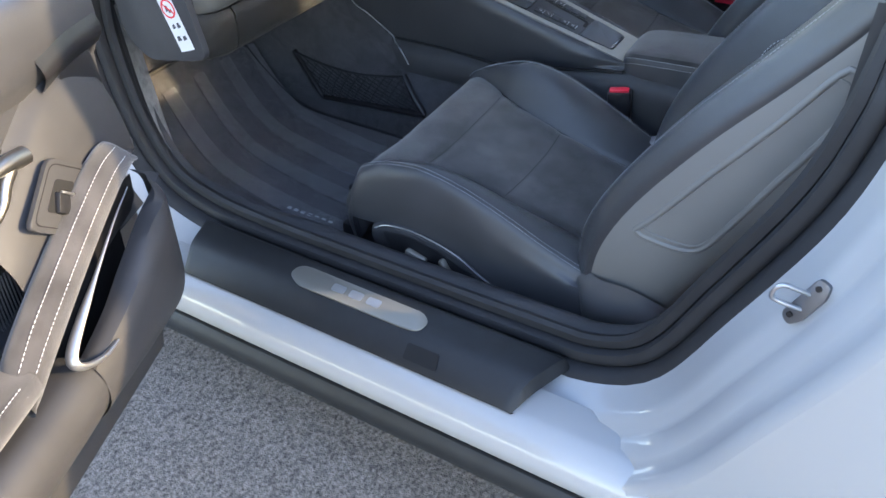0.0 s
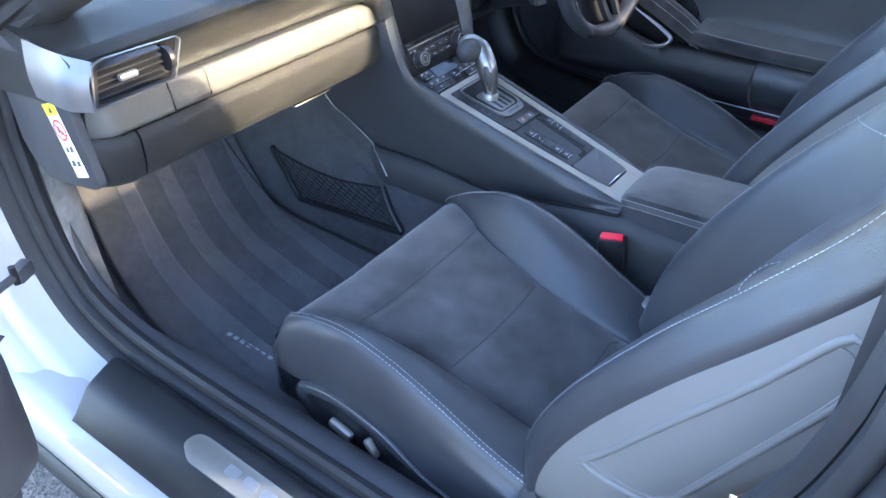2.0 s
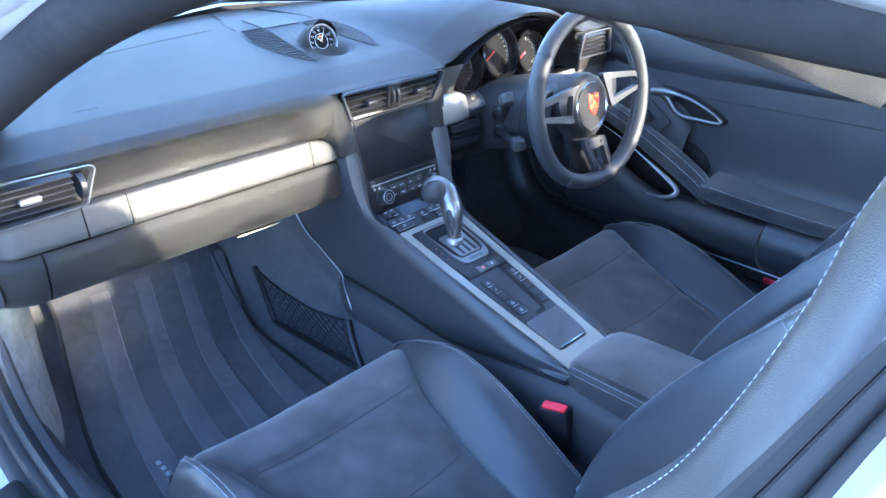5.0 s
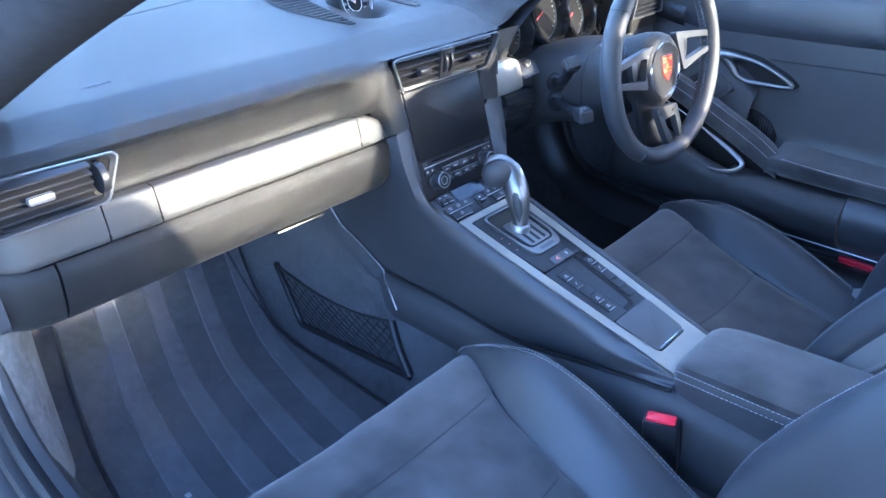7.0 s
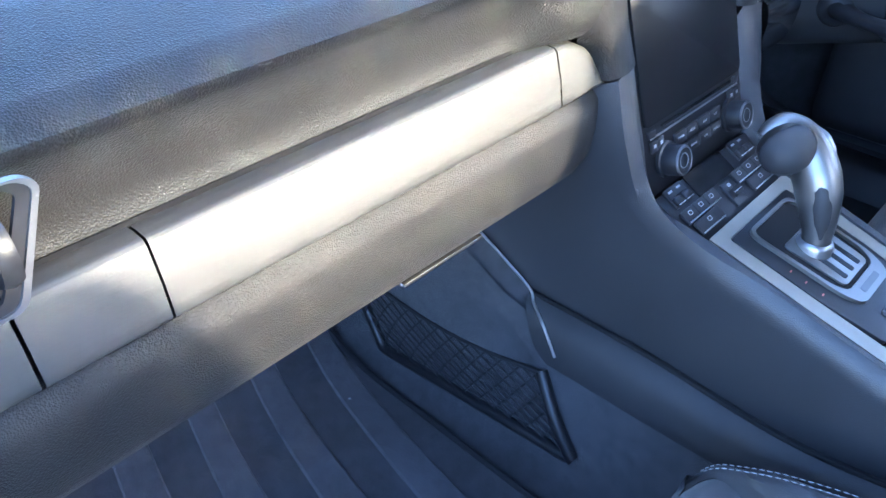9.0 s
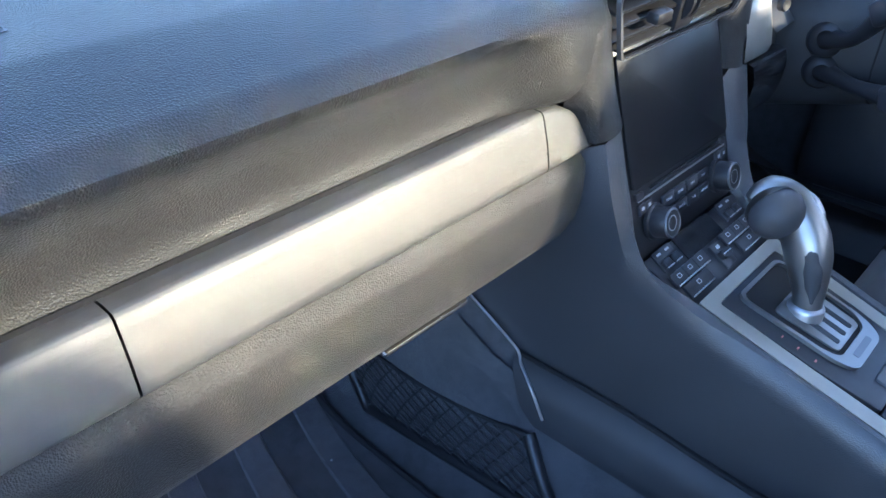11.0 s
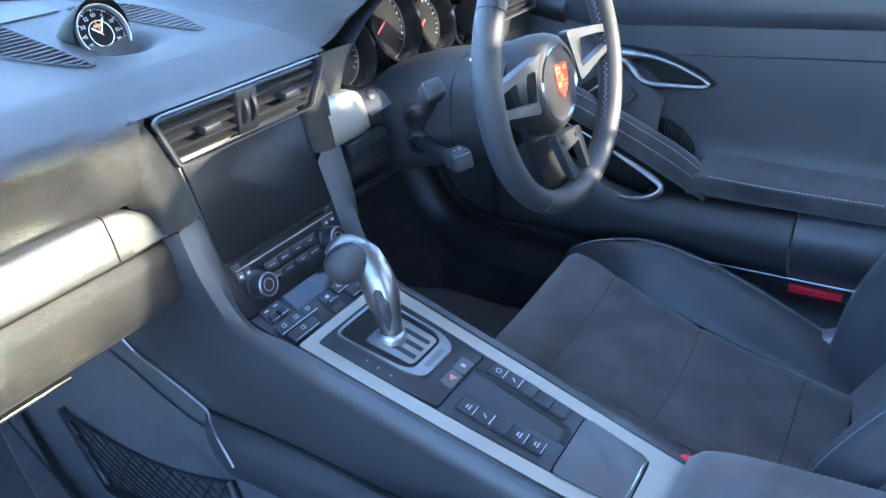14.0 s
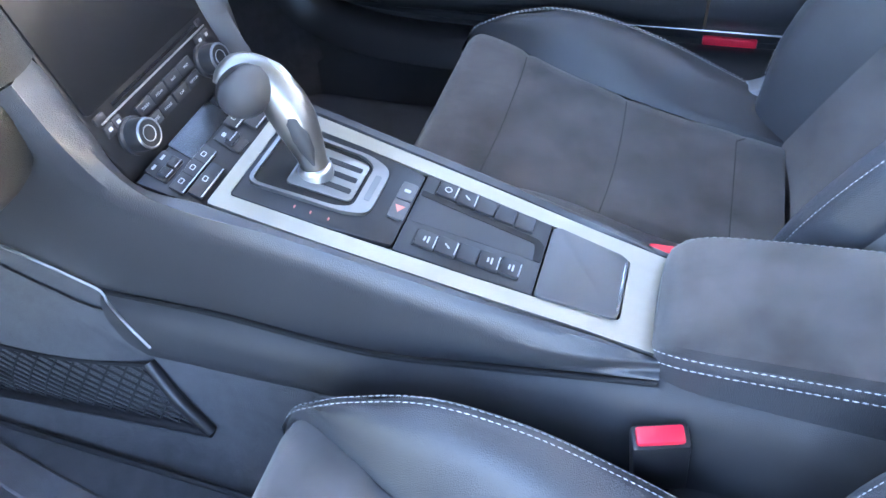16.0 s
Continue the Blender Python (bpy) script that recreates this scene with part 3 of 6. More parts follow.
# lower pad behind the strip, glove box lid
lid = []
LID = [(0.122, 0.760), (0.110, 0.7595), (0.1045, 0.753), (0.1035, 0.735), (0.105, 0.712), (0.110, 0.694), (0.122, 0.682), (0.145, 0.679), (0.25, 0.692)]
for x in np.linspace(-0.64, -0.114, 30):
    e = max(0.0, (x + 0.155) / 0.041)
    lid.append([V(x, y + 0.012 * e * e, z + 0.010 * e * e * (0.76 - z) / 0.08) for y, z in spline(LID, 22)])
part("glovebox_lid", sheet(lid), DASHLEATHER, dash, "black leather glovebox lid")
end = []
for x in (-0.643, -0.66, -0.685, -0.70, -0.708):
    e = max(0.0, (-0.66 - x) / 0.048)
    end.append([V(x, y + 0.028 * e * e, z + 0.004 * e) for y, z in spline(LID, 22)])
part("lower_end_panel", sheet(end), DASHLEATHER, dash)
side_panel = prism(rounded([(0.112, 0.695), (0.25, 0.668), (0.30, 0.70), (0.30, 0.86), (0.26, 0.89), (0.135, 0.815)], 0.02), 0.012, mat4((0, 1, 0), (0, 0, 1), (-1, 0, 0), (-0.70, 0, 0)), 0.004)
sp = part("end_cap", side_panel, SOFT, dash, "black dashboard end cap with a warning sticker")
sm = mat4((0.0, -0.945, 0.325), (0.0, 0.325, 0.945), (-1, 0, 0), (-0.7135, 0.166, 0.757))
stk = part("warning_sticker", prism(rect(0.034, 0.108, 0.002), 0.0006, sm), STICKER, sp, "white and yellow airbag warning sticker")
part("yellow_band", prism(rect(0.034, 0.017, 0.0, y=0.0455), 0.0003, sm @ Matrix.Translation((0, 0, 0.0006))), YELLOW, stk)
part("warning_triangle", prism([(-0.005, 0.041), (0.005, 0.041), (0, 0.050)], 0.0003, sm @ Matrix.Translation((0, 0, 0.0009))), PRINTBLACK, stk)
bm = ring_plate(ellipse(0.0155, 0.0155, 40, 0, 0.016), ellipse(0.0125, 0.0125, 40, 0, 0.016), 0.0003, sm @ Matrix.Translation((0, 0, 0.0007)))
prism([(-0.0105, 0.0245), (-0.0085, 0.0265), (0.0105, 0.0075), (0.0085, 0.0055)], 0.0003, sm @ Matrix.Translation((0, 0, 0.0008)), bm=bm)
part("prohibition_ring", bm, PRINTRED, stk)
bm = bmesh.new()
for x0, y0, w, hh in ((-0.003, 0.017, 0.008, 0.010), (0.003, 0.012, 0.009, 0.006), (-0.006, -0.012, 0.008, 0.008), (0.006, -0.012, 0.009, 0.009), (-0.007, -0.032, 0.010, 0.009), (0.007, -0.033, 0.010, 0.008)):
    prism(rounded([(x0 - w / 2, y0 - hh / 2), (x0 + w / 2, y0 - hh / 2 + 0.001), (x0 + w / 3, y0 + hh / 2), (x0 - w / 3, y0 + hh / 2 - 0.001)], 0.001, 2), 0.0002, sm @ Matrix.Translation((0, 0, 0.00065)), bm=bm)
part("pictogram", bm, PRINTBLACK, stk)


# brushed strip in four lengths
def strip_section(x, z0, z1):
    return [V(x, y, z) for y, z in poly([(0.124, z0 + 0.0005), (0.112, z0), (0.1055, z0 + 0.0014), (0.1040, z0 + 0.004), (0.1072, z0 + (z1 - z0) * 0.5), (0.1130, z1 - 0.003), (0.1155, z1 - 0.0006), (0.124, z1), (0.134, z1 - 0.001)], 3)]


def strip_bounds(x):
    if x > -0.19:
        u = (x + 0.19) / 0.058
        return 0.7635 + 0.002 * u, 0.8095 - 0.040 * (1 - math.sqrt(max(0.0, 1 - u * u)))
    return 0.7635, 0.8095


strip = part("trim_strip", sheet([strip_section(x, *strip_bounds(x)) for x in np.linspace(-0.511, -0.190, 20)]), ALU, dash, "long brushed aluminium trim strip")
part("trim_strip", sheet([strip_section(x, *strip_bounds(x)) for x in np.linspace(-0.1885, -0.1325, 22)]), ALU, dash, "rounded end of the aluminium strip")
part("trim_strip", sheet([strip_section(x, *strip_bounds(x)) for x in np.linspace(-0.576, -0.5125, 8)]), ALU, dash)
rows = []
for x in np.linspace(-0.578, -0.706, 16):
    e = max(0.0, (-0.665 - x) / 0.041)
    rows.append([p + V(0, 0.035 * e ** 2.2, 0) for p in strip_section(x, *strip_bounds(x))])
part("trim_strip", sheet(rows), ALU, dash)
# near-black sheet behind the strip, painting the shade in the gaps round it
part("strip_gap_shade", sheet([[V(x, 0.128, 0.755), V(x, 0.130, 0.812)] for x in np.linspace(-0.70, -0.135, 8)], 0.002), DARK, dash)
part("glovebox_pull", rbox(0.085, 0.012, 0.005, 0.002, pose(-0.30, 0.124, 0.6775)), CHROME, dash, "slim chromed glovebox handle")
part("paper_tag", prism([(-0.012, -0.006), (0.014, -0.003), (0.012, 0.004), (-0.010, 0.005)], 0.001, facing((-0.225, 0.20, 0.672), (0, -0.8, 0.6))), TAN, dash, "orange tag hanging below the glovebox")


# vents
def vent(name, outline, normal_frame, parent, slats, x0, x1, z0, z1, label, mat=DULL, rim=0.009):
    """A framed air outlet: frame, dark box, slats, knob."""
    n = len(outline)
    c = Vector((sum(p[0] for p in outline) / n, sum(p[1] for p in outline) / n))
    inner = [tuple(Vector(p) + (c - Vector(p)).normalized() * 0.0030) for p in outline]
    inner2 = [tuple(Vector(p) + (c - Vector(p)).normalized() * rim) for p in outline]
    v = part(name, ring_plate(outline, inner, 0.004, normal_frame), mat, parent, label)
    part("vent_surround", ring_plate(inner, inner2, 0.0025, normal_frame), HARD, v)
    part("vent_floor", rbox((x1 - x0) * 0.90, 0.002, 0.030, 0.0005, normal_frame @ pose((x0 + x1) / 2, z0 - 0.004, -0.017)), DARK, v)
    part("vent_box", prism(inner2, 0.002, normal_frame @ Matrix.Translation((0, 0, -0.03))), DARK, v)
    for k in range(slats):
        z = z0 + (z1 - z0) * (k + 0.5) / slats
        part("slat", rbox(x1 - x0, 0.0035, 0.022, 0.001, normal_frame @ pose((x0 + x1) / 2, z, -0.014, 14)), HARD, v)
    return v


fm = facing((-0.63, 0.093, 0.845), (0, -1, 0.02))
so = rounded([(-0.072, -0.028), (0.056, -0.026), (0.076, 0.024), (0.070, 0.029), (-0.045, 0.033), (-0.060, 0.029)], 0.006, 3)
sv = vent("side_vent", so, fm, dash, 5, -0.060, 0.046, -0.020, 0.024, "side air vent with satin frame and dark slats")
part("vent_knob", rbox(0.028, 0.009, 0.010, 0.003, fm @ pose(-0.014, 0.002, 0.004)), SATIN, sv)
part("vent_wheel", lathe([(0.0, -0.004), (0.017, -0.004), (0.018, 0), (0.017, 0.004), (0, 0.004)], fm @ pose(0.055, 0.0, -0.008, 0, 90, 0), 20), HARD, sv)
part("corner_trim", loft([[V(-0.702, 0.089, 0.816), V(-0.698, 0.091, 0.85), V(-0.684, 0.096, 0.876)], [V(-0.719, 0.122, 0.816), V(-0.717, 0.126, 0.85), V(-0.706, 0.134, 0.886)], [V(-0.7215, 0.19, 0.818), V(-0.721, 0.195, 0.85), V(-0.710, 0.205, 0.891)]], 10, 12), DULL, dash, "satin silver corner trim beside the vent")
part("upper_end", loft([[V(-0.7145, 0.18, 0.81), V(-0.712, 0.19, 0.87), V(-0.70, 0.20, 0.892)], [V(-0.716, 0.28, 0.80), V(-0.713, 0.29, 0.86), V(-0.702, 0.30, 0.895)], [V(-0.716, 0.42, 0.78), V(-0.713, 0.42, 0.86), V(-0.70, 0.43, 0.89)]], 10, 12), DASHLEATHER, dash)

# centre vents above the display
cm = facing((0.002, 0.109, 0.853), (0, -0.99, -0.12))
co = rounded([(-0.124, 0.024), (-0.100, -0.029), (0.102, -0.029), (0.126, 0.024), (0.118, 0.029), (-0.116, 0.029)], 0.006, 3)
cv = vent("centre_vent", co, cm, dash, 4, -0.112, 0.112, -0.018, 0.028, "twin centre air vent with dark satin frame", VENTFRAME, 0.0055)
for x in (-0.058, 0.060):
    part("vent_knob", rbox(0.024, 0.010, 0.012, 0.003, cm @ pose(x, 0.0, 0.005)), HARD, cv)
part("vent_divider", rbox(0.030, 0.048, 0.020, 0.002, cm @ pose(0, -0.001, -0.009)), HARD, cv)
for x in (-0.006, 0.006):
    part("vent_wheel", lathe([(0.0, -0.0025), (0.020, -0.0025), (0.021, 0), (0.020, 0.0025), (0, 0.0025)], cm @ pose(x, 0.0, -0.012, 0, 90, 0), 24), HARD, cv)

# centre stack
SLOPE = math.atan(0.31)
km = mat4((1, 0, 0), (0, math.sin(SLOPE), math.cos(SLOPE)), (0, -math.cos(SLOPE), math.sin(SLOPE)), (0, 0.077, 0.68))   # x across, y up the face, z out


def on_stack(x, z, out=0.0):
    return km @ Matrix.Translation((x, (z - 0.68) / math.cos(SLOPE), out))


stack = part("stack_panel", prism(rect(0.182, 0.185, 0.006), 0.010, on_stack(0, 0.742, -0.011), 0.001), HARD, dash, "black centre stack panel")
glass = part("display_glass", prism(rect(0.176, 0.112, 0.005), 0.002, on_stack(0, 0.7685, 0), 0.0006), GLOSS, stack, "large dark touch display, switched off")
part("disc_slot", prism(rect(0.130, 0.003), 0.0004, on_stack(0.006, 0.709, 0)), PIANO, stack)
part("slot_bar", prism(rect(0.162, 0.0016), 0.0008, on_stack(0.002, 0.7035, 0)), SATIN, stack)


def key(x, z, w, hh, text="", parent=stack, fs=0.0045, frame_at=on_stack, mat=BUTTON, lift=0.0):
    b = part("button", prism(rect(w, hh, 0.0012, 3), 0.0024, frame_at(x, z, lift), 0.0006), mat, parent)
    if text:
        words("key_lettering", text, fs, frame_at(x, z, lift + 0.0026), MARK, b, 0.0001)
    return b


for z, row in ((0.690, ("TUNER", "MEDIA", "NAV", "MAP")), (0.6765, ("SOURCE", "PHONE", "CAR", "OPTION"))):
    for k, t in enumerate(row):
        key((-0.0325, -0.0115, 0.0115, 0.0325)[k], z, 0.0205, 0.0112, t, fs=0.0034)
for x in (-0.076, -0.065, 0.066, 0.077):
    b = key(x, 0.6965, 0.0105, 0.010)
    part("key_mark", prism(rect(0.004, 0.003), 0.0002, on_stack(x, 0.697, 0.0025)), MARK, b)
key(-0.078, 0.708, 0.012, 0.007)
key(0.077, 0.709, 0.008, 0.006)
for x, s in ((-0.060, -1), (0.060, 1)):
    kb = part("rotary_knob", lathe([(0.0, 0.0), (0.0165, 0.0), (0.0165, 0.003), (0.0142, 0.004), (0.0138, 0.016), (0.0125, 0.0185), (0.0105, 0.0188), (0.0, 0.0178)], on_stack(x, 0.680, 0.001), 36), HARD, stack, "ribbed rotary knob with a chromed ring")
    part("knob_ring", lathe([(0.0128, 0.0170), (0.0134, 0.0184), (0.0122, 0.0196), (0.0112, 0.0190)], on_stack(x, 0.680, 0.001), 36, caps=False), DULL, kb)
    part("knob_mark", ring_plate(ellipse(0.0070, 0.0070, 28), ellipse(0.0062, 0.0062, 28), 0.0004, on_stack(x, 0.680, 0.0192)), MARK, kb)

# climate panel below, leaning back towards the console
LEAN = math.radians(31)
cl0 = V(0, 0.062, 0.653)


def on_climate(x, v, out=0.0):
    """v metres down the panel from its upper edge."""
    return mat4((1, 0, 0), (0, math.cos(LEAN), math.sin(LEAN)), (0, -math.sin(LEAN), math.cos(LEAN)), cl0 + V(x, -v * math.cos(LEAN), -v * math.sin(LEAN))) @ Matrix.Translation((0, 0, out))


clim = part("climate_panel", prism([(-0.088, 0.004), (-0.076, -0.056), (0.076, -0.056), (0.088, 0.004)], 0.008, on_climate(0, 0, -0.009), 0.001), HARD, dash, "black climate control panel")
part("climate_display", prism(rect(0.068, 0.024, 0.002), 0.0012, on_climate(-0.004, 0.007, -0.0005)), PIANO, clim, "small dark climate display")
for s in (-1, 1):
    rk = part("rocker_bed", prism(rect(0.030, 0.020, 0.002), 0.0020, on_climate(s * 0.060, 0.005, -0.0008), 0.0006), BUTTON, clim)
    for dx in (-0.007, 0.007):
        part("rocker_switch", prism(rect(0.0115, 0.008, 0.002, 3), 0.0040, on_climate(s * 0.060 + dx, 0.009, 0.0010), 0.0016, 3), HARD, rk, "dark temperature rocker switch")
        part("key_mark", prism(rect(0.0062, 0.0020), 0.0002, on_climate(s * 0.060 + dx, -0.001, 0.0013)), MARK, rk)
        part("rocker_edge", rbox(0.0105, 0.0010, 0.0010, 0.0003, on_climate(s * 0.060 + dx, 0.0130, 0.0046)), SATIN, rk)
    for v, w, x0, marks in ((0.0255, 0.060, 0.047, 3), (0.0400, 0.042, 0.051, 1)):
        b = key(s * x0, v, w, 0.0132, frame_at=on_climate, parent=clim)
        part("key_light_bar", rbox(w - 0.003, 0.0013, 0.0012, 0.0004, on_climate(s * x0, v + 0.0056, 0.0024)), SATIN, b)
        for j in range(marks):
            at = on_climate(s * x0 + (j - (marks - 1) / 2) * 0.019, v - 0.0015, 0.0025)
            part("key_mark", ring_plate(rect(0.0060, 0.0042, 0.0012, 3), rect(0.0046, 0.0028, 0.0009, 3), 0.0002, at), MARK, b)
        for j in range(marks - 1):
            part("key_gap", prism(rect(0.0008, 0.0130), 0.0002, on_climate(s * x0 + (j - (marks - 2) / 2) * 0.019, v, 0.0024)), DARK, b)
fs_ = part("fan_bed", prism(rect(0.020, 0.026, 0.002), 0.0020, on_climate(0.0045, 0.0345, -0.0008), 0.0006), BUTTON, clim)
part("fan_switch", prism(rect(0.016, 0.009, 0.003, 4), 0.0050, on_climate(0.0045, 0.0350, 0.0010), 0.002, 3), HARD, fs_, "raised fan rocker switch")
part("fan_edge", rbox(0.014, 0.0011, 0.0010, 0.0003, on_climate(0.0045, 0.0350, 0.0060)), SATIN, fs_)
part("key_mark", prism(rect(0.0055, 0.0035, 0.001, 2), 0.0002, on_climate(0.0045, 0.0265, 0.0013)), MARK, fs_)

# stopwatch clock and demister grilles
cl = V(0.0, 0.318, 0.917)
cn = V(-0.02, -0.92, 0.38).normalized()
ck = facing(cl, cn)
clock = part("clock_body", lathe([(0.0296, -0.002), (0.0300, 0.005), (0.0318, 0.0075), (0.0335, 0.006), (0.0340, -0.01), (0.031, -0.03)], ck, 48, caps=False), HARD, dash, "round dashboard clock under a small hood")
part("clock_face", prism(ellipse(0.0296, 0.0296, 48), 0.001, ck @ Matrix.Translation((0, 0, -0.001))), GAUGEFACE, clock)
part("clock_rim", lathe([(0.0296, 0.002), (0.0300, 0.0055), (0.0308, 0.0078), (0.0318, 0.0082)], ck, 48, caps=False), SATIN, clock)
bm = bmesh.new()
for k in range(60):
    a = k / 60 * 2 * math.pi
    L = 0.003 if k % 5 == 0 else 0.0015
    prism(rect(0.0009 if k % 5 == 0 else 0.0004, L, y=0.0285 - L / 2), 0.0003, ck @ Matrix.Rotation(a, 4, "Z") @ Matrix.Translation((0, 0, 0.0002)), bm=bm)
part("minute_track", bm, STICKER, clock)
for k in range(1, 13):
    a = k / 12 * 2 * math.pi
    words("dial_numeral", str(k * 5), 0.0062, ck @ Matrix.Translation((0.0212 * math.sin(a), 0.0212 * math.cos(a), 0.0003)), MARK, clock, 0.0001)
part("inner_track", ring_plate(ellipse(0.0150, 0.0150, 40), ellipse(0.0143, 0.0143, 40), 0.0002, ck @ Matrix.Translation((0, 0, 0.0001))), STICKER, clock)
for a, L, w in ((0.9, 0.012, 0.0016), (-0.5, 0.018, 0.0014)):
    part("clock_pointer", prism(rect(w, L, y=L / 2), 0.0004, ck @ Matrix.Rotation(a, 4, "Z") @ Matrix.Translation((0, 0, 0.0008))), STICKER, clock)
part("clock_pointer", prism(rect(0.0014, 0.017, y=0.006), 0.0004, ck @ Matrix.Rotation(0.15, 4, "Z") @ Matrix.Translation((0, 0, 0.0013))), TAN, clock)
part("printed_bar", prism(rect(0.011, 0.0035, y=0.009), 0.0002, ck @ Matrix.Translation((0, 0, 0.0002))), TAN, clock)
cx, cy = ck.col[0].to_3d(), ck.col[1].to_3d()
hoodrows = []
for k in np.linspace(0, 1, 14):
    row = []
    for a in np.linspace(-0.28 * math.pi, 1.28 * math.pi, 33):
        r = 0.0365 + 0.004 * math.sin(min(1, k * 3) * math.pi / 2) - 0.030 * k ** 2
        back = 0.016 * max(0.0, math.sin(a)) * (1 - k) - 0.105 * k
        p = cl + cn * (0.003 + back) + cx * math.cos(a) * r + cy * math.sin(a) * r * (1 - 0.25 * k)
        row.append(V(p.x, p.y, max(p.z, pad_z(p.y) - 0.006)))
    hoodrows.append(row)
part("clock_hood", sheet(hoodrows, 0.0025), DASHLEATHER, clock, "small pointed black cowl over the clock")



def grille(pts_in, pts_out, n):
    """Slats lying flush in a dark leaf-shaped recess with a soft rim."""
    a, b = spline(pts_in, n), spline(pts_out, n)
    g = part("demister_grille", sheet([[p + V(0, 0, 0.0004) for p in a], [p + V(0, 0, 0.0004) for p in b]], 0.0006), DARK, dash, "slatted demister grille")
    part("grille_rim", tube([p + V(0, 0, 0.0002) for p in a + b[::-1] + a[:1]], 0.0022, 8), DASHLEATHER, g)
    for k in range(1, n - 1):
        d = (b[k] - a[k]).normalized()
        m = mat4(d, V(0, 0, 1).cross(d), (0, 0, 1), a[k].lerp(b[k], 0.5) + V(0, 0, 0.0014))
        part("slat", rbox((b[k] - a[k]).length, 0.0030, 0.0016, 0.0006, m), SOFT, g)
    return g


def P(x, y, up=0.0005):
    return V(x, y, pad_z(y) + up)


grille([P(-0.072, 0.240), P(-0.062, 0.30), P(-0.054, 0.36), P(-0.046, 0.41), P(-0.042, 0.455)], [P(-0.080, 0.241), P(-0.100, 0.29), P(-0.112, 0.35), P(-0.112, 0.40), P(-0.094, 0.457)], 18)
grille([P(0.080, 0.252), P(0.070, 0.30), P(0.062, 0.36), P(0.056, 0.41), P(0.054, 0.45)], [P(0.092, 0.253), P(0.108, 0.30), P(0.118, 0.35), P(0.116, 0.40), P(0.100, 0.452)], 18)
grille([P(-0.64, 0.30, -0.008), P(-0.635, 0.35, -0.008), P(-0.63, 0.40, -0.008)], [P(-0.60, 0.29, -0.003), P(-0.592, 0.35, -0.002), P(-0.60, 0.41, -0.003)], 9)
part("speaker_panel", prism(rect(0.088, 0.085, 0.006), 0.0015, pose(0.003, 0.497, pad_z(0.497) + 0.0005, 3.0)), SOFT, dash, "flat square speaker panel on the dashboard top")
part("demister_slot", tube([P(x, min(0.503 + 0.15 * (x + 0.136) - 0.12 * (x + 0.136) ** 2, screen_base(x) - 0.05), -0.001) for x in np.linspace(-0.56, -0.136, 14)], 0.0018, 6), DARK, dash)
for side in (-1, 1):
    part("pad_ridge", tube([P(side * 0.048, 0.630, -0.001), P(side * 0.070, 0.57, -0.001), P(side * 0.090, 0.515, -0.001), P(side * 0.096, 0.475, -0.001)], 0.0026, 8, 24), DASHLEATHER, dash, "soft ridge beside the centre speaker")
words("pad_lettering", "AIRBAG", 0.011, pose(-0.50, 0.235, pad_z(0.235) + 0.0004, 5), PRINTBLACK, dash)

# instruments
HX, HZ, HA, HB = 0.37, 0.800, 0.215, 0.140      # arch of the instrument opening


def arch(a, y, k=1.0, dz=0.0):
    return V(HX + HA * k * math.cos(a), y, HZ + dz + HB * k * math.sin(a))


arc = np.linspace(math.pi + 0.06, -0.06, 40)
part("hood_inner", sheet([[arch(a, 0.118 - 0.016 * math.sin(a)) for a in arc], [arch(a, 0.122, 0.985) for a in arc], [arch(a, 0.16, 0.96, -0.002) for a in arc], [arch(a, 0.215, 0.93, -0.006) for a in arc]]), HARD, dash, "dark inside of the instrument hood")
cluster = part("cluster_panel", prism(rounded([(-0.215, -0.075), (0.20, -0.075), (0.19, 0.02), (0.12, 0.075), (-0.12, 0.075), (-0.20, 0.02)], 0.02), 0.004, facing((0.37, 0.207, 0.84), (0, -0.96, 0.28))), DARK, dash, "dark instrument panel with round gauges")
for gx, gz, gr in ((0.356, 0.868, 0.056), (0.462, 0.850, 0.048), (0.548, 0.822, 0.038), (0.248, 0.850, 0.048), (0.174, 0.818, 0.030)):
    gm = facing((gx, 0.186, gz - 0.008), (0, -0.96, 0.28))
    g = part("gauge", lathe([(gr - 0.007, 0.0), (gr - 0.004, 0.026), (gr - 0.001, 0.031), (gr + 0.002, 0.028), (gr + 0.003, 0.0)], gm, 44, caps=False), PIANO, cluster, "round gauge in a deep dark tube")
    part("gauge_face", prism(ellipse(gr - 0.006, gr - 0.006, 36), 0.001, gm), GAUGEFACE, g)
    part("gauge_ring", lathe([(gr - 0.0075, 0.001), (gr - 0.0068, 0.003), (gr - 0.0060, 0.001)], gm, 40, caps=False), SATIN, g)
    bm = bmesh.new()
    for k in range(21):
        a = math.radians(130 - k * 13)
        L = 0.006 if k % 4 == 0 else 0.003
        prism(rect(0.0012, L, y=gr - 0.010 - L / 2), 0.0003, gm @ Matrix.Translation((0, 0, 0.0012)) @ Matrix.Rotation(a, 4, "Z"), bm=bm)
    part("gauge_scale", bm, STICKER, g)
    part("gauge_needle", prism([(-0.0014, -0.006), (0.0014, -0.006), (0.0004, gr - 0.012), (-0.0004, gr - 0.012)], 0.0008, gm @ Matrix.Translation((0, 0, 0.0022)) @ Matrix.Rotation(math.radians(118), 4, "Z")), PRINTRED, g)
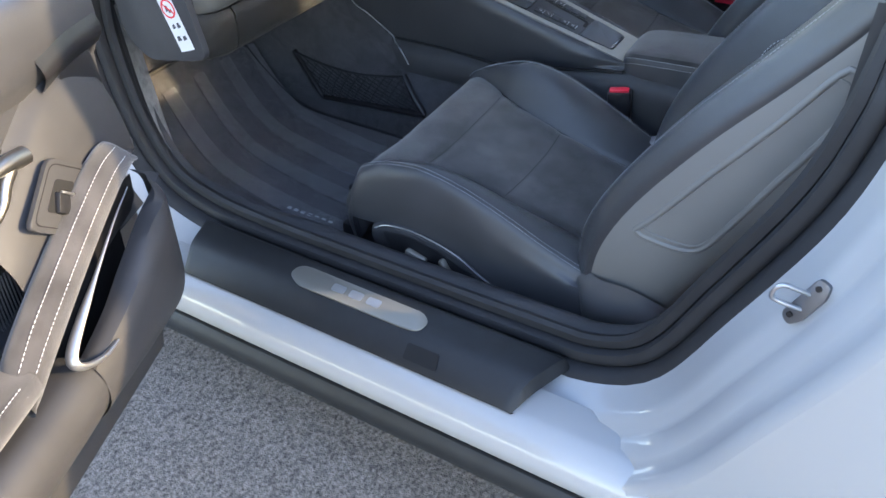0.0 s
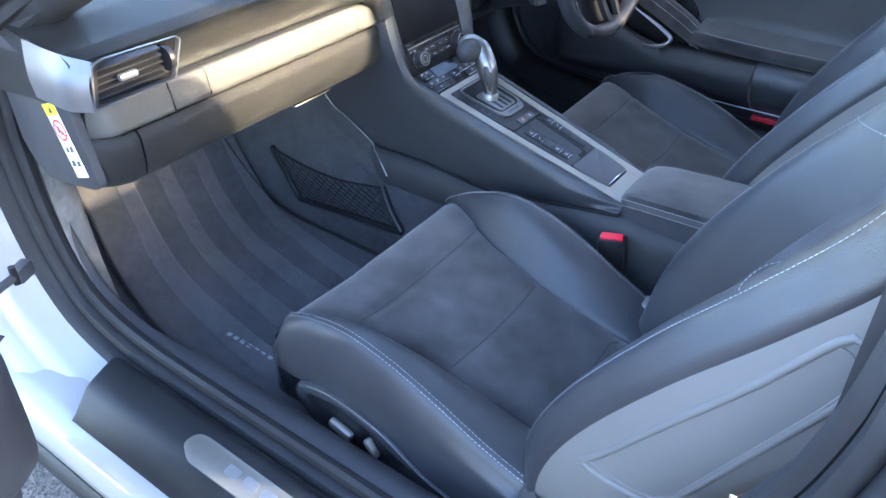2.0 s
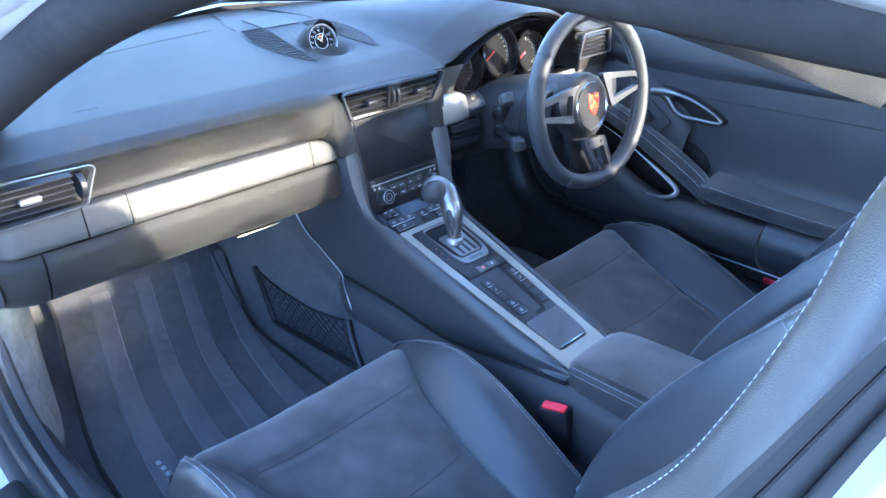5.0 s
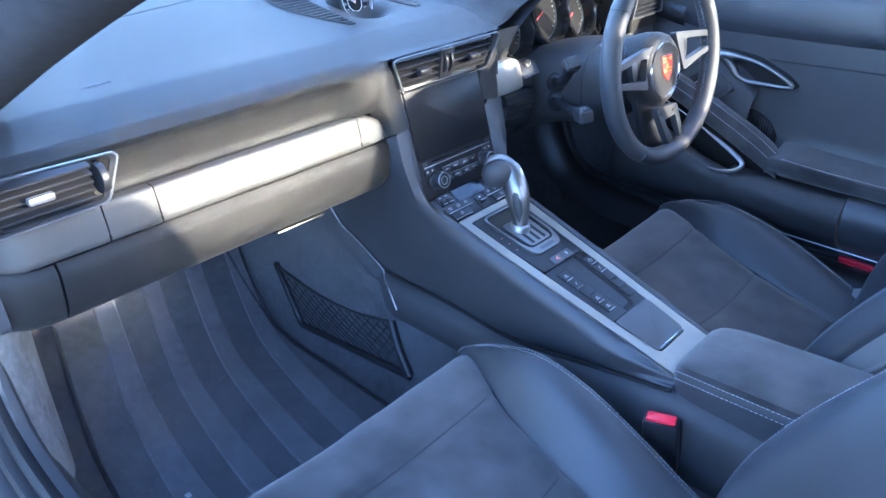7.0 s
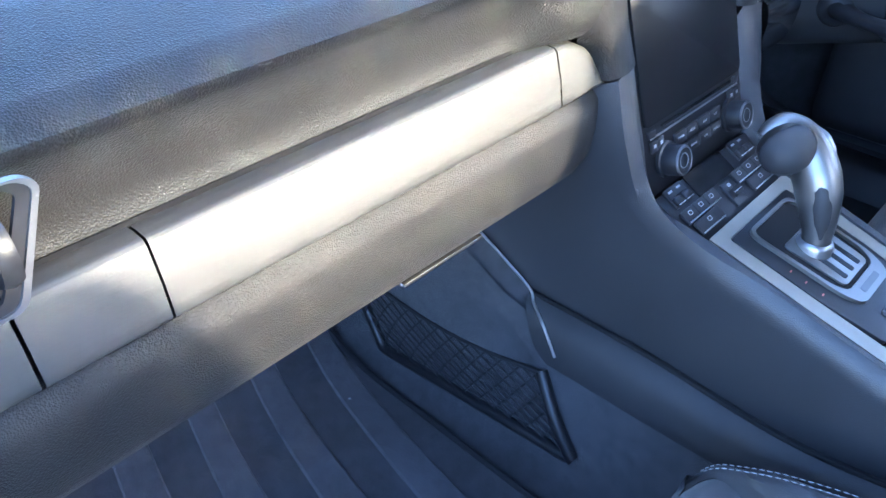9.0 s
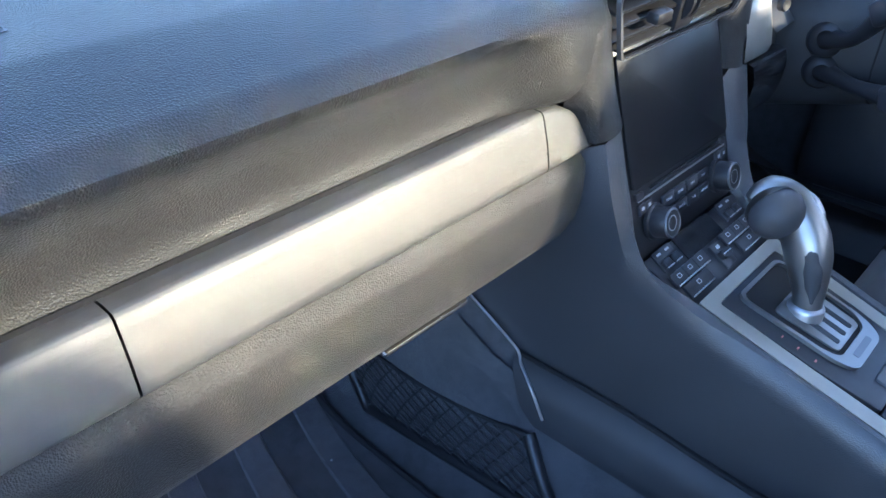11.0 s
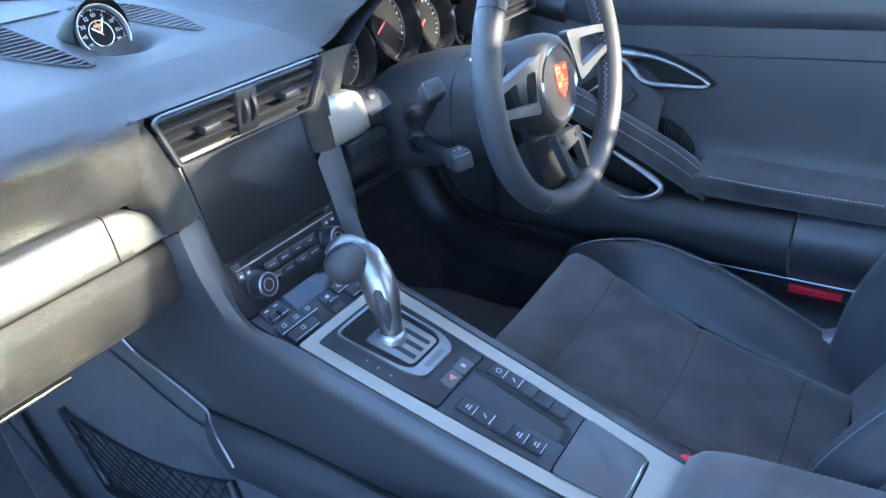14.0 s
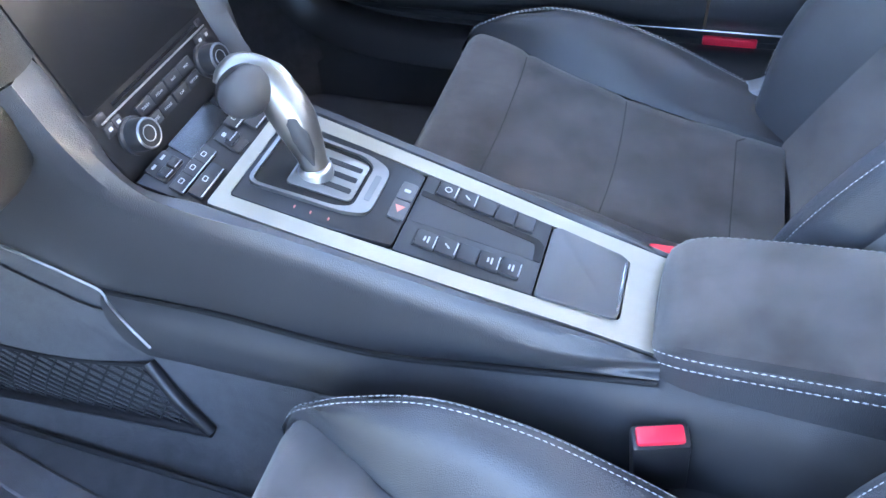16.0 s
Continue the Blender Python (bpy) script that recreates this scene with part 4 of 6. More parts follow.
part("cluster_shelf", loft([[V(x, 0.100, 0.790 - 0.35 * (x - 0.33) ** 2), V(x, 0.118, 0.803 - 0.35 * (x - 0.33) ** 2), V(x, 0.150, 0.806 - 0.45 * (x - 0.33) ** 2), V(x, 0.205, 0.800 - 0.45 * (x - 0.33) ** 2)] for x in (0.200, 0.25, 0.35, 0.45, 0.59)], 12, 20), SOFT, dash, "soft black shelf below the gauges")
for s in (-1, 1):
    rows = []
    for z in np.linspace(0.795, 0.878, 12):
        xl = HX + s * HA * math.sqrt(1 - ((z - HZ) / HB) ** 2)
        edge = 0.136 if s < 0 else 0.70
        rows.append([V(edge, 0.1175, z), V(edge * 0.5 + xl * 0.5, 0.116 if s < 0 else 0.122, z), V(xl + s * 0.004, 0.1135, z), V(xl, 0.1125, z), V(xl - s * 0.003, 0.115, z), V(xl - s * 0.005, 0.13, z)])
    part("hood_cheek", sheet(rows), DASHLEATHER, dash)

# driver's side lower fascia: short strip, gloss panel, vent, knee pad
# ALUY in place of the long strip's ALU: the paler colour paints sunlight
part("trim_strip", sheet([[p + V(0, -0.008 + 0.25 * max(0.0, x - 0.175), 0) for p in strip_section(x, 0.769, 0.826 - 14.0 * max(0.0, x - 0.165) ** 2)] for x in np.linspace(0.119, 0.197, 12)]), ALUY, dash, "short aluminium strip beside the display, in a paler tone for sunlight")
part("gloss_panel", sheet([[V(x, y, z) for y, z in spline([(0.108, 0.768), (0.092, 0.766), (0.088, 0.74), (0.098, 0.705), (0.125, 0.69)], 14)] for x in np.linspace(0.135, 0.215, 10)]), PIANO, dash, "gloss black switch panel")
rm = facing((0.615, 0.10, 0.855), (0, -1, 0.02))
rv = vent("side_vent", rounded([(-0.060, -0.026), (0.065, -0.026), (0.060, 0.030), (-0.045, 0.030)], 0.006, 3), rm, dash, 5, -0.05, 0.052, -0.02, 0.024, "side air vent with satin frame and dark slats")
part("knee_panel", loft([[V(x, 0.125, 0.80), V(x, 0.115, 0.77), V(x, 0.112, 0.72), V(x, 0.14, 0.665), V(x, 0.25, 0.66)] for x in (0.206, 0.3, 0.45, 0.6, 0.705)], 16, 20), SOFT, dash, "black knee panel below the instruments")



# ---- centre console ----
console = thing("centre_console", "black leather centre console with aluminium frame and gear selector", "console", (0, -0.15, 0.3))
SHOULDER = [(0.130, 0.098, 0.768), (0.124, 0.080, 0.715), (0.109, 0.054, 0.66), (0.094, 0.013, 0.628), (0.090, -0.06, 0.604), (0.083, -0.2, 0.562), (0.076, -0.3, 0.532), (0.066, -0.372, 0.511)]
INSIDE = [(0.091, 0.103, 0.770), (0.091, 0.086, 0.715), (0.090, 0.066, 0.655), (0.077, 0.018, 0.632), (0.075, -0.05, 0.612), (0.068, -0.2, 0.568), (0.062, -0.3, 0.539), (0.058, -0.375, 0.517)]
FLANK = [(0.110, 0.36, 0.69), (0.098, 0.34, 0.62), (0.082, 0.30, 0.54), (0.066, 0.20, 0.468), (0.066, 0.06, 0.468), (0.070, -0.1, 0.462), (0.073, -0.23, 0.484), (0.072, -0.372, 0.507)]
for side in (-1, 1):
    secs = []
    for s, i, f in zip(SHOULDER, INSIDE, FLANK):
        s, i, f = (V(side * p[0], p[1], p[2]) for p in (s, i, f))
        secs.append([i + V(0, 0, -0.008), i, i.lerp(s, 0.5) + V(0, -0.003, 0.004), s, s.lerp(f, 0.12) + V(side * 0.006, 0, 0), s.lerp(f, 0.5) + V(side * 0.006, 0, 0), f])
    part("console_flank", loft(secs, 22, 50), SEATLEATHER, console, "black leather-covered console flank")
    up = []
    for (sx, sy, sz), (ix, iy, iz) in (((0.134, 0.098, 0.771), (0.091, 0.103, 0.773)), ((0.135, 0.1005, 0.79), (0.091, 0.110, 0.79)), ((0.137, 0.102, 0.81), (0.092, 0.116, 0.81)), ((0.137, 0.1035, 0.84), (0.100, 0.118, 0.84)), ((0.138, 0.1045, 0.860), (0.115, 0.112, 0.86)), ((0.139, 0.110, 0.874), (0.125, 0.1115, 0.874)), ((0.139, 0.1125, 0.8815), (0.121, 0.1128, 0.8815))):
        sx -= 0.013 if side > 0 else 0.0
        flush = (side < 0) * min(1.0, max(0.0, (sz - 0.785) / 0.03)) * min(1.0, max(0.0, (0.872 - sz) / 0.014))
        up.append([V(side * ix, iy + 0.012, iz), V(side * ix, iy, iz), V(side * (ix + sx) / 2, (iy + sy) / 2 - 0.004 * (0.877 - sz) / 0.08, (iz + sz) / 2), V(side * sx, sy, sz), V(side * (sx + 0.004 + 0.010 * flush), sy + 0.012 - 0.0085 * flush, sz), V(side * (sx + 0.004 + 0.024 * flush), sy + 0.03 - 0.020 * flush, sz)])
    part("stack_pillar", loft(up, 16, 20), DASHLEATHER, console, "leather upright beside the display")
    low = []
    for y, zc in ((0.199, 0.466), (0.17, 0.464), (0.06, 0.464), (-0.1, 0.458), (-0.23, 0.480), (-0.372, 0.503), (-0.6, 0.50), (-0.9, 0.50)):
        low.append([V(side * 0.064, y, zc + 0.003), V(side * 0.076, y, zc - 0.003), V(side * 0.088, y - 0.01, zc - 0.02), V(side * 0.092, y - 0.025, zc - 0.05), V(side * 0.090, y - 0.043, 0.396 if y > -0.2 else 0.36)])
    part("console_side", loft(low, 12, 40), SOFT, console, "black lower console side panel")
    part("tunnel_carpet", loft([[V(side * (0.100 if y > 0.25 else 0.080), y, 0.57 if y > 0.25 else 0.445), V(side * (0.098 if y > 0.25 else 0.086), y, 0.47 if y > 0.25 else 0.40), V(side * 0.102, y, 0.33), V(side * 0.118, y, 0.26), V(side * 0.145, y, 0.238)] for y in (0.78, 0.6, 0.4, 0.2, 0.0, -0.3, -0.6, -0.9)], 14, 30), CARPET, console, "dark suede-like tunnel covering")
    part("tunnel_front", loft([[V(side * 0.110, 0.36, 0.69), V(side * 0.098, 0.34, 0.62), V(side * 0.083, 0.30, 0.542), V(side * 0.067, 0.201, 0.468), V(side * 0.078, 0.160, 0.40)], [V(side * 0.118, 0.45, 0.68), V(side * 0.108, 0.43, 0.61), V(side * 0.098, 0.40, 0.52), V(side * 0.094, 0.33, 0.44), V(side * 0.098, 0.22, 0.37)], [V(side * 0.12, 0.75, 0.7), V(side * 0.11, 0.75, 0.6), V(side * 0.10, 0.7, 0.5), V(side * 0.10, 0.65, 0.4), V(side * 0.10, 0.5, 0.34)]], 16, 14), CARPET, console)
# near-black tube painting the shadow line below each flank
for side in (-1, 1):
    part("flank_gap_shade", tube([V(side * (x + 0.0035), y, z - 0.002) for x, y, z in FLANK[3:]], 0.0028, 8, 50), DARK, console)
seam = [V(-0.1125, 0.358, 0.69), V(-0.100, 0.338, 0.62), V(-0.0880, 0.296, 0.545), V(-0.0835, 0.258, 0.520), V(-0.0775, 0.228, 0.496), V(-0.0725, 0.1975, 0.471), V(-0.0775, 0.1895, 0.4615), V(-0.0895, 0.164, 0.446), V(-0.0940, 0.143, 0.4175)]
part("console_edge_strip", tube(seam, 0.0016, 8, 60), SATIN, console, "thin edge strip between console and carpet")

CD = V(0, -0.389, -0.114).normalized()
CN = V(0, -CD.z, CD.y) * -1
if CN.z < 0:
    CN = -CN


def on_console(x, v, out=0.0):
    """x across, v metres back along the console from the front of its frame."""
    return mat4((1, 0, 0), -CD, CN, V(0, 0.016, 0.627) + V(x, 0, 0) + CD * v + CN * out)


def flat(pts):
    """Outline from (x, v) pairs."""
    return [(x, -v) for x, v in pts]


C0 = on_console(0, 0)
outer = rounded(flat([(-0.075, 0.0), (0.077, 0.0), (0.072, 0.10), (0.066, 0.22), (0.059, 0.33), (0.056, 0.410), (-0.056, 0.410), (-0.059, 0.33), (-0.066, 0.22), (-0.072, 0.10)]), 0.004, 3)
inner = rounded(flat([(-0.058, 0.012), (0.058, 0.012), (0.055, 0.10), (0.049, 0.22), (0.043, 0.31), (0.036, 0.362), (-0.036, 0.362), (-0.043, 0.31), (-0.049, 0.22), (-0.055, 0.10)]), 0.004, 3)
frame_ob = part("aluminium_frame", ring_plate(outer, inner, 0.004, C0), ALUY, console, "brushed aluminium frame round the console top")
tray = part("console_tray", prism(rounded(flat([(-0.0575, 0.0125), (0.0575, 0.0125), (0.0545, 0.10), (0.0475, 0.158), (-0.0475, 0.158), (-0.0545, 0.10)]), 0.004, 3), 0.0048, C0, 0.0008), HARD, console, "black selector surround")
panel = part("switch_panel", prism(rounded(flat([(-0.0510, 0.1595), (0.0510, 0.1595), (0.0445, 0.2845), (-0.0445, 0.2845)]), 0.002, 2), 0.0045, C0, 0.0008), HARD, console, "black switch panel with two rows of buttons")
# lighter RECLINER grey stands for the reflection on the lid
lid = part("ashtray_lid", prism(rounded(flat([(-0.0440, 0.286), (0.0440, 0.286), (0.0375, 0.360), (-0.0375, 0.360)]), 0.007, 4), 0.0062, C0, 0.0018), RECLINER, console, "black storage lid greyed for its reflection, with a bright edge")
part("lid_edge", rbox(0.058, 0.0022, 0.0035, 0.001, on_console(0, 0.3575, 0.0058)), CHROME, lid)
part("channel", prism(flat([(-0.012, 0.163), (0.024, 0.163), (0.017, 0.277), (-0.006, 0.279)]), 0.0004, on_console(0.0, 0, 0.0043)), BUTTON, panel)
# the channel wall's shade, laid on the panel as a flat near-black outline
part("channel_wall_shade", prism(rounded(flat([(0.0285, 0.1615), (0.0215, 0.1615), (0.0145, 0.2700), (0.0125, 0.2745), (-0.0060, 0.2765), (-0.0060, 0.2835), (0.0150, 0.2825), (0.0205, 0.2760)]), 0.0020, 3), 0.0006, on_console(0, 0, 0.0046)), DARK, panel, "flat dark shape painting the shaded wall of the switch channel")


def console_key(x, v, w, l, m=BUTTON):
    b = part("button", prism(rect(w, l, 0.0015, 3), 0.0050, on_console(x, v, 0.002), 0.0007), m, panel)
    return b


for row_x, slope_x, texts in ((-0.0285, 0.045, ("two", "bar", "", "two", "two")), (0.0385, -0.060, ("ring", "bar", "", "", ""))):
    part("row_slot", prism(rect(0.020, 0.0035, 0.0012, 3), 0.0006, on_console(row_x, 0.1735, 0.0044)), DARK, panel)
    for k, t in enumerate(texts):
        v = 0.1830 + k * 0.0193
        x = row_x + slope_x * (v - 0.183)
        b = console_key(x, v, 0.0190, 0.0186)
        at = on_console(x, v, 0.0071)
        if t == "bar":
            part("key_mark", prism(rect(0.0016, 0.0068, 0.0006, 2), 0.0002, at @ Matrix.Rotation(-0.7, 4, "Z")), MARK, b)
        elif t == "ring":
            part("key_mark", ring_plate(ellipse(0.0036, 0.0036, 20), ellipse(0.0026, 0.0026, 20), 0.0002, at), MARK, b)
        elif t:
            for j in range(2):
                part("key_mark", prism(rect(0.0018, 0.0075 if j else 0.0055), 0.0002, at @ Matrix.Translation((0, 0.0014 - 0.0034 * j, 0)) @ Matrix.Rotation(math.pi / 2, 4, "Z")), MARK, b)
        part("key_light", rbox(0.0150, 0.0012, 0.0010, 0.0003, on_console(x, v + 0.0083, 0.0070)), SATIN if t else HARD, b)
# both buttons take the lighter grey too, as reflection put into their colour
hz = part("hazard_button", prism(rect(0.0235, 0.015, 0.0025, 3), 0.0052, on_console(-0.0065, 0.1495, 0.002), 0.0008), RECLINER, tray, "hazard light button with a red triangle")
part("hazard_triangle", prism([(0.0042, -0.0045), (0.0042, 0.0045), (-0.0042, 0)], 0.0002, on_console(-0.0065, 0.1495, 0.0073)), PALERED, hz)
b = part("lock_button", prism(rect(0.0235, 0.015, 0.0025, 3), 0.0052, on_console(0.0180, 0.1495, 0.002), 0.0008), RECLINER, tray)
part("key_mark", prism(rect(0.004, 0.006, 0.001, 2), 0.0002, on_console(0.0180, 0.1495, 0.0073)), MARK, b)
for v in (0.067, 0.082, 0.0985):
    part("selector_mark", prism(rect(0.0034, 0.0014, 0.0004, 2), 0.0003, on_console(-0.0450, v, 0.0049)), PALERED, tray)

# gear selector
gate_o = rounded(flat([(-0.040, 0.018), (0.044, 0.018), (0.044, 0.106), (0.034, 0.128), (-0.026, 0.128), (-0.034, 0.108)]), 0.012, 4)
gate_i = rounded(flat([(-0.0365, 0.0215), (0.0405, 0.0215), (0.0403, 0.098), (0.032, 0.112), (-0.024, 0.112), (-0.0305, 0.098)]), 0.010, 4)
sel = part("selector_bezel", ring_plate(gate_o, gate_i, 0.0085, C0), LEVER, console, "thin satin silver bezel round the gear selector")
part("selector_well", prism(gate_i, 0.001, on_console(0, 0, 0.0044)), DARK, sel)
part("gate_plate", prism(rounded(flat([(-0.024, 0.048), (0.034, 0.048), (0.033, 0.108), (-0.019, 0.108)]), 0.006, 4), 0.0022, on_console(0, 0, 0.0050), 0.0008), LEVER, sel, "grooved silver gate plate")
for x in (-0.008, 0.007, 0.021):
    part("gate_groove", prism(rect(0.0065, 0.034, 0.002, 3), 0.0006, on_console(x, 0.087, 0.0069)), HARD, sel)
part("bezel_mark", prism(rounded([(-0.016, -0.003), (0.018, -0.003), (0.018, 0.003), (-0.016, 0.003)], 0.002, 2), 0.0004, on_console(0.004, 0.120, 0.0085)), DULL, sel)
base = V(0.001, -0.050, 0.609)
knob = V(0.007, -0.010, 0.700)
LP = [base, V(0.002, -0.0495, 0.626), V(0.004, -0.0450, 0.645), V(0.008, -0.0360, 0.668), V(0.012, -0.0240, 0.688), V(0.013, -0.0110, 0.703), V(0.008, 0.0020, 0.7105), V(-0.001, 0.0110, 0.7095), V(-0.008, 0.0160, 0.703)]
lever = part("selector_lever", tube(LP, [0.0120, 0.0126, 0.0160, 0.0195, 0.0205, 0.0190, 0.0165, 0.0140, 0.0070], 24, 56, flat=0.92), LEVER, console, "polished metal gear selector lever with black grip")
part("lever_collar", lathe([(0.0125, 0), (0.0158, 0.001), (0.0160, 0.010), (0.0150, 0.0125), (0.0128, 0.014)], facing(base, (0.05, 0.02, 1)), 32, caps=False), SATIN, lever)
GD = V(-0.80, -0.50, 0.15).normalized()
lp = spline(LP, 57)
part("lever_inlay", tube([lp[k] + GD * g for k, g in ((7, 0.0095), (13, 0.0085), (19, 0.0095), (25, 0.0110), (31, 0.0160))], [0.0025, 0.0078, 0.0098, 0.0092, 0.0030], 18, 30), SOFT, lever, "black grip inlay")
part("release_button", tube([lp[k] + V(0.30, -0.55, 0.75).normalized() * g for k, g in ((28, 0.0165), (33, 0.0150), (38, 0.0140), (42, 0.0130))], [0.0030, 0.0062, 0.0062, 0.0030], 14, 22), SATIN, lever, "pale release button set in the lever")
KC = facing(V(-0.007, -0.0065, 0.6995), (-0.25, 0.15, 1)) @ Matrix.Diagonal((0.96, 1.15, 1, 1))
ball = lathe([(0.0001, -0.0218), (0.0075, -0.0205), (0.0140, -0.0168), (0.0190, -0.0105), (0.0212, -0.003), (0.0212, 0.004), (0.0188, 0.0115), (0.0138, 0.0172), (0.0072, 0.0205), (0.0001, 0.0215)], KC, 32)
part("selector_knob", ball, SOFT, lever, "rounded black leather knob")
cap = bmesh.new()
rows = []
for a in np.linspace(0.0, 1.0, 12):
    rows.append([KC @ Vector((0.0226 * math.cos(b) * math.sin(a * 1.5), 0.0226 * math.sin(b) * math.sin(a * 1.5), 0.0226 * math.cos(a * 1.5))) for b in np.linspace(1.75, 4.55, 24)])
part("knob_cap", sheet(rows, 0.0012, bm=cap), LEVER, lever, "polished metal cap over the knob")

# armrest
arm = thing("armrest", "suede-covered armrest with pale double stitching", "armrest", (0, -0.5, 0.5))
secs = []
for y, w, zt in ((-0.362, 0.048, 0.528), (-0.368, 0.060, 0.540), (-0.39, 0.069, 0.548), (-0.45, 0.073, 0.553), (-0.6, 0.075, 0.560), (-0.78, 0.073, 0.566)):
    secs.append([V(-w, y, zt - 0.010), V(-w * 0.93, y, zt - 0.003), V(-w * 0.6, y, zt), V(0, y, zt + 0.002), V(w * 0.6, y, zt), V(w * 0.93, y, zt - 0.003), V(w, y, zt - 0.010)])
part("armrest_top", loft(secs, 20, 30), ALCANTARA, arm, "dark grey suede top")
for side in (-1, 1):
    rows = []
    for s in secs:
        e = s[0].copy()
        dy = max(0, -e.y - 0.36)
        rows.append([V(side * -e.x, e.y, e.z), V(side * (-e.x + 0.003), e.y, e.z - 0.014), V(side * (-e.x + 0.003), e.y, e.z - 0.040 - 0.03 * min(1, dy * 8)), V(side * (-e.x - 0.012), e.y - 0.004, 0.485)])
    part("armrest_side", loft(rows, 12, 30), SEATLEATHER, arm, "black leather armrest side")
    line = [V(side * (-s[0].x + 0.0015), s[0].y, s[0].z) for s in secs]
    edge = spline(line, 40)
    part("stitching", stitches([p + V(side * 0.0012, -0.001, 0.0005) for p in edge]), THREAD, arm)
    part("stitching", stitches([p + V(side * 0.0034, -0.002, -0.010) for p in edge]), THREAD, arm)
part("armrest_front", loft([[V(x * 0.05, -0.362 - 0.006 * x * x, 0.53 - 0.004 * x * x) for x in (-1, -0.5, 0, 0.5, 1)], [V(x * 0.052, -0.360, 0.515) for x in (-1, -0.5, 0, 0.5, 1)], [V(x * 0.05, -0.364, 0.495) for x in (-1, -0.5, 0, 0.5, 1)]], 12, 8), SEATLEATHER, arm)

# ---- steering wheel and column ----
wheel = thing("steering_wheel", "black leather three-spoke steering wheel with pale stitching", "steering wheel", (0.335, -0.10, 0.80))
WN = V(-0.034, -1.0, 0.185).normalized()
W0 = facing(V(0.335, -0.0944, 0.8216), WN)
R = 0.1647
rows = []
for a in np.linspace(0, 2 * math.pi, 97)[:-1]:
    c = Vector((math.cos(a), math.sin(a), 0))
    low = max(0.0, -math.sin(a)) ** 6
    rr = R - 0.006 * low
    rows.append([W0 @ (c * (rr + 0.0153 * math.cos(b)) + Vector((0, 0, 0.0176 * math.sin(b)))) for b in np.linspace(0, 2 * math.pi, 14, endpoint=False)])
rim = part("rim", sheet(rows + [rows[0]], close=True), LEATHER, wheel, "black leather rim")
for s in (-1, 1):
    part("stitching", stitches([W0 @ Vector(((R - 0.0148) * math.cos(a), (R - 0.0148) * math.sin(a), 0.003 * (1 if k % 2 else -1))) for k, a in enumerate(np.linspace(-1.05, 1.35, 90) if s > 0 else np.linspace(1.8, 4.2, 90))], 0.007, 0.005, 0.0009), THREAD, rim)
for a in (0.77, 2.48, -0.95, 4.09):
    part("rim_joint", lathe([(0.0150, -0.0006), (0.0158, 0), (0.0150, 0.0006)], W0 @ Matrix.Rotation(a, 4, "Z") @ Matrix.Translation((R, 0, 0)) @ Matrix.Rotation(math.pi / 2, 4, "X") @ Matrix.Diagonal((1, 1.16, 1, 1)), 20, caps=False), HARD, rim)
HM = W0 @ Matrix.Translation((-0.008, -0.010, -0.012))
hub = part("hub_pad", lathe([(0.0, -0.045), (0.058, -0.045), (0.063, -0.020), (0.0635, 0.000), (0.0605, 0.010), (0.054, 0.0165), (0.0485, 0.0185), (0.046, 0.0180), (0.030, 0.0190), (0.0, 0.0200)], HM, 56), DASHLEATHER, wheel, "round black airbag cover")
part("hub_ring", lathe([(0.0445, 0.0180), (0.0458, 0.0205), (0.0472, 0.0185)], HM, 56, caps=False), CHROME, hub, "chromed ring round the emblem")
shield = [(-0.0160, 0.0200), (-0.008, 0.0215), (0, 0.0200), (0.008, 0.0215), (0.0160, 0.0200), (0.0165, 0.006), (0.0135, -0.010), (0.0, -0.0225), (-0.0135, -0.010), (-0.0165, 0.006)]
CM = HM @ Matrix.Translation((0.004, 0.003, 0.0190))
cr = part("crest", prism(shield, 0.0022, CM, 0.0006), CRESTRED, hub, "small gold and red shield emblem")
bm = bmesh.new()
for x, y, w, hh in ((-0.0078, 0.0165, 0.0130, 0.0035), (-0.0078, 0.0110, 0.0130, 0.0025), (0.0085, 0.0150, 0.0100, 0.0060), (-0.0085, -0.0040, 0.0090, 0.0055), (0.0078, -0.0010, 0.0110, 0.0022), (0.0070, -0.0062, 0.0095, 0.0022), (0.0, 0.0035, 0.0070, 0.0085)):
    prism(rect(w, hh, x=x, y=y), 0.0003, CM @ Matrix.Translation((0, 0, 0.0022)), bm=bm)
part("crest_field", bm, GOLD, cr)
for s in (-1, 1):
    lift = 0.0 if s > 0 else -0.010
    o = [(s * 0.034, 0.046 + lift), (s * 0.085, 0.040 + lift), (s * 0.156, 0.031 + lift), (s * 0.168, -0.003 + lift), (s * 0.125, -0.010 + lift), (s * 0.060, -0.024 + lift)]
    i = [(s * 0.060, 0.030 + lift), (s * 0.085, 0.029 + lift), (s * 0.147, 0.022 + lift), (s * 0.154, 0.004 + lift), (s * 0.120, -0.001 + lift), (s * 0.066, -0.008 + lift)]
    sp_ = part("spoke", ring_plate(rounded(o, 0.007), rounded(i, 0.006), 0.012, W0 @ Matrix.Translation((0, 0, -0.008))), SPOKE, wheel, "dark satin side spoke with an opening")
    part("spoke_infill", prism(rounded([(s * 0.060, 0.030 + lift), (s * 0.092, 0.028 + lift), (s * 0.088, -0.004 + lift), (s * 0.066, -0.008 + lift)], 0.004), 0.010, W0 @ Matrix.Translation((0, 0, -0.016)), 0.002), HARD, sp_)
o = [(-0.036, -0.072), (0.034, -0.076), (0.048, -0.120), (0.060, -0.158), (0.036, -0.166), (0.014, -0.164), (-0.012, -0.120)]
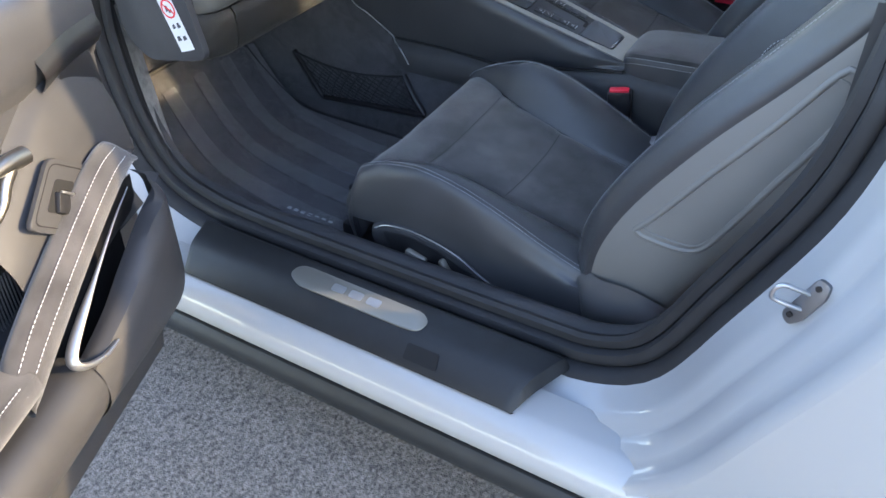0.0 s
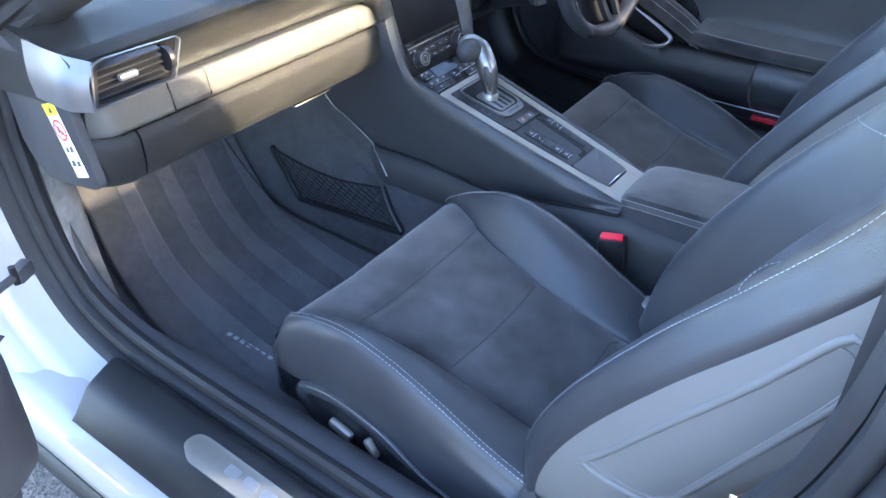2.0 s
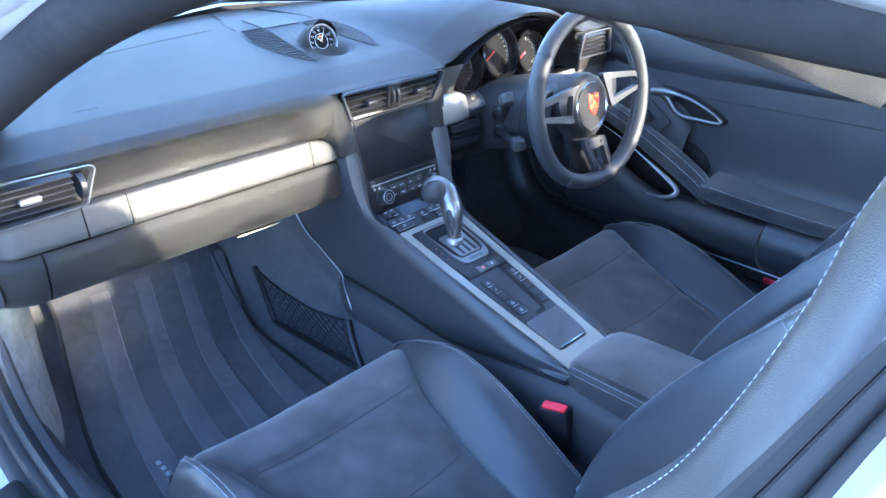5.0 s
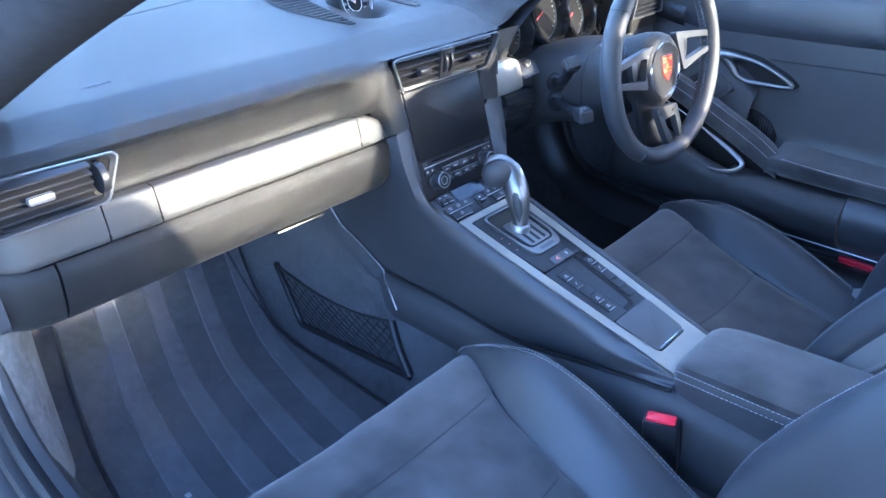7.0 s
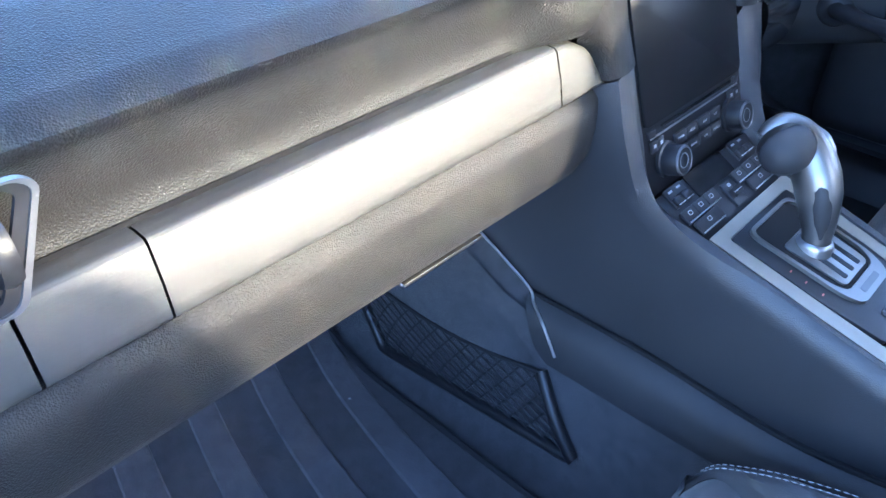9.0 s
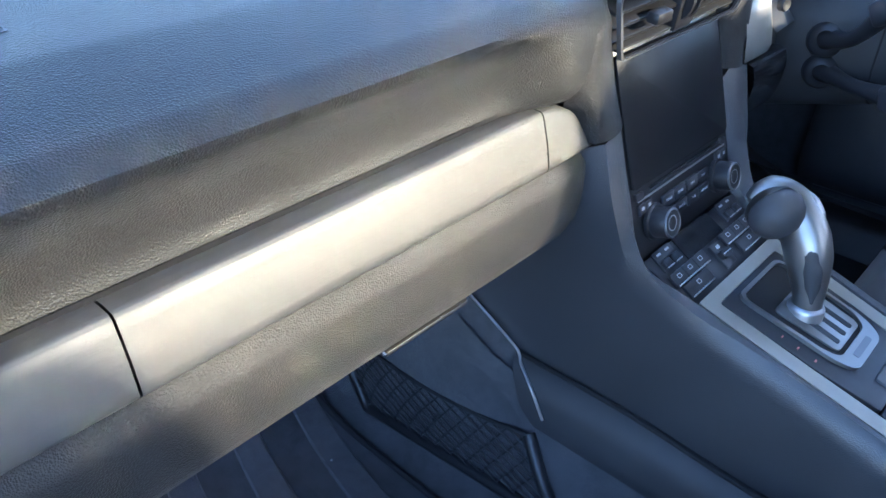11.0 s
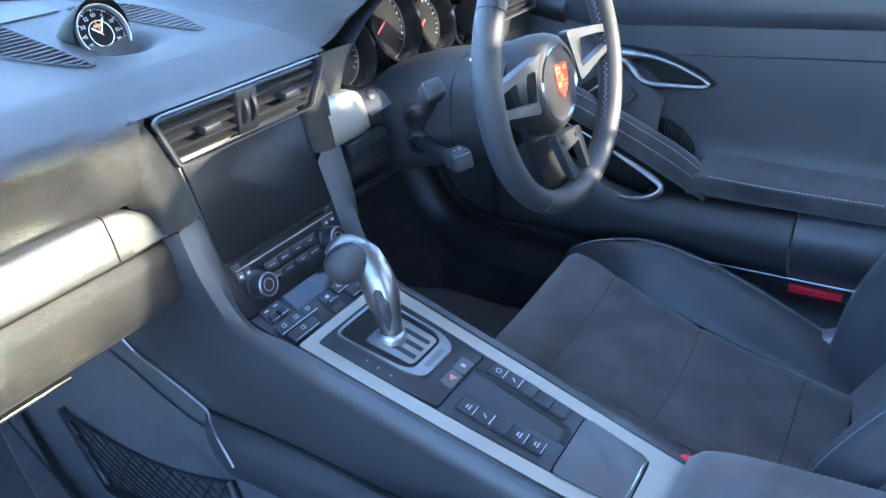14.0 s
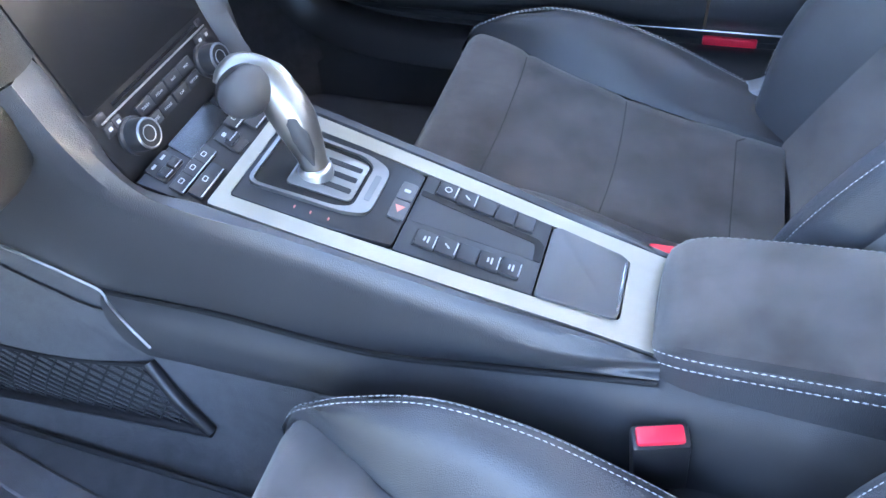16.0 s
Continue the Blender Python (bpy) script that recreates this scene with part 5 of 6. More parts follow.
i = [(-0.010, -0.098), (0.026, -0.094), (0.036, -0.122), (0.046, -0.152), (0.036, -0.156), (0.026, -0.154), (0.006, -0.124)]
low_spoke = part("lower_spoke", ring_plate(rounded(o, 0.005), rounded(i, 0.004), 0.012, W0 @ Matrix.Translation((0, 0, -0.008))), SPOKE, wheel, "dark satin lower spoke with an opening")
part("lower_spoke_back", prism(rounded([(-0.060, -0.040), (0.040, -0.060), (0.040, -0.150), (0.010, -0.160), (-0.030, -0.140)], 0.010), 0.010, W0 @ Matrix.Translation((0, 0, -0.034)), 0.003), HARD, low_spoke, "black backing of the lower spoke")
for x, y in ((-0.020, -0.083), (0.020, -0.085)):
    part("spoke_screw", lathe([(0.0, 0.0), (0.0035, 0.0), (0.0032, 0.0012), (0.0, 0.0008)], W0 @ Matrix.Translation((x, y, 0.0042)), 14), HARD, low_spoke)
for s in (-1, 1):
    pm = W0 @ Matrix.Translation((s * 0.118, 0.020, -0.042))
    high = 0.046 if s < 0 else 0.020
    pd = part("shift_paddle", prism(rounded([(-0.006, -0.060), (0.002, -0.060), (0.006, 0.0), (0.003, high - 0.014), (-0.006, high - 0.012), (-0.007, 0.0)], 0.003), 0.004, pm @ Matrix.Rotation(0.10 * s, 4, "Y"), 0.0018), CHROME, wheel, "chromed shift paddle")
    part("paddle_mount", rbox(0.050, 0.026, 0.016, 0.004, pm @ pose(-s * 0.030, -0.004, -0.006)), HARD, pd)

column = thing("steering_column", "black steering column shroud with two stalks", "steering column", (0.335, 0.05, 0.78))
secs = []
for d, w, hh, dz in ((0.030, 0.062, 0.056, 0), (0.036, 0.074, 0.064, 0), (0.06, 0.079, 0.068, 0.002), (0.085, 0.082, 0.071, 0.006), (0.13, 0.088, 0.074, 0.012), (0.18, 0.092, 0.076, 0.020), (0.24, 0.096, 0.076, 0.026)):
    c = V(0.336, -0.086, 0.804) - V(0, -0.93, 0.36) * d + V(0, 0, dz)
    secs.append([c + V(w * math.copysign(abs(math.cos(a)) ** 0.6, math.cos(a)), 0, hh * math.copysign(abs(math.sin(a)) ** 0.7, math.sin(a))) for a in np.linspace(0, 2 * math.pi, 32, endpoint=False)])
part("column_shroud", sheet(secs, close=True, caps=True), COLUMN, column, angle=50)
part("shroud_seam", tube([secs[3][k] * 0.5 + secs[4][k] * 0.5 for k in range(9, 25)], 0.0010, 6), DARK, column)
for a, b, bow, twist in ((V(0.252, 0.065, 0.774), V(0.194, 0.004, 0.827), V(-0.002, -0.004, -0.010), 0.25), (V(0.252, 0.061, 0.741), V(0.196, -0.026, 0.749), V(-0.004, 0.0, -0.002), 0.15)):
    arm = spline([a, a.lerp(b, 0.4) + bow, a.lerp(b, 0.75) + bow * 0.7, b], 16)
    st = part("stalk", tube(arm, [0.0115 - 0.0040 * math.sin(math.pi * k / (len(arm) - 1)) for k in range(len(arm))], 14), HARD, column, "black control stalk")
    head = facing(b, (b - a)) @ Matrix.Rotation(twist, 4, "Z")
    part("stalk_head", rbox(0.026, 0.024, 0.030, 0.005, head @ pose(0, 0, 0.004), 3), BUTTON, st)
    part("stalk_cap", rbox(0.021, 0.019, 0.006, 0.002, head @ pose(0, 0, 0.0205)), SOFT, st)
    part("stalk_socket", lathe([(0.010, 0.017), (0.0145, 0.015), (0.0185, 0.008), (0.0200, 0.0), (0.0225, -0.004)], facing(a - (b - a).normalized() * 0.002, (b - a).normalized() * 0.5 + V(-1, 0, 0)), 28, caps=False), HARD, st)
    for dx in (-0.0035, 0.0035):
        part("stalk_mark", rbox(0.0022, 0.0055, 0.0004, 0.0001, head @ pose(dx, 0.0121, 0.006, 90)), MARK, st)
part("ignition_barrel", lathe([(0.0, 0), (0.017, 0), (0.017, 0.012), (0.014, 0.016), (0.0, 0.014)], facing((0.204, 0.104, 0.812), (-0.3, -1, 0.1)) @ Matrix.Scale(0.42, 4), 24), HARD, column)


# ---- seats ----
def seat(name, xs, dy, dz, label, lit=True):
    """A leather sports seat with suede centre, bolsters, seat-back shell and side trim."""
    t = thing(name, label, "car seat", (xs, -0.3 + dy, 0.24), "front seats")
    out = -1 if xs < 0 else 1       # the door side

    def S(x, y, z):
        return V(xs + x, y + dy, z + dz)

    # cushion: stations from front to rear (y, height of centre, seam half width, stitch height, stitch half width)
    st = [(-0.050, 0.430, 0.205, 0.436, 0.206), (-0.066, 0.462, 0.206, 0.466, 0.208), (-0.085, 0.474, 0.203, 0.479, 0.210), (-0.13, 0.474, 0.182, 0.497, 0.213), (-0.20, 0.462, 0.152, 0.508, 0.216), (-0.28, 0.444, 0.135, 0.494, 0.217), (-0.36, 0.424, 0.128, 0.466, 0.218), (-0.44, 0.404, 0.126, 0.430, 0.217), (-0.53, 0.384, 0.125, 0.392, 0.212)]
    ins = [[S(-w, y, z), S(-w * 0.6, y, z - 0.004), S(0, y, z - 0.006), S(w * 0.6, y, z - 0.004), S(w, y, z)] for y, z, w, zs, ws in st]
    front = [[S(x, -0.046, 0.30), S(x, -0.040, 0.36), S(x, -0.042, 0.41), S(x, -0.050, 0.430 - (0.006 if abs(x) < 0.19 else 0))] for x in (-0.205, -0.12, 0, 0.12, 0.205)]
    part("cushion_front", loft(front, 10, 16), ALCANTARA, t)
    rows = [spline(r, 24) for r in ins]
    cols = [spline(c, 48) for c in zip(*rows)]
    grid = list(zip(*cols))
    for r in grid:
        for i, p in enumerate(r):
            u = abs(i / 23 * 2 - 1)
            for ys in (-0.165 + dy, -0.315 + dy, -0.470 + dy):
                d = (p.y - ys) / 0.006
                p.z -= 0.004 * math.exp(-d * d)
            p.z -= 0.006 * max(0, 1 - (1 - u) * 12) ** 2
            p.z += 0.0022 * noise.noise(Vector((p.x * 14, p.y * 14, 3.1 + xs))) + 0.004 * noise.noise(Vector((p.x * 6, p.y * 9, 7.7 + xs)))
    # thin dark tubes along the seams paint the shade in their creases
    for ys in (-0.165 + dy, -0.315 + dy, -0.470 + dy):
        near = [min((r[i] for r in grid), key=lambda p: abs(p.y - ys)) for i in range(1, 23)]
        part("cushion_seam_shade", tube([p + V(0, 0, 0.0001) for p in near], 0.0009, 6), RUBBER, t)
    part("cushion_centre", sheet(grid), ALCANTARA, t, "dark suede seat centre with creases")
    for s in (-1, 1):
        lift = lambda y: (0.014 if s != out else 0.0) * math.exp(-((y + 0.25) / 0.12) ** 2)
        secs = []
        for y, z, w, zs, ws in st:
            zs = zs + lift(y)
            secs.append([S(s * w, y, z - 0.006), S(s * (w + 0.004), y, z + 0.001), S(s * (w * 0.45 + ws * 0.55), y, z + (zs - z) * 0.78 + 0.006), S(s * ws, y, zs + 0.002), S(s * (ws + 0.014), y + (0.006 if y > -0.1 else 0), zs - 0.018), S(s * (ws + 0.022), y + (0.012 if y > -0.1 else 0), (zs + 0.36) / 2), S(s * (ws + 0.022), y + (0.010 if y > -0.1 else 0), float(np.interp(-y, [0.05, 0.11, 0.19, 0.28, 0.37, 0.53], [0.365, 0.372, 0.388, 0.370, 0.324, 0.298])))])
        part("cushion_bolster", loft(secs, 30, 48), SEATLEATHER, t, "smooth black leather cushion bolster")
        fr = [[S(s * 0.206, -0.050, 0.43), S(s * 0.222, -0.044, 0.428), S(s * 0.230, -0.055, 0.42)], [S(s * 0.206, -0.040, 0.36), S(s * 0.226, -0.036, 0.36), S(s * 0.236, -0.055, 0.36)], [S(s * 0.205, -0.046, 0.30), S(s * 0.222, -0.046, 0.30), S(s * 0.23, -0.06, 0.30)]]
        part("bolster_front", loft(fr, 8, 10), SEATLEATHER, t)
        edge = spline([S(s * ws, y, zs + 0.0034 + lift(y)) for y, z, w, zs, ws in st], 60)
        part("stitching", stitches([p + V(-s * 0.0035, 0, 0.0002) for p in edge[3:]]), THREAD, t)
        part("stitching", stitches([p + V(s * 0.0035, 0, -0.0012) for p in edge[2:]]), THREAD, t)
    # side trim with switches on the door side
    sidepl = []
    for y, zt, zb in ((-0.105, 0.374, 0.33), (-0.13, 0.386, 0.30), (-0.2, 0.392, 0.27), (-0.28, 0.374, 0.262), (-0.37, 0.328, 0.25), (-0.55, 0.303, 0.25)):
        sidepl.append([S(out * 0.236, y, zt), S(out * 0.245, y, zt - 0.006), S(out * 0.246, y, (zt + zb) / 2), S(out * 0.240, y, zb)])
    trim = part("seat_side_trim", loft(sidepl, 10, 30), SOFT, t, "black plastic side trim with seat switches")
    inset = prism(rounded([(-0.125, 0.372), (-0.19, 0.380), (-0.25, 0.368), (-0.335, 0.335), (-0.24, 0.312), (-0.15, 0.330)], 0.012), 0.003, mat4((0, 1, 0), (0, 0, 1), (out, 0, 0), S(out * 0.244, 0, 0)), 0.001)
    part("switch_inset", inset, HARD, trim)
    # pale ALUY on the chromed switches puts the sky's reflection into their colour
    part("adjust_switch", rbox(0.046, 0.014, 0.018, 0.006, mat4((0, 0.95, 0.25), (out, 0, 0), (0, -0.25, 0.95), S(out * 0.254, -0.205, 0.345))), ALUY, trim, "chromed seat adjuster switch")
    part("backrest_switch", rbox(0.012, 0.014, 0.036, 0.005, mat4((0, 0.8, -0.5), (out, 0, 0), (0, 0.5, 0.8), S(out * 0.254, -0.266, 0.345))), ALUY, trim, "chromed backrest switch")
    part("trim_line", tube([S(out * 0.243, -0.108, 0.368), S(out * 0.245, -0.14, 0.387), S(out * 0.245, -0.20, 0.392), S(out * 0.245, -0.28, 0.374), S(out * 0.245, -0.37, 0.327), S(out * 0.245, -0.53, 0.303)], 0.0014, 6, 40), SATIN, trim)
    part("seat_base", rbox(0.40, 0.44, 0.06, 0.01, pose(xs, -0.30 + dy, 0.325 + dz)), HARD, t)
    for s in (-0.17, 0.17):
        part("seat_rail", rbox(0.045, 0.55, 0.07, 0.008, pose(xs + s, -0.26 + dy, 0.27 + dz)), HARD, t)
    for s in (-1, 1):
        hc = loft([[S(s * 0.222, -0.505, 0.345), S(s * 0.226, -0.50, 0.395), S(s * 0.222, -0.515, 0.418)], [S(s * 0.246, -0.53, 0.330), S(s * 0.254, -0.53, 0.385), S(s * 0.246, -0.545, 0.428)], [S(s * 0.250, -0.58, 0.325), S(s * 0.258, -0.585, 0.38), S(s * 0.248, -0.59, 0.430)], [S(s * 0.246, -0.63, 0.345), S(s * 0.252, -0.64, 0.38), S(s * 0.242, -0.635, 0.415)], [S(s * 0.22, -0.65, 0.355), S(s * 0.222, -0.655, 0.37), S(s * 0.22, -0.65, 0.39)]], 12, 20)
        part("hinge_cover", hc, RECLINER, t, "smooth dark recliner cover")
        if s != out or xs > 0:
            part("hinge_bracket", rbox(0.034, 0.066, 0.085, 0.006, pose(xs + s * 0.207, -0.512 + dy, 0.392 + dz, -25)), SATIN, t, "bare metal recliner bracket")
    # backrest: stations up its spine (y, z, half width of centre, stitch half width, forward bulge of stitch, shell half width)
    spine = [(-0.535, 0.375, 0.128, 0.190, 0.056, 0.215), (-0.575, 0.46, 0.126, 0.208, 0.084, 0.228), (-0.625, 0.555, 0.125, 0.216, 0.092, 0.234), (-0.70, 0.68, 0.124, 0.220, 0.086, 0.240), (-0.775, 0.79, 0.122, 0.219, 0.076, 0.240), (-0.835, 0.885, 0.118, 0.214, 0.068, 0.236), (-0.872, 0.965, 0.112, 0.202, 0.070, 0.222), (-0.888, 1.04, 0.104, 0.178, 0.066, 0.196), (-0.896, 1.10, 0.096, 0.156, 0.064, 0.172), (-0.902, 1.16, 0.088, 0.138, 0.044, 0.154), (-0.910, 1.19, 0.074, 0.104, 0.004, 0.118)]
    run = np.r_[0, np.cumsum([math.hypot(q[0] - p[0], q[1] - p[1]) for p, q in zip(spine, spine[1:])])]

    def B(x, s, fw):
        y, z = np.interp(s, run, [q[0] for q in spine]), np.interp(s, run, [q[1] for q in spine])
        y2, z2 = np.interp(min(s + 0.03, run[-1]), run, [q[0] for q in spine]), np.interp(min(s + 0.03, run[-1]), run, [q[1] for q in spine])
        y1, z1 = np.interp(max(s - 0.03, 0), run, [q[0] for q in spine]), np.interp(max(s - 0.03, 0), run, [q[1] for q in spine])
        t1 = Vector((y2 - y1, z2 - z1)).normalized()
        return S(x, y + t1.y * fw, z - t1.x * fw)

    bs = [(run[k], *q[2:]) for k, q in enumerate(spine)]
    cen = [[B(-w, s, 0.012), B(-w * 0.5, s, 0.0), B(0, s, -0.003), B(w * 0.5, s, 0.0), B(w, s, 0.012)] for s, w, ws, fb, sh in bs]
    part("backrest_centre", loft(cen, 20, 40), ALCANTARA, t, "dark suede backrest centre")
    for s in (-1, 1):
        secs, shell = [], []
        for d, w, ws, fb, sh in bs:
            bk = -0.062 + 0.012 * (d / run[-1])
            secs.append([B(s * w, d, 0.006), B(s * (w + 0.003), d, 0.014), B(s * (w * 0.5 + ws * 0.5), d, 0.016 + fb * 0.72), B(s * ws, d, fb), B(s * (ws + 0.016), d, fb - 0.012), B(s * (sh + 0.010), d, fb - 0.028), B(s * (sh + 0.009), d, fb - 0.040)])
            shell.append([B(s * (sh + 0.009), d, fb - 0.038), B(s * (sh + 0.013), d, fb * 0.5 - 0.030), B(s * (sh + 0.006), d, bk - 0.012), B(s * sh * 0.92, d, bk - 0.04), B(s * sh * 0.5, d, bk - 0.055), B(0, d, bk - 0.058)])
        part("backrest_bolster", loft(secs, 30, 50), SEATLEATHER, t, "black leather backrest bolster")
        shell_bm = loft(shell, 24, 50)
        skin = BVHTree.FromBMesh(shell_bm)
        sh = part("backrest_shell", shell_bm, GREYSHELL, t, "grey painted seat-back shell")
        edge = spline([B(s * ws, d, fb + 0.0012) for d, w, ws, fb, _ in bs], 70)
        part("stitching", stitches([p + V(-s * 0.003, 0, 0) for p in edge], 0.0055, 0.0038, 0.0006), THREAD, t)
        ds = run[4] - 0.02
        w4, ws4, fb4 = (float(np.interp(ds, run, [q[c] for q in spine])) for c in (2, 3, 4))
        across = spline([B(s * (w4 + 0.006), ds + 0.055, 0.020), B(s * (w4 * 0.72 + ws4 * 0.28), ds + 0.030, 0.022 + fb4 * 0.40), B(s * (w4 * 0.5 + ws4 * 0.5), ds + 0.012, 0.020 + fb4 * 0.72), B(s * (w4 * 0.2 + ws4 * 0.8), ds, 0.010 + fb4 * 0.93), B(s * ws4, ds - 0.004, fb4 + 0.002)], 24)
        part("stitching", stitches(across), THREAD, t)
        pan = []
        for y, z in spline([(-0.595, 0.552), (-0.617, 0.580), (-0.675, 0.667), (-0.735, 0.753), (-0.780, 0.822), (-0.797, 0.824), (-0.803, 0.790), (-0.744, 0.668), (-0.700, 0.578), (-0.684, 0.552), (-0.668, 0.541), (-0.635, 0.541), (-0.603, 0.546), (-0.595, 0.552)], 70):
            found = skin.ray_cast(S(s * 0.40, y, z), V(-s, 0, 0))[0]
            pan.append((found or S(s * 0.250, y, z)) + V(s * 0.0004, 0, 0))
        part("panel_groove", tube(pan + [pan[0]], 0.0014, 8), GREYSHELL, sh, "thin raised line round the shell panel")
        mid = S(s * 0.25, -0.70, 0.68)
        bead = []
        for p in pan:
            q = p + V(0, (p.y - mid.y) * 0.085, (p.z - mid.z) * 0.085)
            found = skin.ray_cast(V(mid.x + s * 0.15, q.y, q.z), V(-s, 0, 0))[0]
            bead.append((found or q) + V(-s * 0.0020, 0, 0))
        part("panel_bead", tube(bead + [bead[0]], 0.0050, 10), GREYSHELL, sh)
    part("backrest_top", loft([[S(-0.115, -0.868, 1.150), S(-0.06, -0.862, 1.166), S(0, -0.860, 1.170), S(0.06, -0.862, 1.166), S(0.115, -0.868, 1.150)], [S(-0.135, -0.890, 1.180), S(-0.07, -0.888, 1.199), S(0, -0.886, 1.203), S(0.07, -0.888, 1.199), S(0.135, -0.890, 1.180)], [S(-0.138, -0.925, 1.172), S(-0.07, -0.928, 1.190), S(0, -0.930, 1.194), S(0.07, -0.928, 1.190), S(0.138, -0.925, 1.172)], [S(-0.13, -0.960, 1.10), S(-0.07, -0.975, 1.11), S(0, -0.980, 1.11), S(0.07, -0.975, 1.11), S(0.13, -0.960, 1.10)]], 16, 16), SEATLEATHER, t)
    return t


seat("passenger_seat", -0.366, 0.0, 0.0, "black leather and suede sports seat with grey shell")
seat("driver_seat", 0.335, 0.032, -0.012, "black leather and suede sports seat beside the far door")

# seat belt buckles
for x, y in ((-0.104, -0.383),):
    bk = thing("belt_buckle", "black seat belt buckle with a bright red button", "seat belt buckle", (x, y, 0.42), "seat belt buckles")
    m = mat4((0.25, -0.95, 0.10), (0.95, 0.25, 0.10), (-0.12, 0.07, 0.99), (x, y, 0.440))
    part("buckle_body", rbox(0.048, 0.024, 0.085, 0.004, m), HARD, bk)
    part("buckle_button", rbox(0.040, 0.017, 0.012, 0.003, m @ Matrix.Translation((0, 0, 0.0405))), RED, bk, "bright red release button")
    part("buckle_stalk", rbox(0.022, 0.010, 0.11, 0.003, m @ Matrix.Translation((0, 0, -0.09))), RUBBER, bk)
bk = thing("belt_buckle", "red and black buckle half hidden beside the armrest", "seat belt buckle", (0.104, -0.37, 0.42), "seat belt buckles")
m = pose(0.108, -0.365, 0.435)
part("buckle_body", rbox(0.024, 0.048, 0.085, 0.004, m), HARD, bk)
part("buckle_button", rbox(0.017, 0.040, 0.012, 0.003, m @ Matrix.Translation((0, 0, 0.0405))), RED, bk)

# ---- floor mat ----
mat_ = thing("floor_mat", "black ribbed carpet floor mat in the passenger footwell", "floor mat", (-0.38, 0.25, 0.24))
rows = []
prof = spline([(-0.09, 0.247), (0.1, 0.247), (0.30, 0.247), (0.42, 0.25), (0.50, 0.275), (0.58, 0.335), (0.66, 0.42)], 60)
for k, (y, z) in enumerate(prof):
    u = k / 59
    xl, xr = float(np.interp(y, [-0.09, -0.05, 0.1, 0.25, 0.36, 0.5, 0.62], [-0.575, -0.598, -0.606, -0.598, -0.578, -0.545, -0.51])), -0.155 + 0.02 * u
    rows.append([V(xl + (xr - xl) * i / 60, y, z) for i in range(61)])
part("mat_base", sheet(rows), CARPET, mat_)
for x0, w in ((-0.553, 0.058), (-0.452, 0.050), (-0.357, 0.050), (-0.262, 0.048)):
    band = []
    for y, z in prof[2:56]:
        sx = 0.085 * (abs(max(0.0, y - 0.05)) / 0.45) ** 1.4
        ww = w * (1 - 0.25 * max(0, (y - 0.1) / 0.5))
        band.append([V(x0 + sx + ww * k, y, z + 0.0045 + d) for k, d in ((0, -0.004), (0.06, 0.0), (0.5, 0.0008), (0.94, 0.0), (1, -0.004))])
    part("mat_stripe", sheet(band), RIBCARPET, mat_, "lighter pile stripe")
edge = [r[0] for r in rows] + rows[-1] + [r[-1] for r in rows[::-1]]
part("mat_binding", tube(edge[::3], 0.0045, 8), RUBBER, mat_, "black bound edge")
bm = bmesh.new()
for k in range(7):
    y = 0.192 - 0.0185 * k
    prism(rounded([(-0.0055, -0.0045), (0.0055, -0.0045), (0.0055, 0.0045), (-0.0055, 0.0045)], 0.0015, 2), 0.0010, mat4((0, -1, 0), (1, 0, 0), (0, 0, 1), (-0.516, y, 0.2512)), bm=bm)
part("woven_mark", bm, MARK, mat_, "pale woven lettering bars")
part("paper_crumb", rbox(0.003, 0.003, 0.002, 0.0008, pose(-0.196, 0.385, 0.254)), MARK, mat_)

# net pocket on the tunnel
net = thing("net_pocket", "black stretch net pocket on the tunnel side", "net pocket", (-0.1, 0.3, 0.3))
NP = dict(tl=V(-0.103, 0.49, 0.385), bend=V(-0.117, 0.40, 0.281), br=V(-0.114, 0.093, 0.306), tr=V(-0.092, 0.16, 0.384))
part("pocket_rail", tube([NP["tl"], NP["tl"].lerp(NP["bend"], 0.7), NP["bend"], NP["bend"].lerp(NP["br"], 0.1), NP["br"]], 0.0075, 10, 40), HARD, net)
part("pocket_post", tube([NP["tr"], NP["tr"].lerp(NP["br"], 0.5) + V(-0.004, 0, 0), NP["br"]], 0.008, 10, 10), HARD, net)
bm = bmesh.new()
top_l = [NP["tl"].lerp(NP["tr"], k / 26) + V(-0.004, 0, -0.022 * math.sin(k / 26 * math.pi)) for k in range(27)]
bot_l = [NP["bend"].lerp(NP["br"], k / 26) for k in range(27)]
at = lambda i, j: top_l[i].lerp(bot_l[i], j / 10) + V(-0.004 * math.sin(j / 10 * math.pi), 0, 0)
for i in range(26):
    for j in range(10):
        q = [(i, j), (i + 1, j + 1)] if (i + j) % 2 == 0 else [(i + 1, j), (i, j + 1)]
        tube([at(*q[0]), at(*q[1])], 0.0013, 4, caps=False, bm=bm)
tube(top_l, 0.0028, 6, bm=bm)
part("net_mesh", bm, RUBBER, net, "stretchy black diamond net")
part("net_backing", sheet([[p + V(0.006, 0, 0) for p in top_l], [p + V(0.004, 0, 0) for p in bot_l]]), CARPET, net)


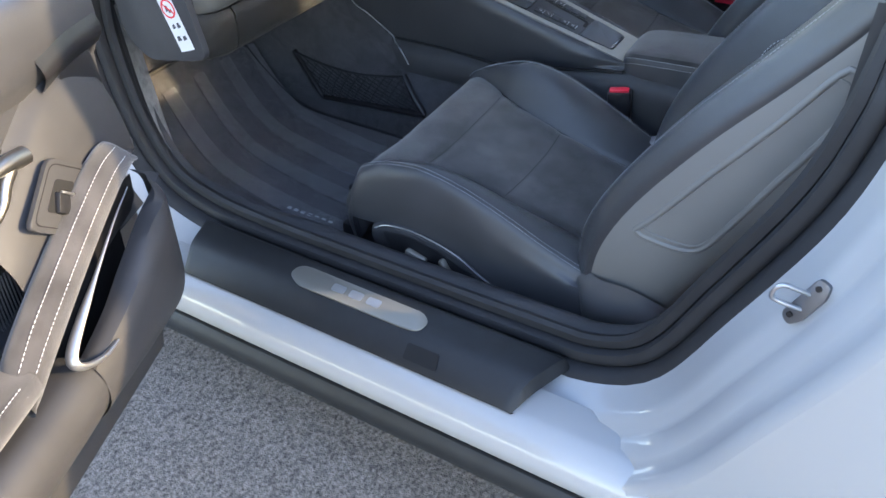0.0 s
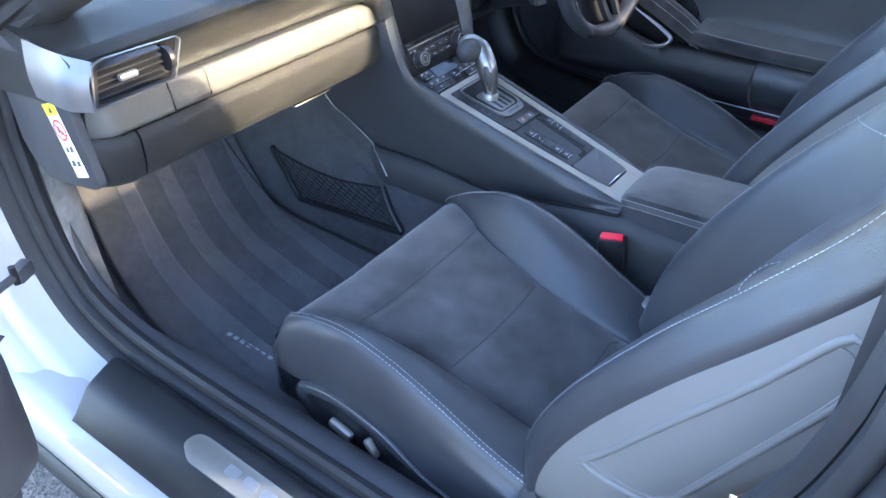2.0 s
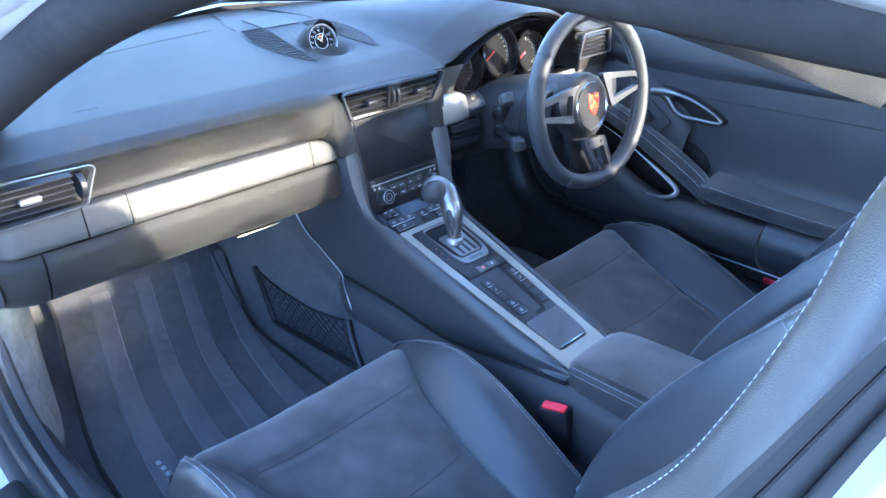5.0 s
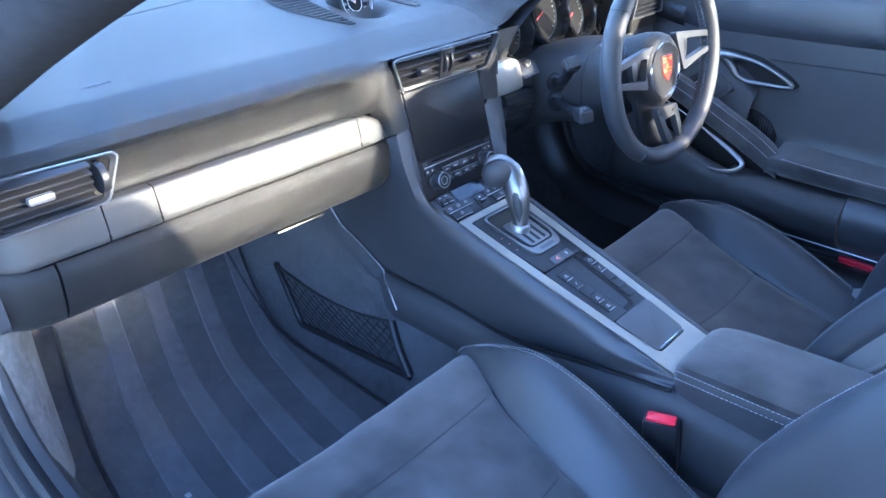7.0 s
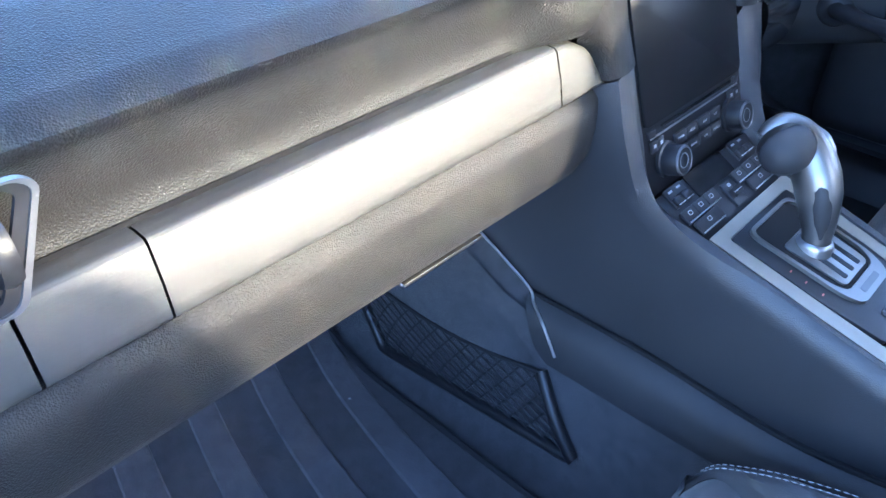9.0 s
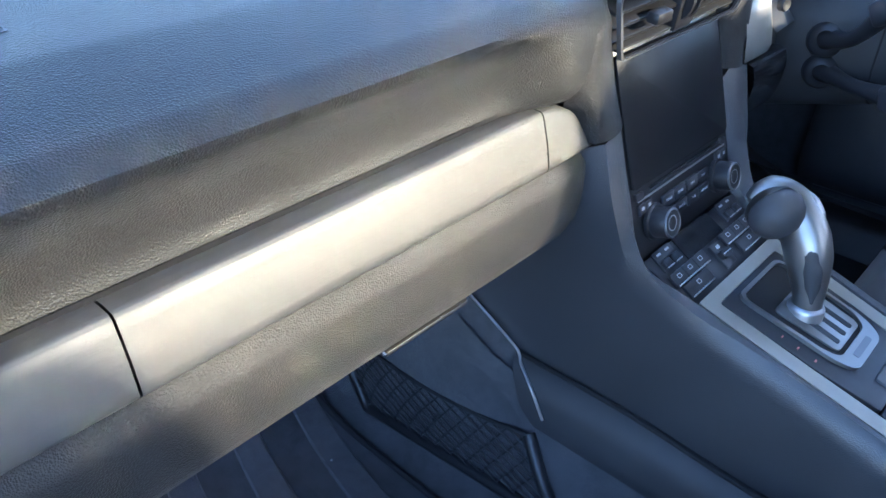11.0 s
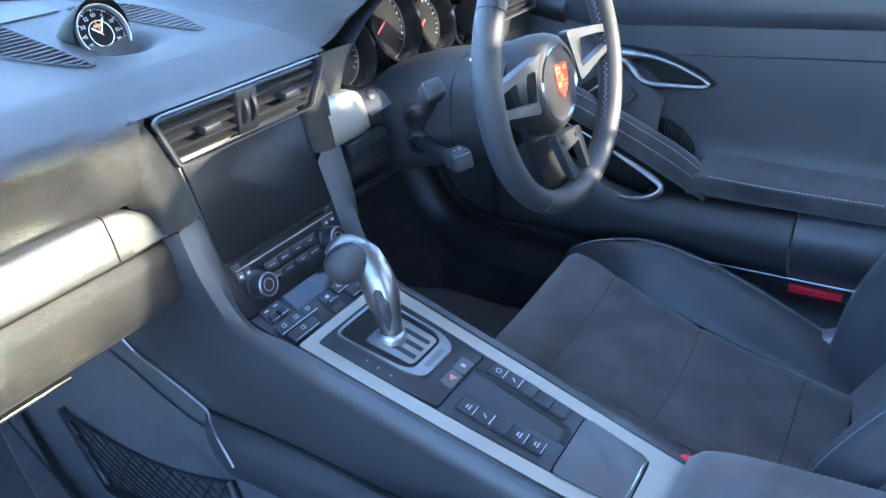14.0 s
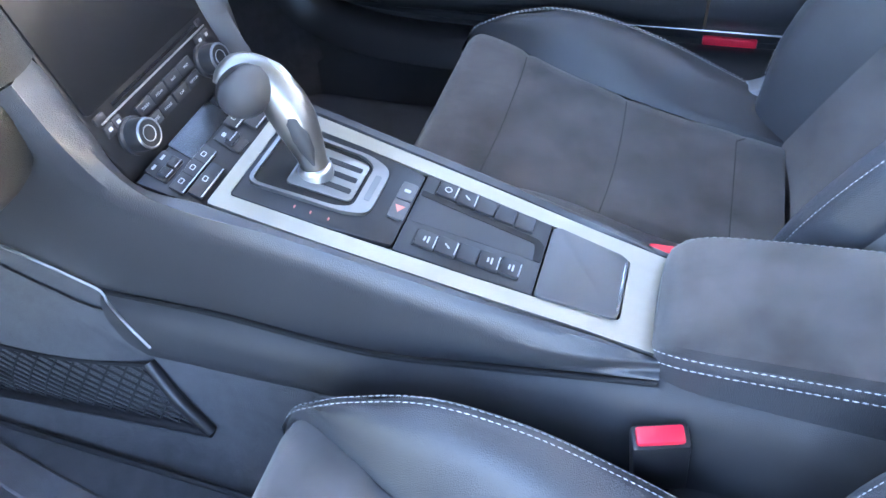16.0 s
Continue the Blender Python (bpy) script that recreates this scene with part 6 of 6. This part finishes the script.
# ---- doors ----
def door(name, label, side, M):
    """A door seen from inside; side -1 is the passenger's, M swings it open about its hinge."""
    d = thing(name, label, "door", M @ V(side * 0.76, -0.2, 0.3), "doors")

    def D(x, y, z):
        return M @ V(side * x, y, z)

    def face(x, lean=0.0):
        """A frame on the door: x runs ahead, y up, z into the cabin."""
        return M @ mat4((0, 1, 0), (side * -lean, 0, 1), (-side, 0, -lean), (side * x, 0, 0))

    fr = 0.36 if side > 0 else 0.205
    ys = (fr, fr - 0.06, 0.05, -0.15, -0.4, -0.65, -0.83)
    part("door_upper", loft([[D(0.75, y, 0.90), D(0.735, y, 0.908), D(0.712, y, 0.905), D(0.700, y, 0.885), D(0.698, y, 0.835), D(0.712, y, 0.800 - 0.04 * min(0, y))] for y in ys], 20, 30), SEATLEATHER, d, "black leather roll below the window")
    part("door_panel", loft([[D(0.714, y, 0.799 - 0.04 * min(0, y)), D(0.715, y, 0.75), D(0.718, y, 0.66), D(0.716, y, 0.60), D(0.70, y, 0.56)] for y in ys], 18, 30), SEATLEATHER, d, "smooth black leather door panel")
    part("panel_seam", tube([D(0.7145, y, 0.760 - 0.045 * (y + 0.16)) for y in np.linspace(-0.14, -0.83, 10)], 0.0016, 6), HARD, d)
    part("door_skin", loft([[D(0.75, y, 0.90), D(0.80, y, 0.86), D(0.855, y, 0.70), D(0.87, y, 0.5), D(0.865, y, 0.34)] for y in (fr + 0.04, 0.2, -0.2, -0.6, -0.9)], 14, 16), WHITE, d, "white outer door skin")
    part("door_front_edge", sheet([[D(0.715, fr, z), D(0.76, fr + 0.025, z), D(0.86, fr + 0.04, z)] for z in (0.33, 0.5, 0.7, 0.9)]), WHITE, d)
    part("door_rear_edge", sheet([[D(0.69, -0.83, z), D(0.77, -0.87, z), D(0.865, -0.90, z)] for z in (0.33, 0.5, 0.7, 0.9)]), WHITE, d)
    # armrest behind the pull strap
    secs = []
    for y, w, z in ((-0.205, 0.632, 0.588), (-0.23, 0.630, 0.589), (-0.35, 0.632, 0.584), (-0.55, 0.636, 0.584), (-0.80, 0.64, 0.592)):
        secs.append([D(0.72, y, z + 0.012), D(0.685, y, z + 0.007), D(w + 0.010, y, z + 0.001), D(w, y, z - 0.006), D(w + 0.002, y, z - 0.028), D(w + 0.03, y, z - 0.042)])
    part("armrest_pad", loft(secs, 26, 30), ALCANTARA, d, "suede armrest with pale double stitching")
    edge = spline([(s[2] + s[3]) / 2 for s in secs[1:]], 40)
    part("stitching", stitches([p + V(0, 0, 0.0030) for p in edge], 0.006, 0.0044, 0.0009), THREAD, d)
    part("stitching", stitches([s + V(0, 0, -0.004) for s in spline([q[3] for q in secs[1:]], 40)], 0.006, 0.0044, 0.0009), THREAD, d)
    # pull: a suede band that rises ahead from the armrest
    line = [(-0.226, 0.552), (-0.212, 0.572), (-0.170, 0.596), (-0.10, 0.630), (-0.03, 0.662), (0.04, 0.690), (0.085, 0.700), (0.108, 0.690)]
    secs = []
    for k, (y, z) in enumerate(line):
        hh = (0.010, 0.024, 0.027, 0.026, 0.025, 0.023, 0.018, 0.006)[k]
        secs.append([D(0.672, y + 0.006, z + hh * 0.9), D(0.664, y + 0.004, z + hh * 1.1), D(0.648, y, z + hh * 0.85), D(0.637, y, z + hh * 0.2), D(0.634, y, z - hh * 0.5), D(0.640, y, z - hh), D(0.662, y - 0.004, z - hh * 1.1)])
    part("pull_strap", loft(secs, 26, 48), ALCANTARA, d, "suede-covered door pull with double stitching")
    for k in (2, 3):
        part("stitching", stitches(spline([q[k] + M.to_3x3() @ V(-side * 0.0016, 0, 0.0010) for q in secs[1:-1]], 60), 0.0062, 0.0046, 0.0008), THREAD, d)
    # satin edge along the foot of the pull, widening to a corner
    part("satin_corner", tube([D(0.638, 0.070, 0.664), D(0.634, 0.010, 0.645), D(0.630, -0.07, 0.610), D(0.628, -0.135, 0.578), D(0.624, -0.158, 0.562), D(0.617, -0.148, 0.548), D(0.610, -0.120, 0.540), D(0.607, -0.092, 0.541)], [0.0010, 0.0014, 0.0020, 0.0030, 0.0062, 0.0078, 0.0078, 0.0045], 12, 60, flat=0.55), SATIN, d, "satin silver edge of the door bin")
    # raised shoulder above the pull, which carries the switch
    carry = []
    for y, z0, z1 in ((-0.13, 0.640, 0.690), (-0.10, 0.655, 0.715), (-0.05, 0.680, 0.745), (0.0, 0.700, 0.775), (0.05, 0.712, 0.800), (0.10, 0.715, 0.805), (0.17, 0.690, 0.78)):
        carry.append([D(0.672, y, z0 - 0.020), D(0.674, y, z0), D(0.680, y, z0 * 0.6 + z1 * 0.4), D(0.694, y, z0 * 0.15 + z1 * 0.85), D(0.708, y, z1 + 0.004), D(0.7165, y, z1 + 0.014)])
    part("switch_shoulder", loft(carry, 20, 28), SOFT, d, "smooth black shoulder above the door pull")
    BT = [(-0.014, 0.748), (0.046, 0.706), (-0.036, 0.652), (-0.098, 0.698)]
    bc = Vector((sum(p[0] for p in BT) / 4, sum(p[1] for p in BT) / 4))
    grow = lambda f: rounded([tuple(bc + (Vector(p) - bc) * f) for p in BT], 0.014 * f)
    fb = face(0.560, -0.16)
    sw = part("switch_bezel", prism(grow(1.0), 0.006, fb, 0.002, 3), SOFT, d, "raised bezel with the window switch")
    # flat near-black shapes paint the shade of the groove and the switch well
    part("bezel_groove", ring_plate(grow(0.86), grow(0.83), 0.0006, fb @ Matrix.Translation((0, 0, 0.0058))), DARK, sw)
    part("switch_well", prism(rounded([tuple(bc + (Vector(p) - bc) * 0.46) for p in BT], 0.005), 0.0006, fb @ Matrix.Translation((0, 0, 0.0058))), DARK, sw)
    part("window_switch", rbox(0.026, 0.021, 0.010, 0.003, fb @ pose(bc.x - 0.006, bc.y - 0.006, 0.008, 0, 0, 52)), HARD, sw, "rocker of the window switch")
    part("switch_bar", rbox(0.0030, 0.022, 0.003, 0.001, fb @ pose(bc.x + 0.004, bc.y + 0.002, 0.0135, 0, 0, 52)), SATIN, sw)
    # door bin
    part("bin_wall", loft([[D(0.640, y, zt - 0.004), D(0.628 - b, y, zt), D(0.612 - b, y, zt - 0.006), D(0.606 - b, y, zt - 0.04), D(0.618 - b * 0.5, y, 0.465), D(0.672, y, 0.415)] for y, zt, b in ((0.165, 0.640, -0.060), (0.150, 0.636, -0.030), (0.115, 0.628, -0.006), (0.07, 0.615, 0.004), (0.0, 0.585, 0.006), (-0.06, 0.558, 0.004), (-0.138, 0.537, 0.0))], 20, 30), SOFT, d, "black plastic door bin")
    # back of the bin, near black to paint the shade inside
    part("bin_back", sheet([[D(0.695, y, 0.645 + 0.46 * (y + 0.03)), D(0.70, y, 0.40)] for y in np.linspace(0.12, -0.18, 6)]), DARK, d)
    part("bin_net", sheet([[D(0.662, y, 0.655 + 0.30 * min(0.0, y - 0.10)), D(0.664, y, 0.62 + 0.30 * min(0.0, y - 0.10)), D(0.676, y, 0.590 + 0.15 * (y - 0.10))] for y in np.linspace(0.125, 0.0, 8)], 0.003), RUBBER, d, "dark elastic net in the bin")
    part("bin_lip", loft([[D(0.665, y, 0.540), D(0.628, y, 0.540), D(0.610, y, 0.520), D(0.608, y, 0.495), D(0.628, y, 0.455), D(0.675, y, 0.415)] for y in (-0.128, -0.2, -0.3, -0.366)], 16, 14), SOFT, d)
    part("bin_lid", loft([[D(0.69, y, 0.550), D(0.630, y, 0.546), D(0.612, y, 0.525), D(0.611, y, 0.497), D(0.632, y, 0.455), D(0.678, y, 0.415)] for y in (-0.370, -0.5, -0.7, -0.83)], 16, 14), SEATLEATHER, d, "leather lid of the rear door bin")
    part("door_lower", loft([[D(0.674, y, 0.418), D(0.690, y, 0.402), D(0.698, y, 0.365), D(0.708, y, 0.31)] for y in (fr - 0.04, 0.0, -0.4, -0.83)], 10, 14), SOFT, d)
    part("lower_line", tube([D(0.676, y, 0.414) for y in np.linspace(0.14, -0.83, 10)], 0.0016, 6), SATIN, d)
    # scooped pocket behind the pull, a flat plate whose near-black paints its shade
    scoop = part("scoop", prism(rounded([(-0.192, 0.592), (-0.168, 0.632), (-0.128, 0.652), (-0.075, 0.648), (-0.010, 0.612), (0.02, 0.590), (-0.06, 0.560), (-0.15, 0.570)], 0.020), 0.003, face(0.7165), 0.001), DARK, d, "scooped pocket painted near black as shade, with ribbed mesh")
    for k in range(26):
        y = -0.184 + 0.0058 * k
        top_z = float(np.interp(y, [-0.192, -0.168, -0.128, -0.075, -0.01], [0.595, 0.630, 0.648, 0.644, 0.612]))
        part("mesh_rib", tube([D(0.7125, y, 0.566), D(0.7125, y, top_z - 0.003)], 0.0014, 4), SOFT, scoop)
    # release handle: a broad root ahead and a drawn-out loop behind it, over a flat near-black plate that paints its
    # shaded recess
    part("handle_recess_shade", prism(rounded([(-0.212, 0.716), (-0.18, 0.738), (-0.12, 0.762), (-0.06, 0.768), (-0.01, 0.765), (0.0, 0.735), (-0.06, 0.705), (-0.10, 0.698), (-0.19, 0.704)], 0.012), 0.003, face(0.7165), 0.001), DARK, d)
    loop = [D(0.700, y, z) for y, z in ((-0.020, 0.752), (-0.060, 0.757), (-0.110, 0.754), (-0.155, 0.741), (-0.196, 0.721), (-0.190, 0.713), (-0.150, 0.711), (-0.105, 0.710), (-0.082, 0.719), (-0.066, 0.738), (-0.050, 0.750))]
    part("release_handle", tube(loop, [0.012, 0.010, 0.0052, 0.0042, 0.0042, 0.0045, 0.0045, 0.0050, 0.0058, 0.0075, 0.0090], 12, 90), LEVER, d, "chromed door release handle")
    part("mirror_gusset", prism(rounded([(0.085, 0.812), (0.17, 0.824), (0.205, 0.66), (0.125, 0.705)], 0.022), 0.006, face(0.706), 0.002), HARD, d, "dark triangular speaker cover")
    part("mirror_trim", loft([[D(0.70, y, z0), D(0.690, y, z0 + 0.02), D(0.70, y, z0 + 0.045)] for y, z0 in ((0.05, 0.80), (0.12, 0.812), (0.20, 0.815))], 8, 10), HARD, d)
    return d


HINGE, SWUNG = V(-0.82, 0.34, 0.6), V(-0.843, 0.256, 0.579)
door("driver_door", "black leather door trim with chromed handle, door closed", 1, Matrix())
door("passenger_door", "wide open white door with black leather and suede trim", -1, Matrix.Translation(SWUNG) @ Matrix.Rotation(radians(-65), 4, "Z") @ Matrix.Rotation(radians(-5.8), 4, "X") @ Matrix.Translation(-HINGE))
rf = thing("door_reflector", "red reflector strip low on the closed door", "reflector", (0.692, -0.41, 0.388))
part("red_lens", rbox(0.010, 0.082, 0.015, 0.003, pose(0.690, -0.410, 0.390)), RED, rf)
wnd = part("door_window", sheet([[V(0.735, y, 0.90) for y in np.linspace(0.30, -0.82, 12)], [V(0.62, 0.02 - 0.86 * k, 1.18) for k in np.linspace(0, 1, 12)]], 0.004), GLASS, car)
wnd.visible_shadow = False
mir = thing("door_mirror", "white door mirror outside the driver's window", "door mirror", (0.95, 0.12, 0.9))
part("mirror_shell", lathe([(0.0001, -0.05), (0.05, -0.045), (0.085, -0.02), (0.095, 0.01), (0.088, 0.02)], facing((0.95, 0.05, 0.938), (-0.15, -1, 0.05)) @ Matrix.Diagonal((1.15, 0.72, 1.6, 1)), 36), WHITE, mir)
part("mirror_glass", prism(ellipse(0.088 * 1.1, 0.088 * 0.68, 36), 0.002, facing((0.95, 0.02, 0.938), (-0.15, -1, 0.05))), CHROME, mir)
part("mirror_foot", tube([V(0.74, 0.16, 0.885), V(0.80, 0.12, 0.895), V(0.90, 0.08, 0.92)], 0.016, 10, 12), WHITE, mir)
st = thing("door_check", "metal door check strap by the hinge pillar", "door check", (-0.785, 0.29, 0.52))
part("check_arm", tube([V(-0.775, 0.315, 0.515), V(-0.80, 0.288, 0.524), V(-0.845, 0.262, 0.532)], [0.005, 0.007, 0.007], 8, 10), DULL, st)
part("check_bracket", rbox(0.034, 0.020, 0.026, 0.003, pose(-0.783, 0.298, 0.520, 0, 0, 25)), DULL, st)
part("check_pin", lathe([(0.0, -0.016), (0.0055, -0.016), (0.0055, 0.016), (0.0, 0.016)], pose(-0.800, 0.285, 0.528), 14), HARD, st)
belt = thing("seat_belt_latch", "bright metal latch hanging in the gap behind the seat", "seat belt", (-0.640, -0.765, 0.63))
part("latch_tongue", prism(rounded([(-0.016, -0.004), (0.016, -0.004), (0.016, 0.004), (-0.009, 0.005), (-0.009, 0.012), (-0.016, 0.012)], 0.002), 0.003, facing((-0.642, -0.764, 0.629), (-0.8, 0.3, 0.5), (0, 0.4, 1)), 0.0006), CHROME, belt)
part("latch_holder", rbox(0.014, 0.024, 0.034, 0.005, pose(-0.632, -0.790, 0.672, -30)), RECLINER, belt, "grey plastic belt guide")


# ---- round the car ----
STRAW = material("dry_straw_grass", (0.075, 0.055, 0.028), 1.0, vary=0.45, scale=9, bump=1.0, bump_scale=60, spec=0.05, second=(0.125, 0.098, 0.06))
PAVER = material("red_block_paving", (0.105, 0.048, 0.032), 0.9, vary=0.3, scale=20, bump=0.4, bump_scale=200, spec=0.1)
KERB = material("grey_concrete", (0.36, 0.35, 0.33), 0.9, vary=0.15, scale=12, bump=0.4, bump_scale=150)
WALLBRICK = material("dark_brick", (0.10, 0.09, 0.09), 0.9, vary=0.3, scale=8, bump=0.4, bump_scale=60)
bm = bmesh.new()
bmesh.ops.create_grid(bm, x_segments=60, y_segments=40, size=1)
for v in bm.verts:
    v.co = V(v.co.x * 40, 26 + v.co.y * 21, GROUND + 0.03 + 0.05 * noise.noise(Vector((v.co.x * 9, v.co.y * 9, 0))) + 0.04)
tagged(part("verge", bm, STRAW), "dry straw-coloured grass verge ahead of the car", "grass", kind="structure")
paved = tagged(part("paved_apron", rbox(6.8, 12.0, 0.05, 0, pose(7.8, -1.0, GROUND + 0.001)), KERB), "red block paving beside the car", "paving", kind="structure")
brick_mesh = None
for i in range(17):
    for j in range(17):
        x, y = 4.55 + i * 0.215, -1.5 + j * 0.318 + (0.106 if i % 2 else 0.0)
        if brick_mesh is None:
            ob = part("brick", rbox(0.207, 0.308, 0.03, 0.004, pose(0, 0, 0), 1), PAVER)
            brick_mesh = ob.data
        else:
            ob = new("brick", brick_mesh)
        ob.parent = paved
        ob.location = (x, y, GROUND + 0.0145 + 0.002 * random.random())
wall = thing("boundary_wall", "low wall of dark boards and pale blocks beyond the grass", "wall", (4.6, 8.9, GROUND))
WU, WNRM = V(0.77, -0.64, 0), V(-0.64, -0.77, 0)
for k in range(5):
    c = V(4.6, 8.9, GROUND + 0.55) - WU * (1.0 + k * 2.0)
    part("wall_panel", rbox(1.98, 0.12, 1.1, 0.01, mat4(tuple(WU), tuple(-WNRM), (0, 0, 1), tuple(c))), WALLBRICK, wall, "dark board panel")
block_mesh = None
for k in range(14):
    for row in range(4):
        c = V(4.6, 8.9, GROUND + 0.13 + row * 0.222) + WU * (0.24 + k * 0.46 + (0.23 if row % 2 else 0.0))
        if block_mesh is None:
            ob = part("block", rbox(0.44, 0.20, 0.205, 0.008, Matrix(), 1), KERB)
            block_mesh = ob.data
        else:
            ob = new("block", block_mesh)
        ob.parent = wall
        ob.matrix_local = Matrix.Translation(c - V(4.6, 8.9, GROUND)) @ mat4(tuple(WU), tuple(-WNRM), (0, 0, 1))
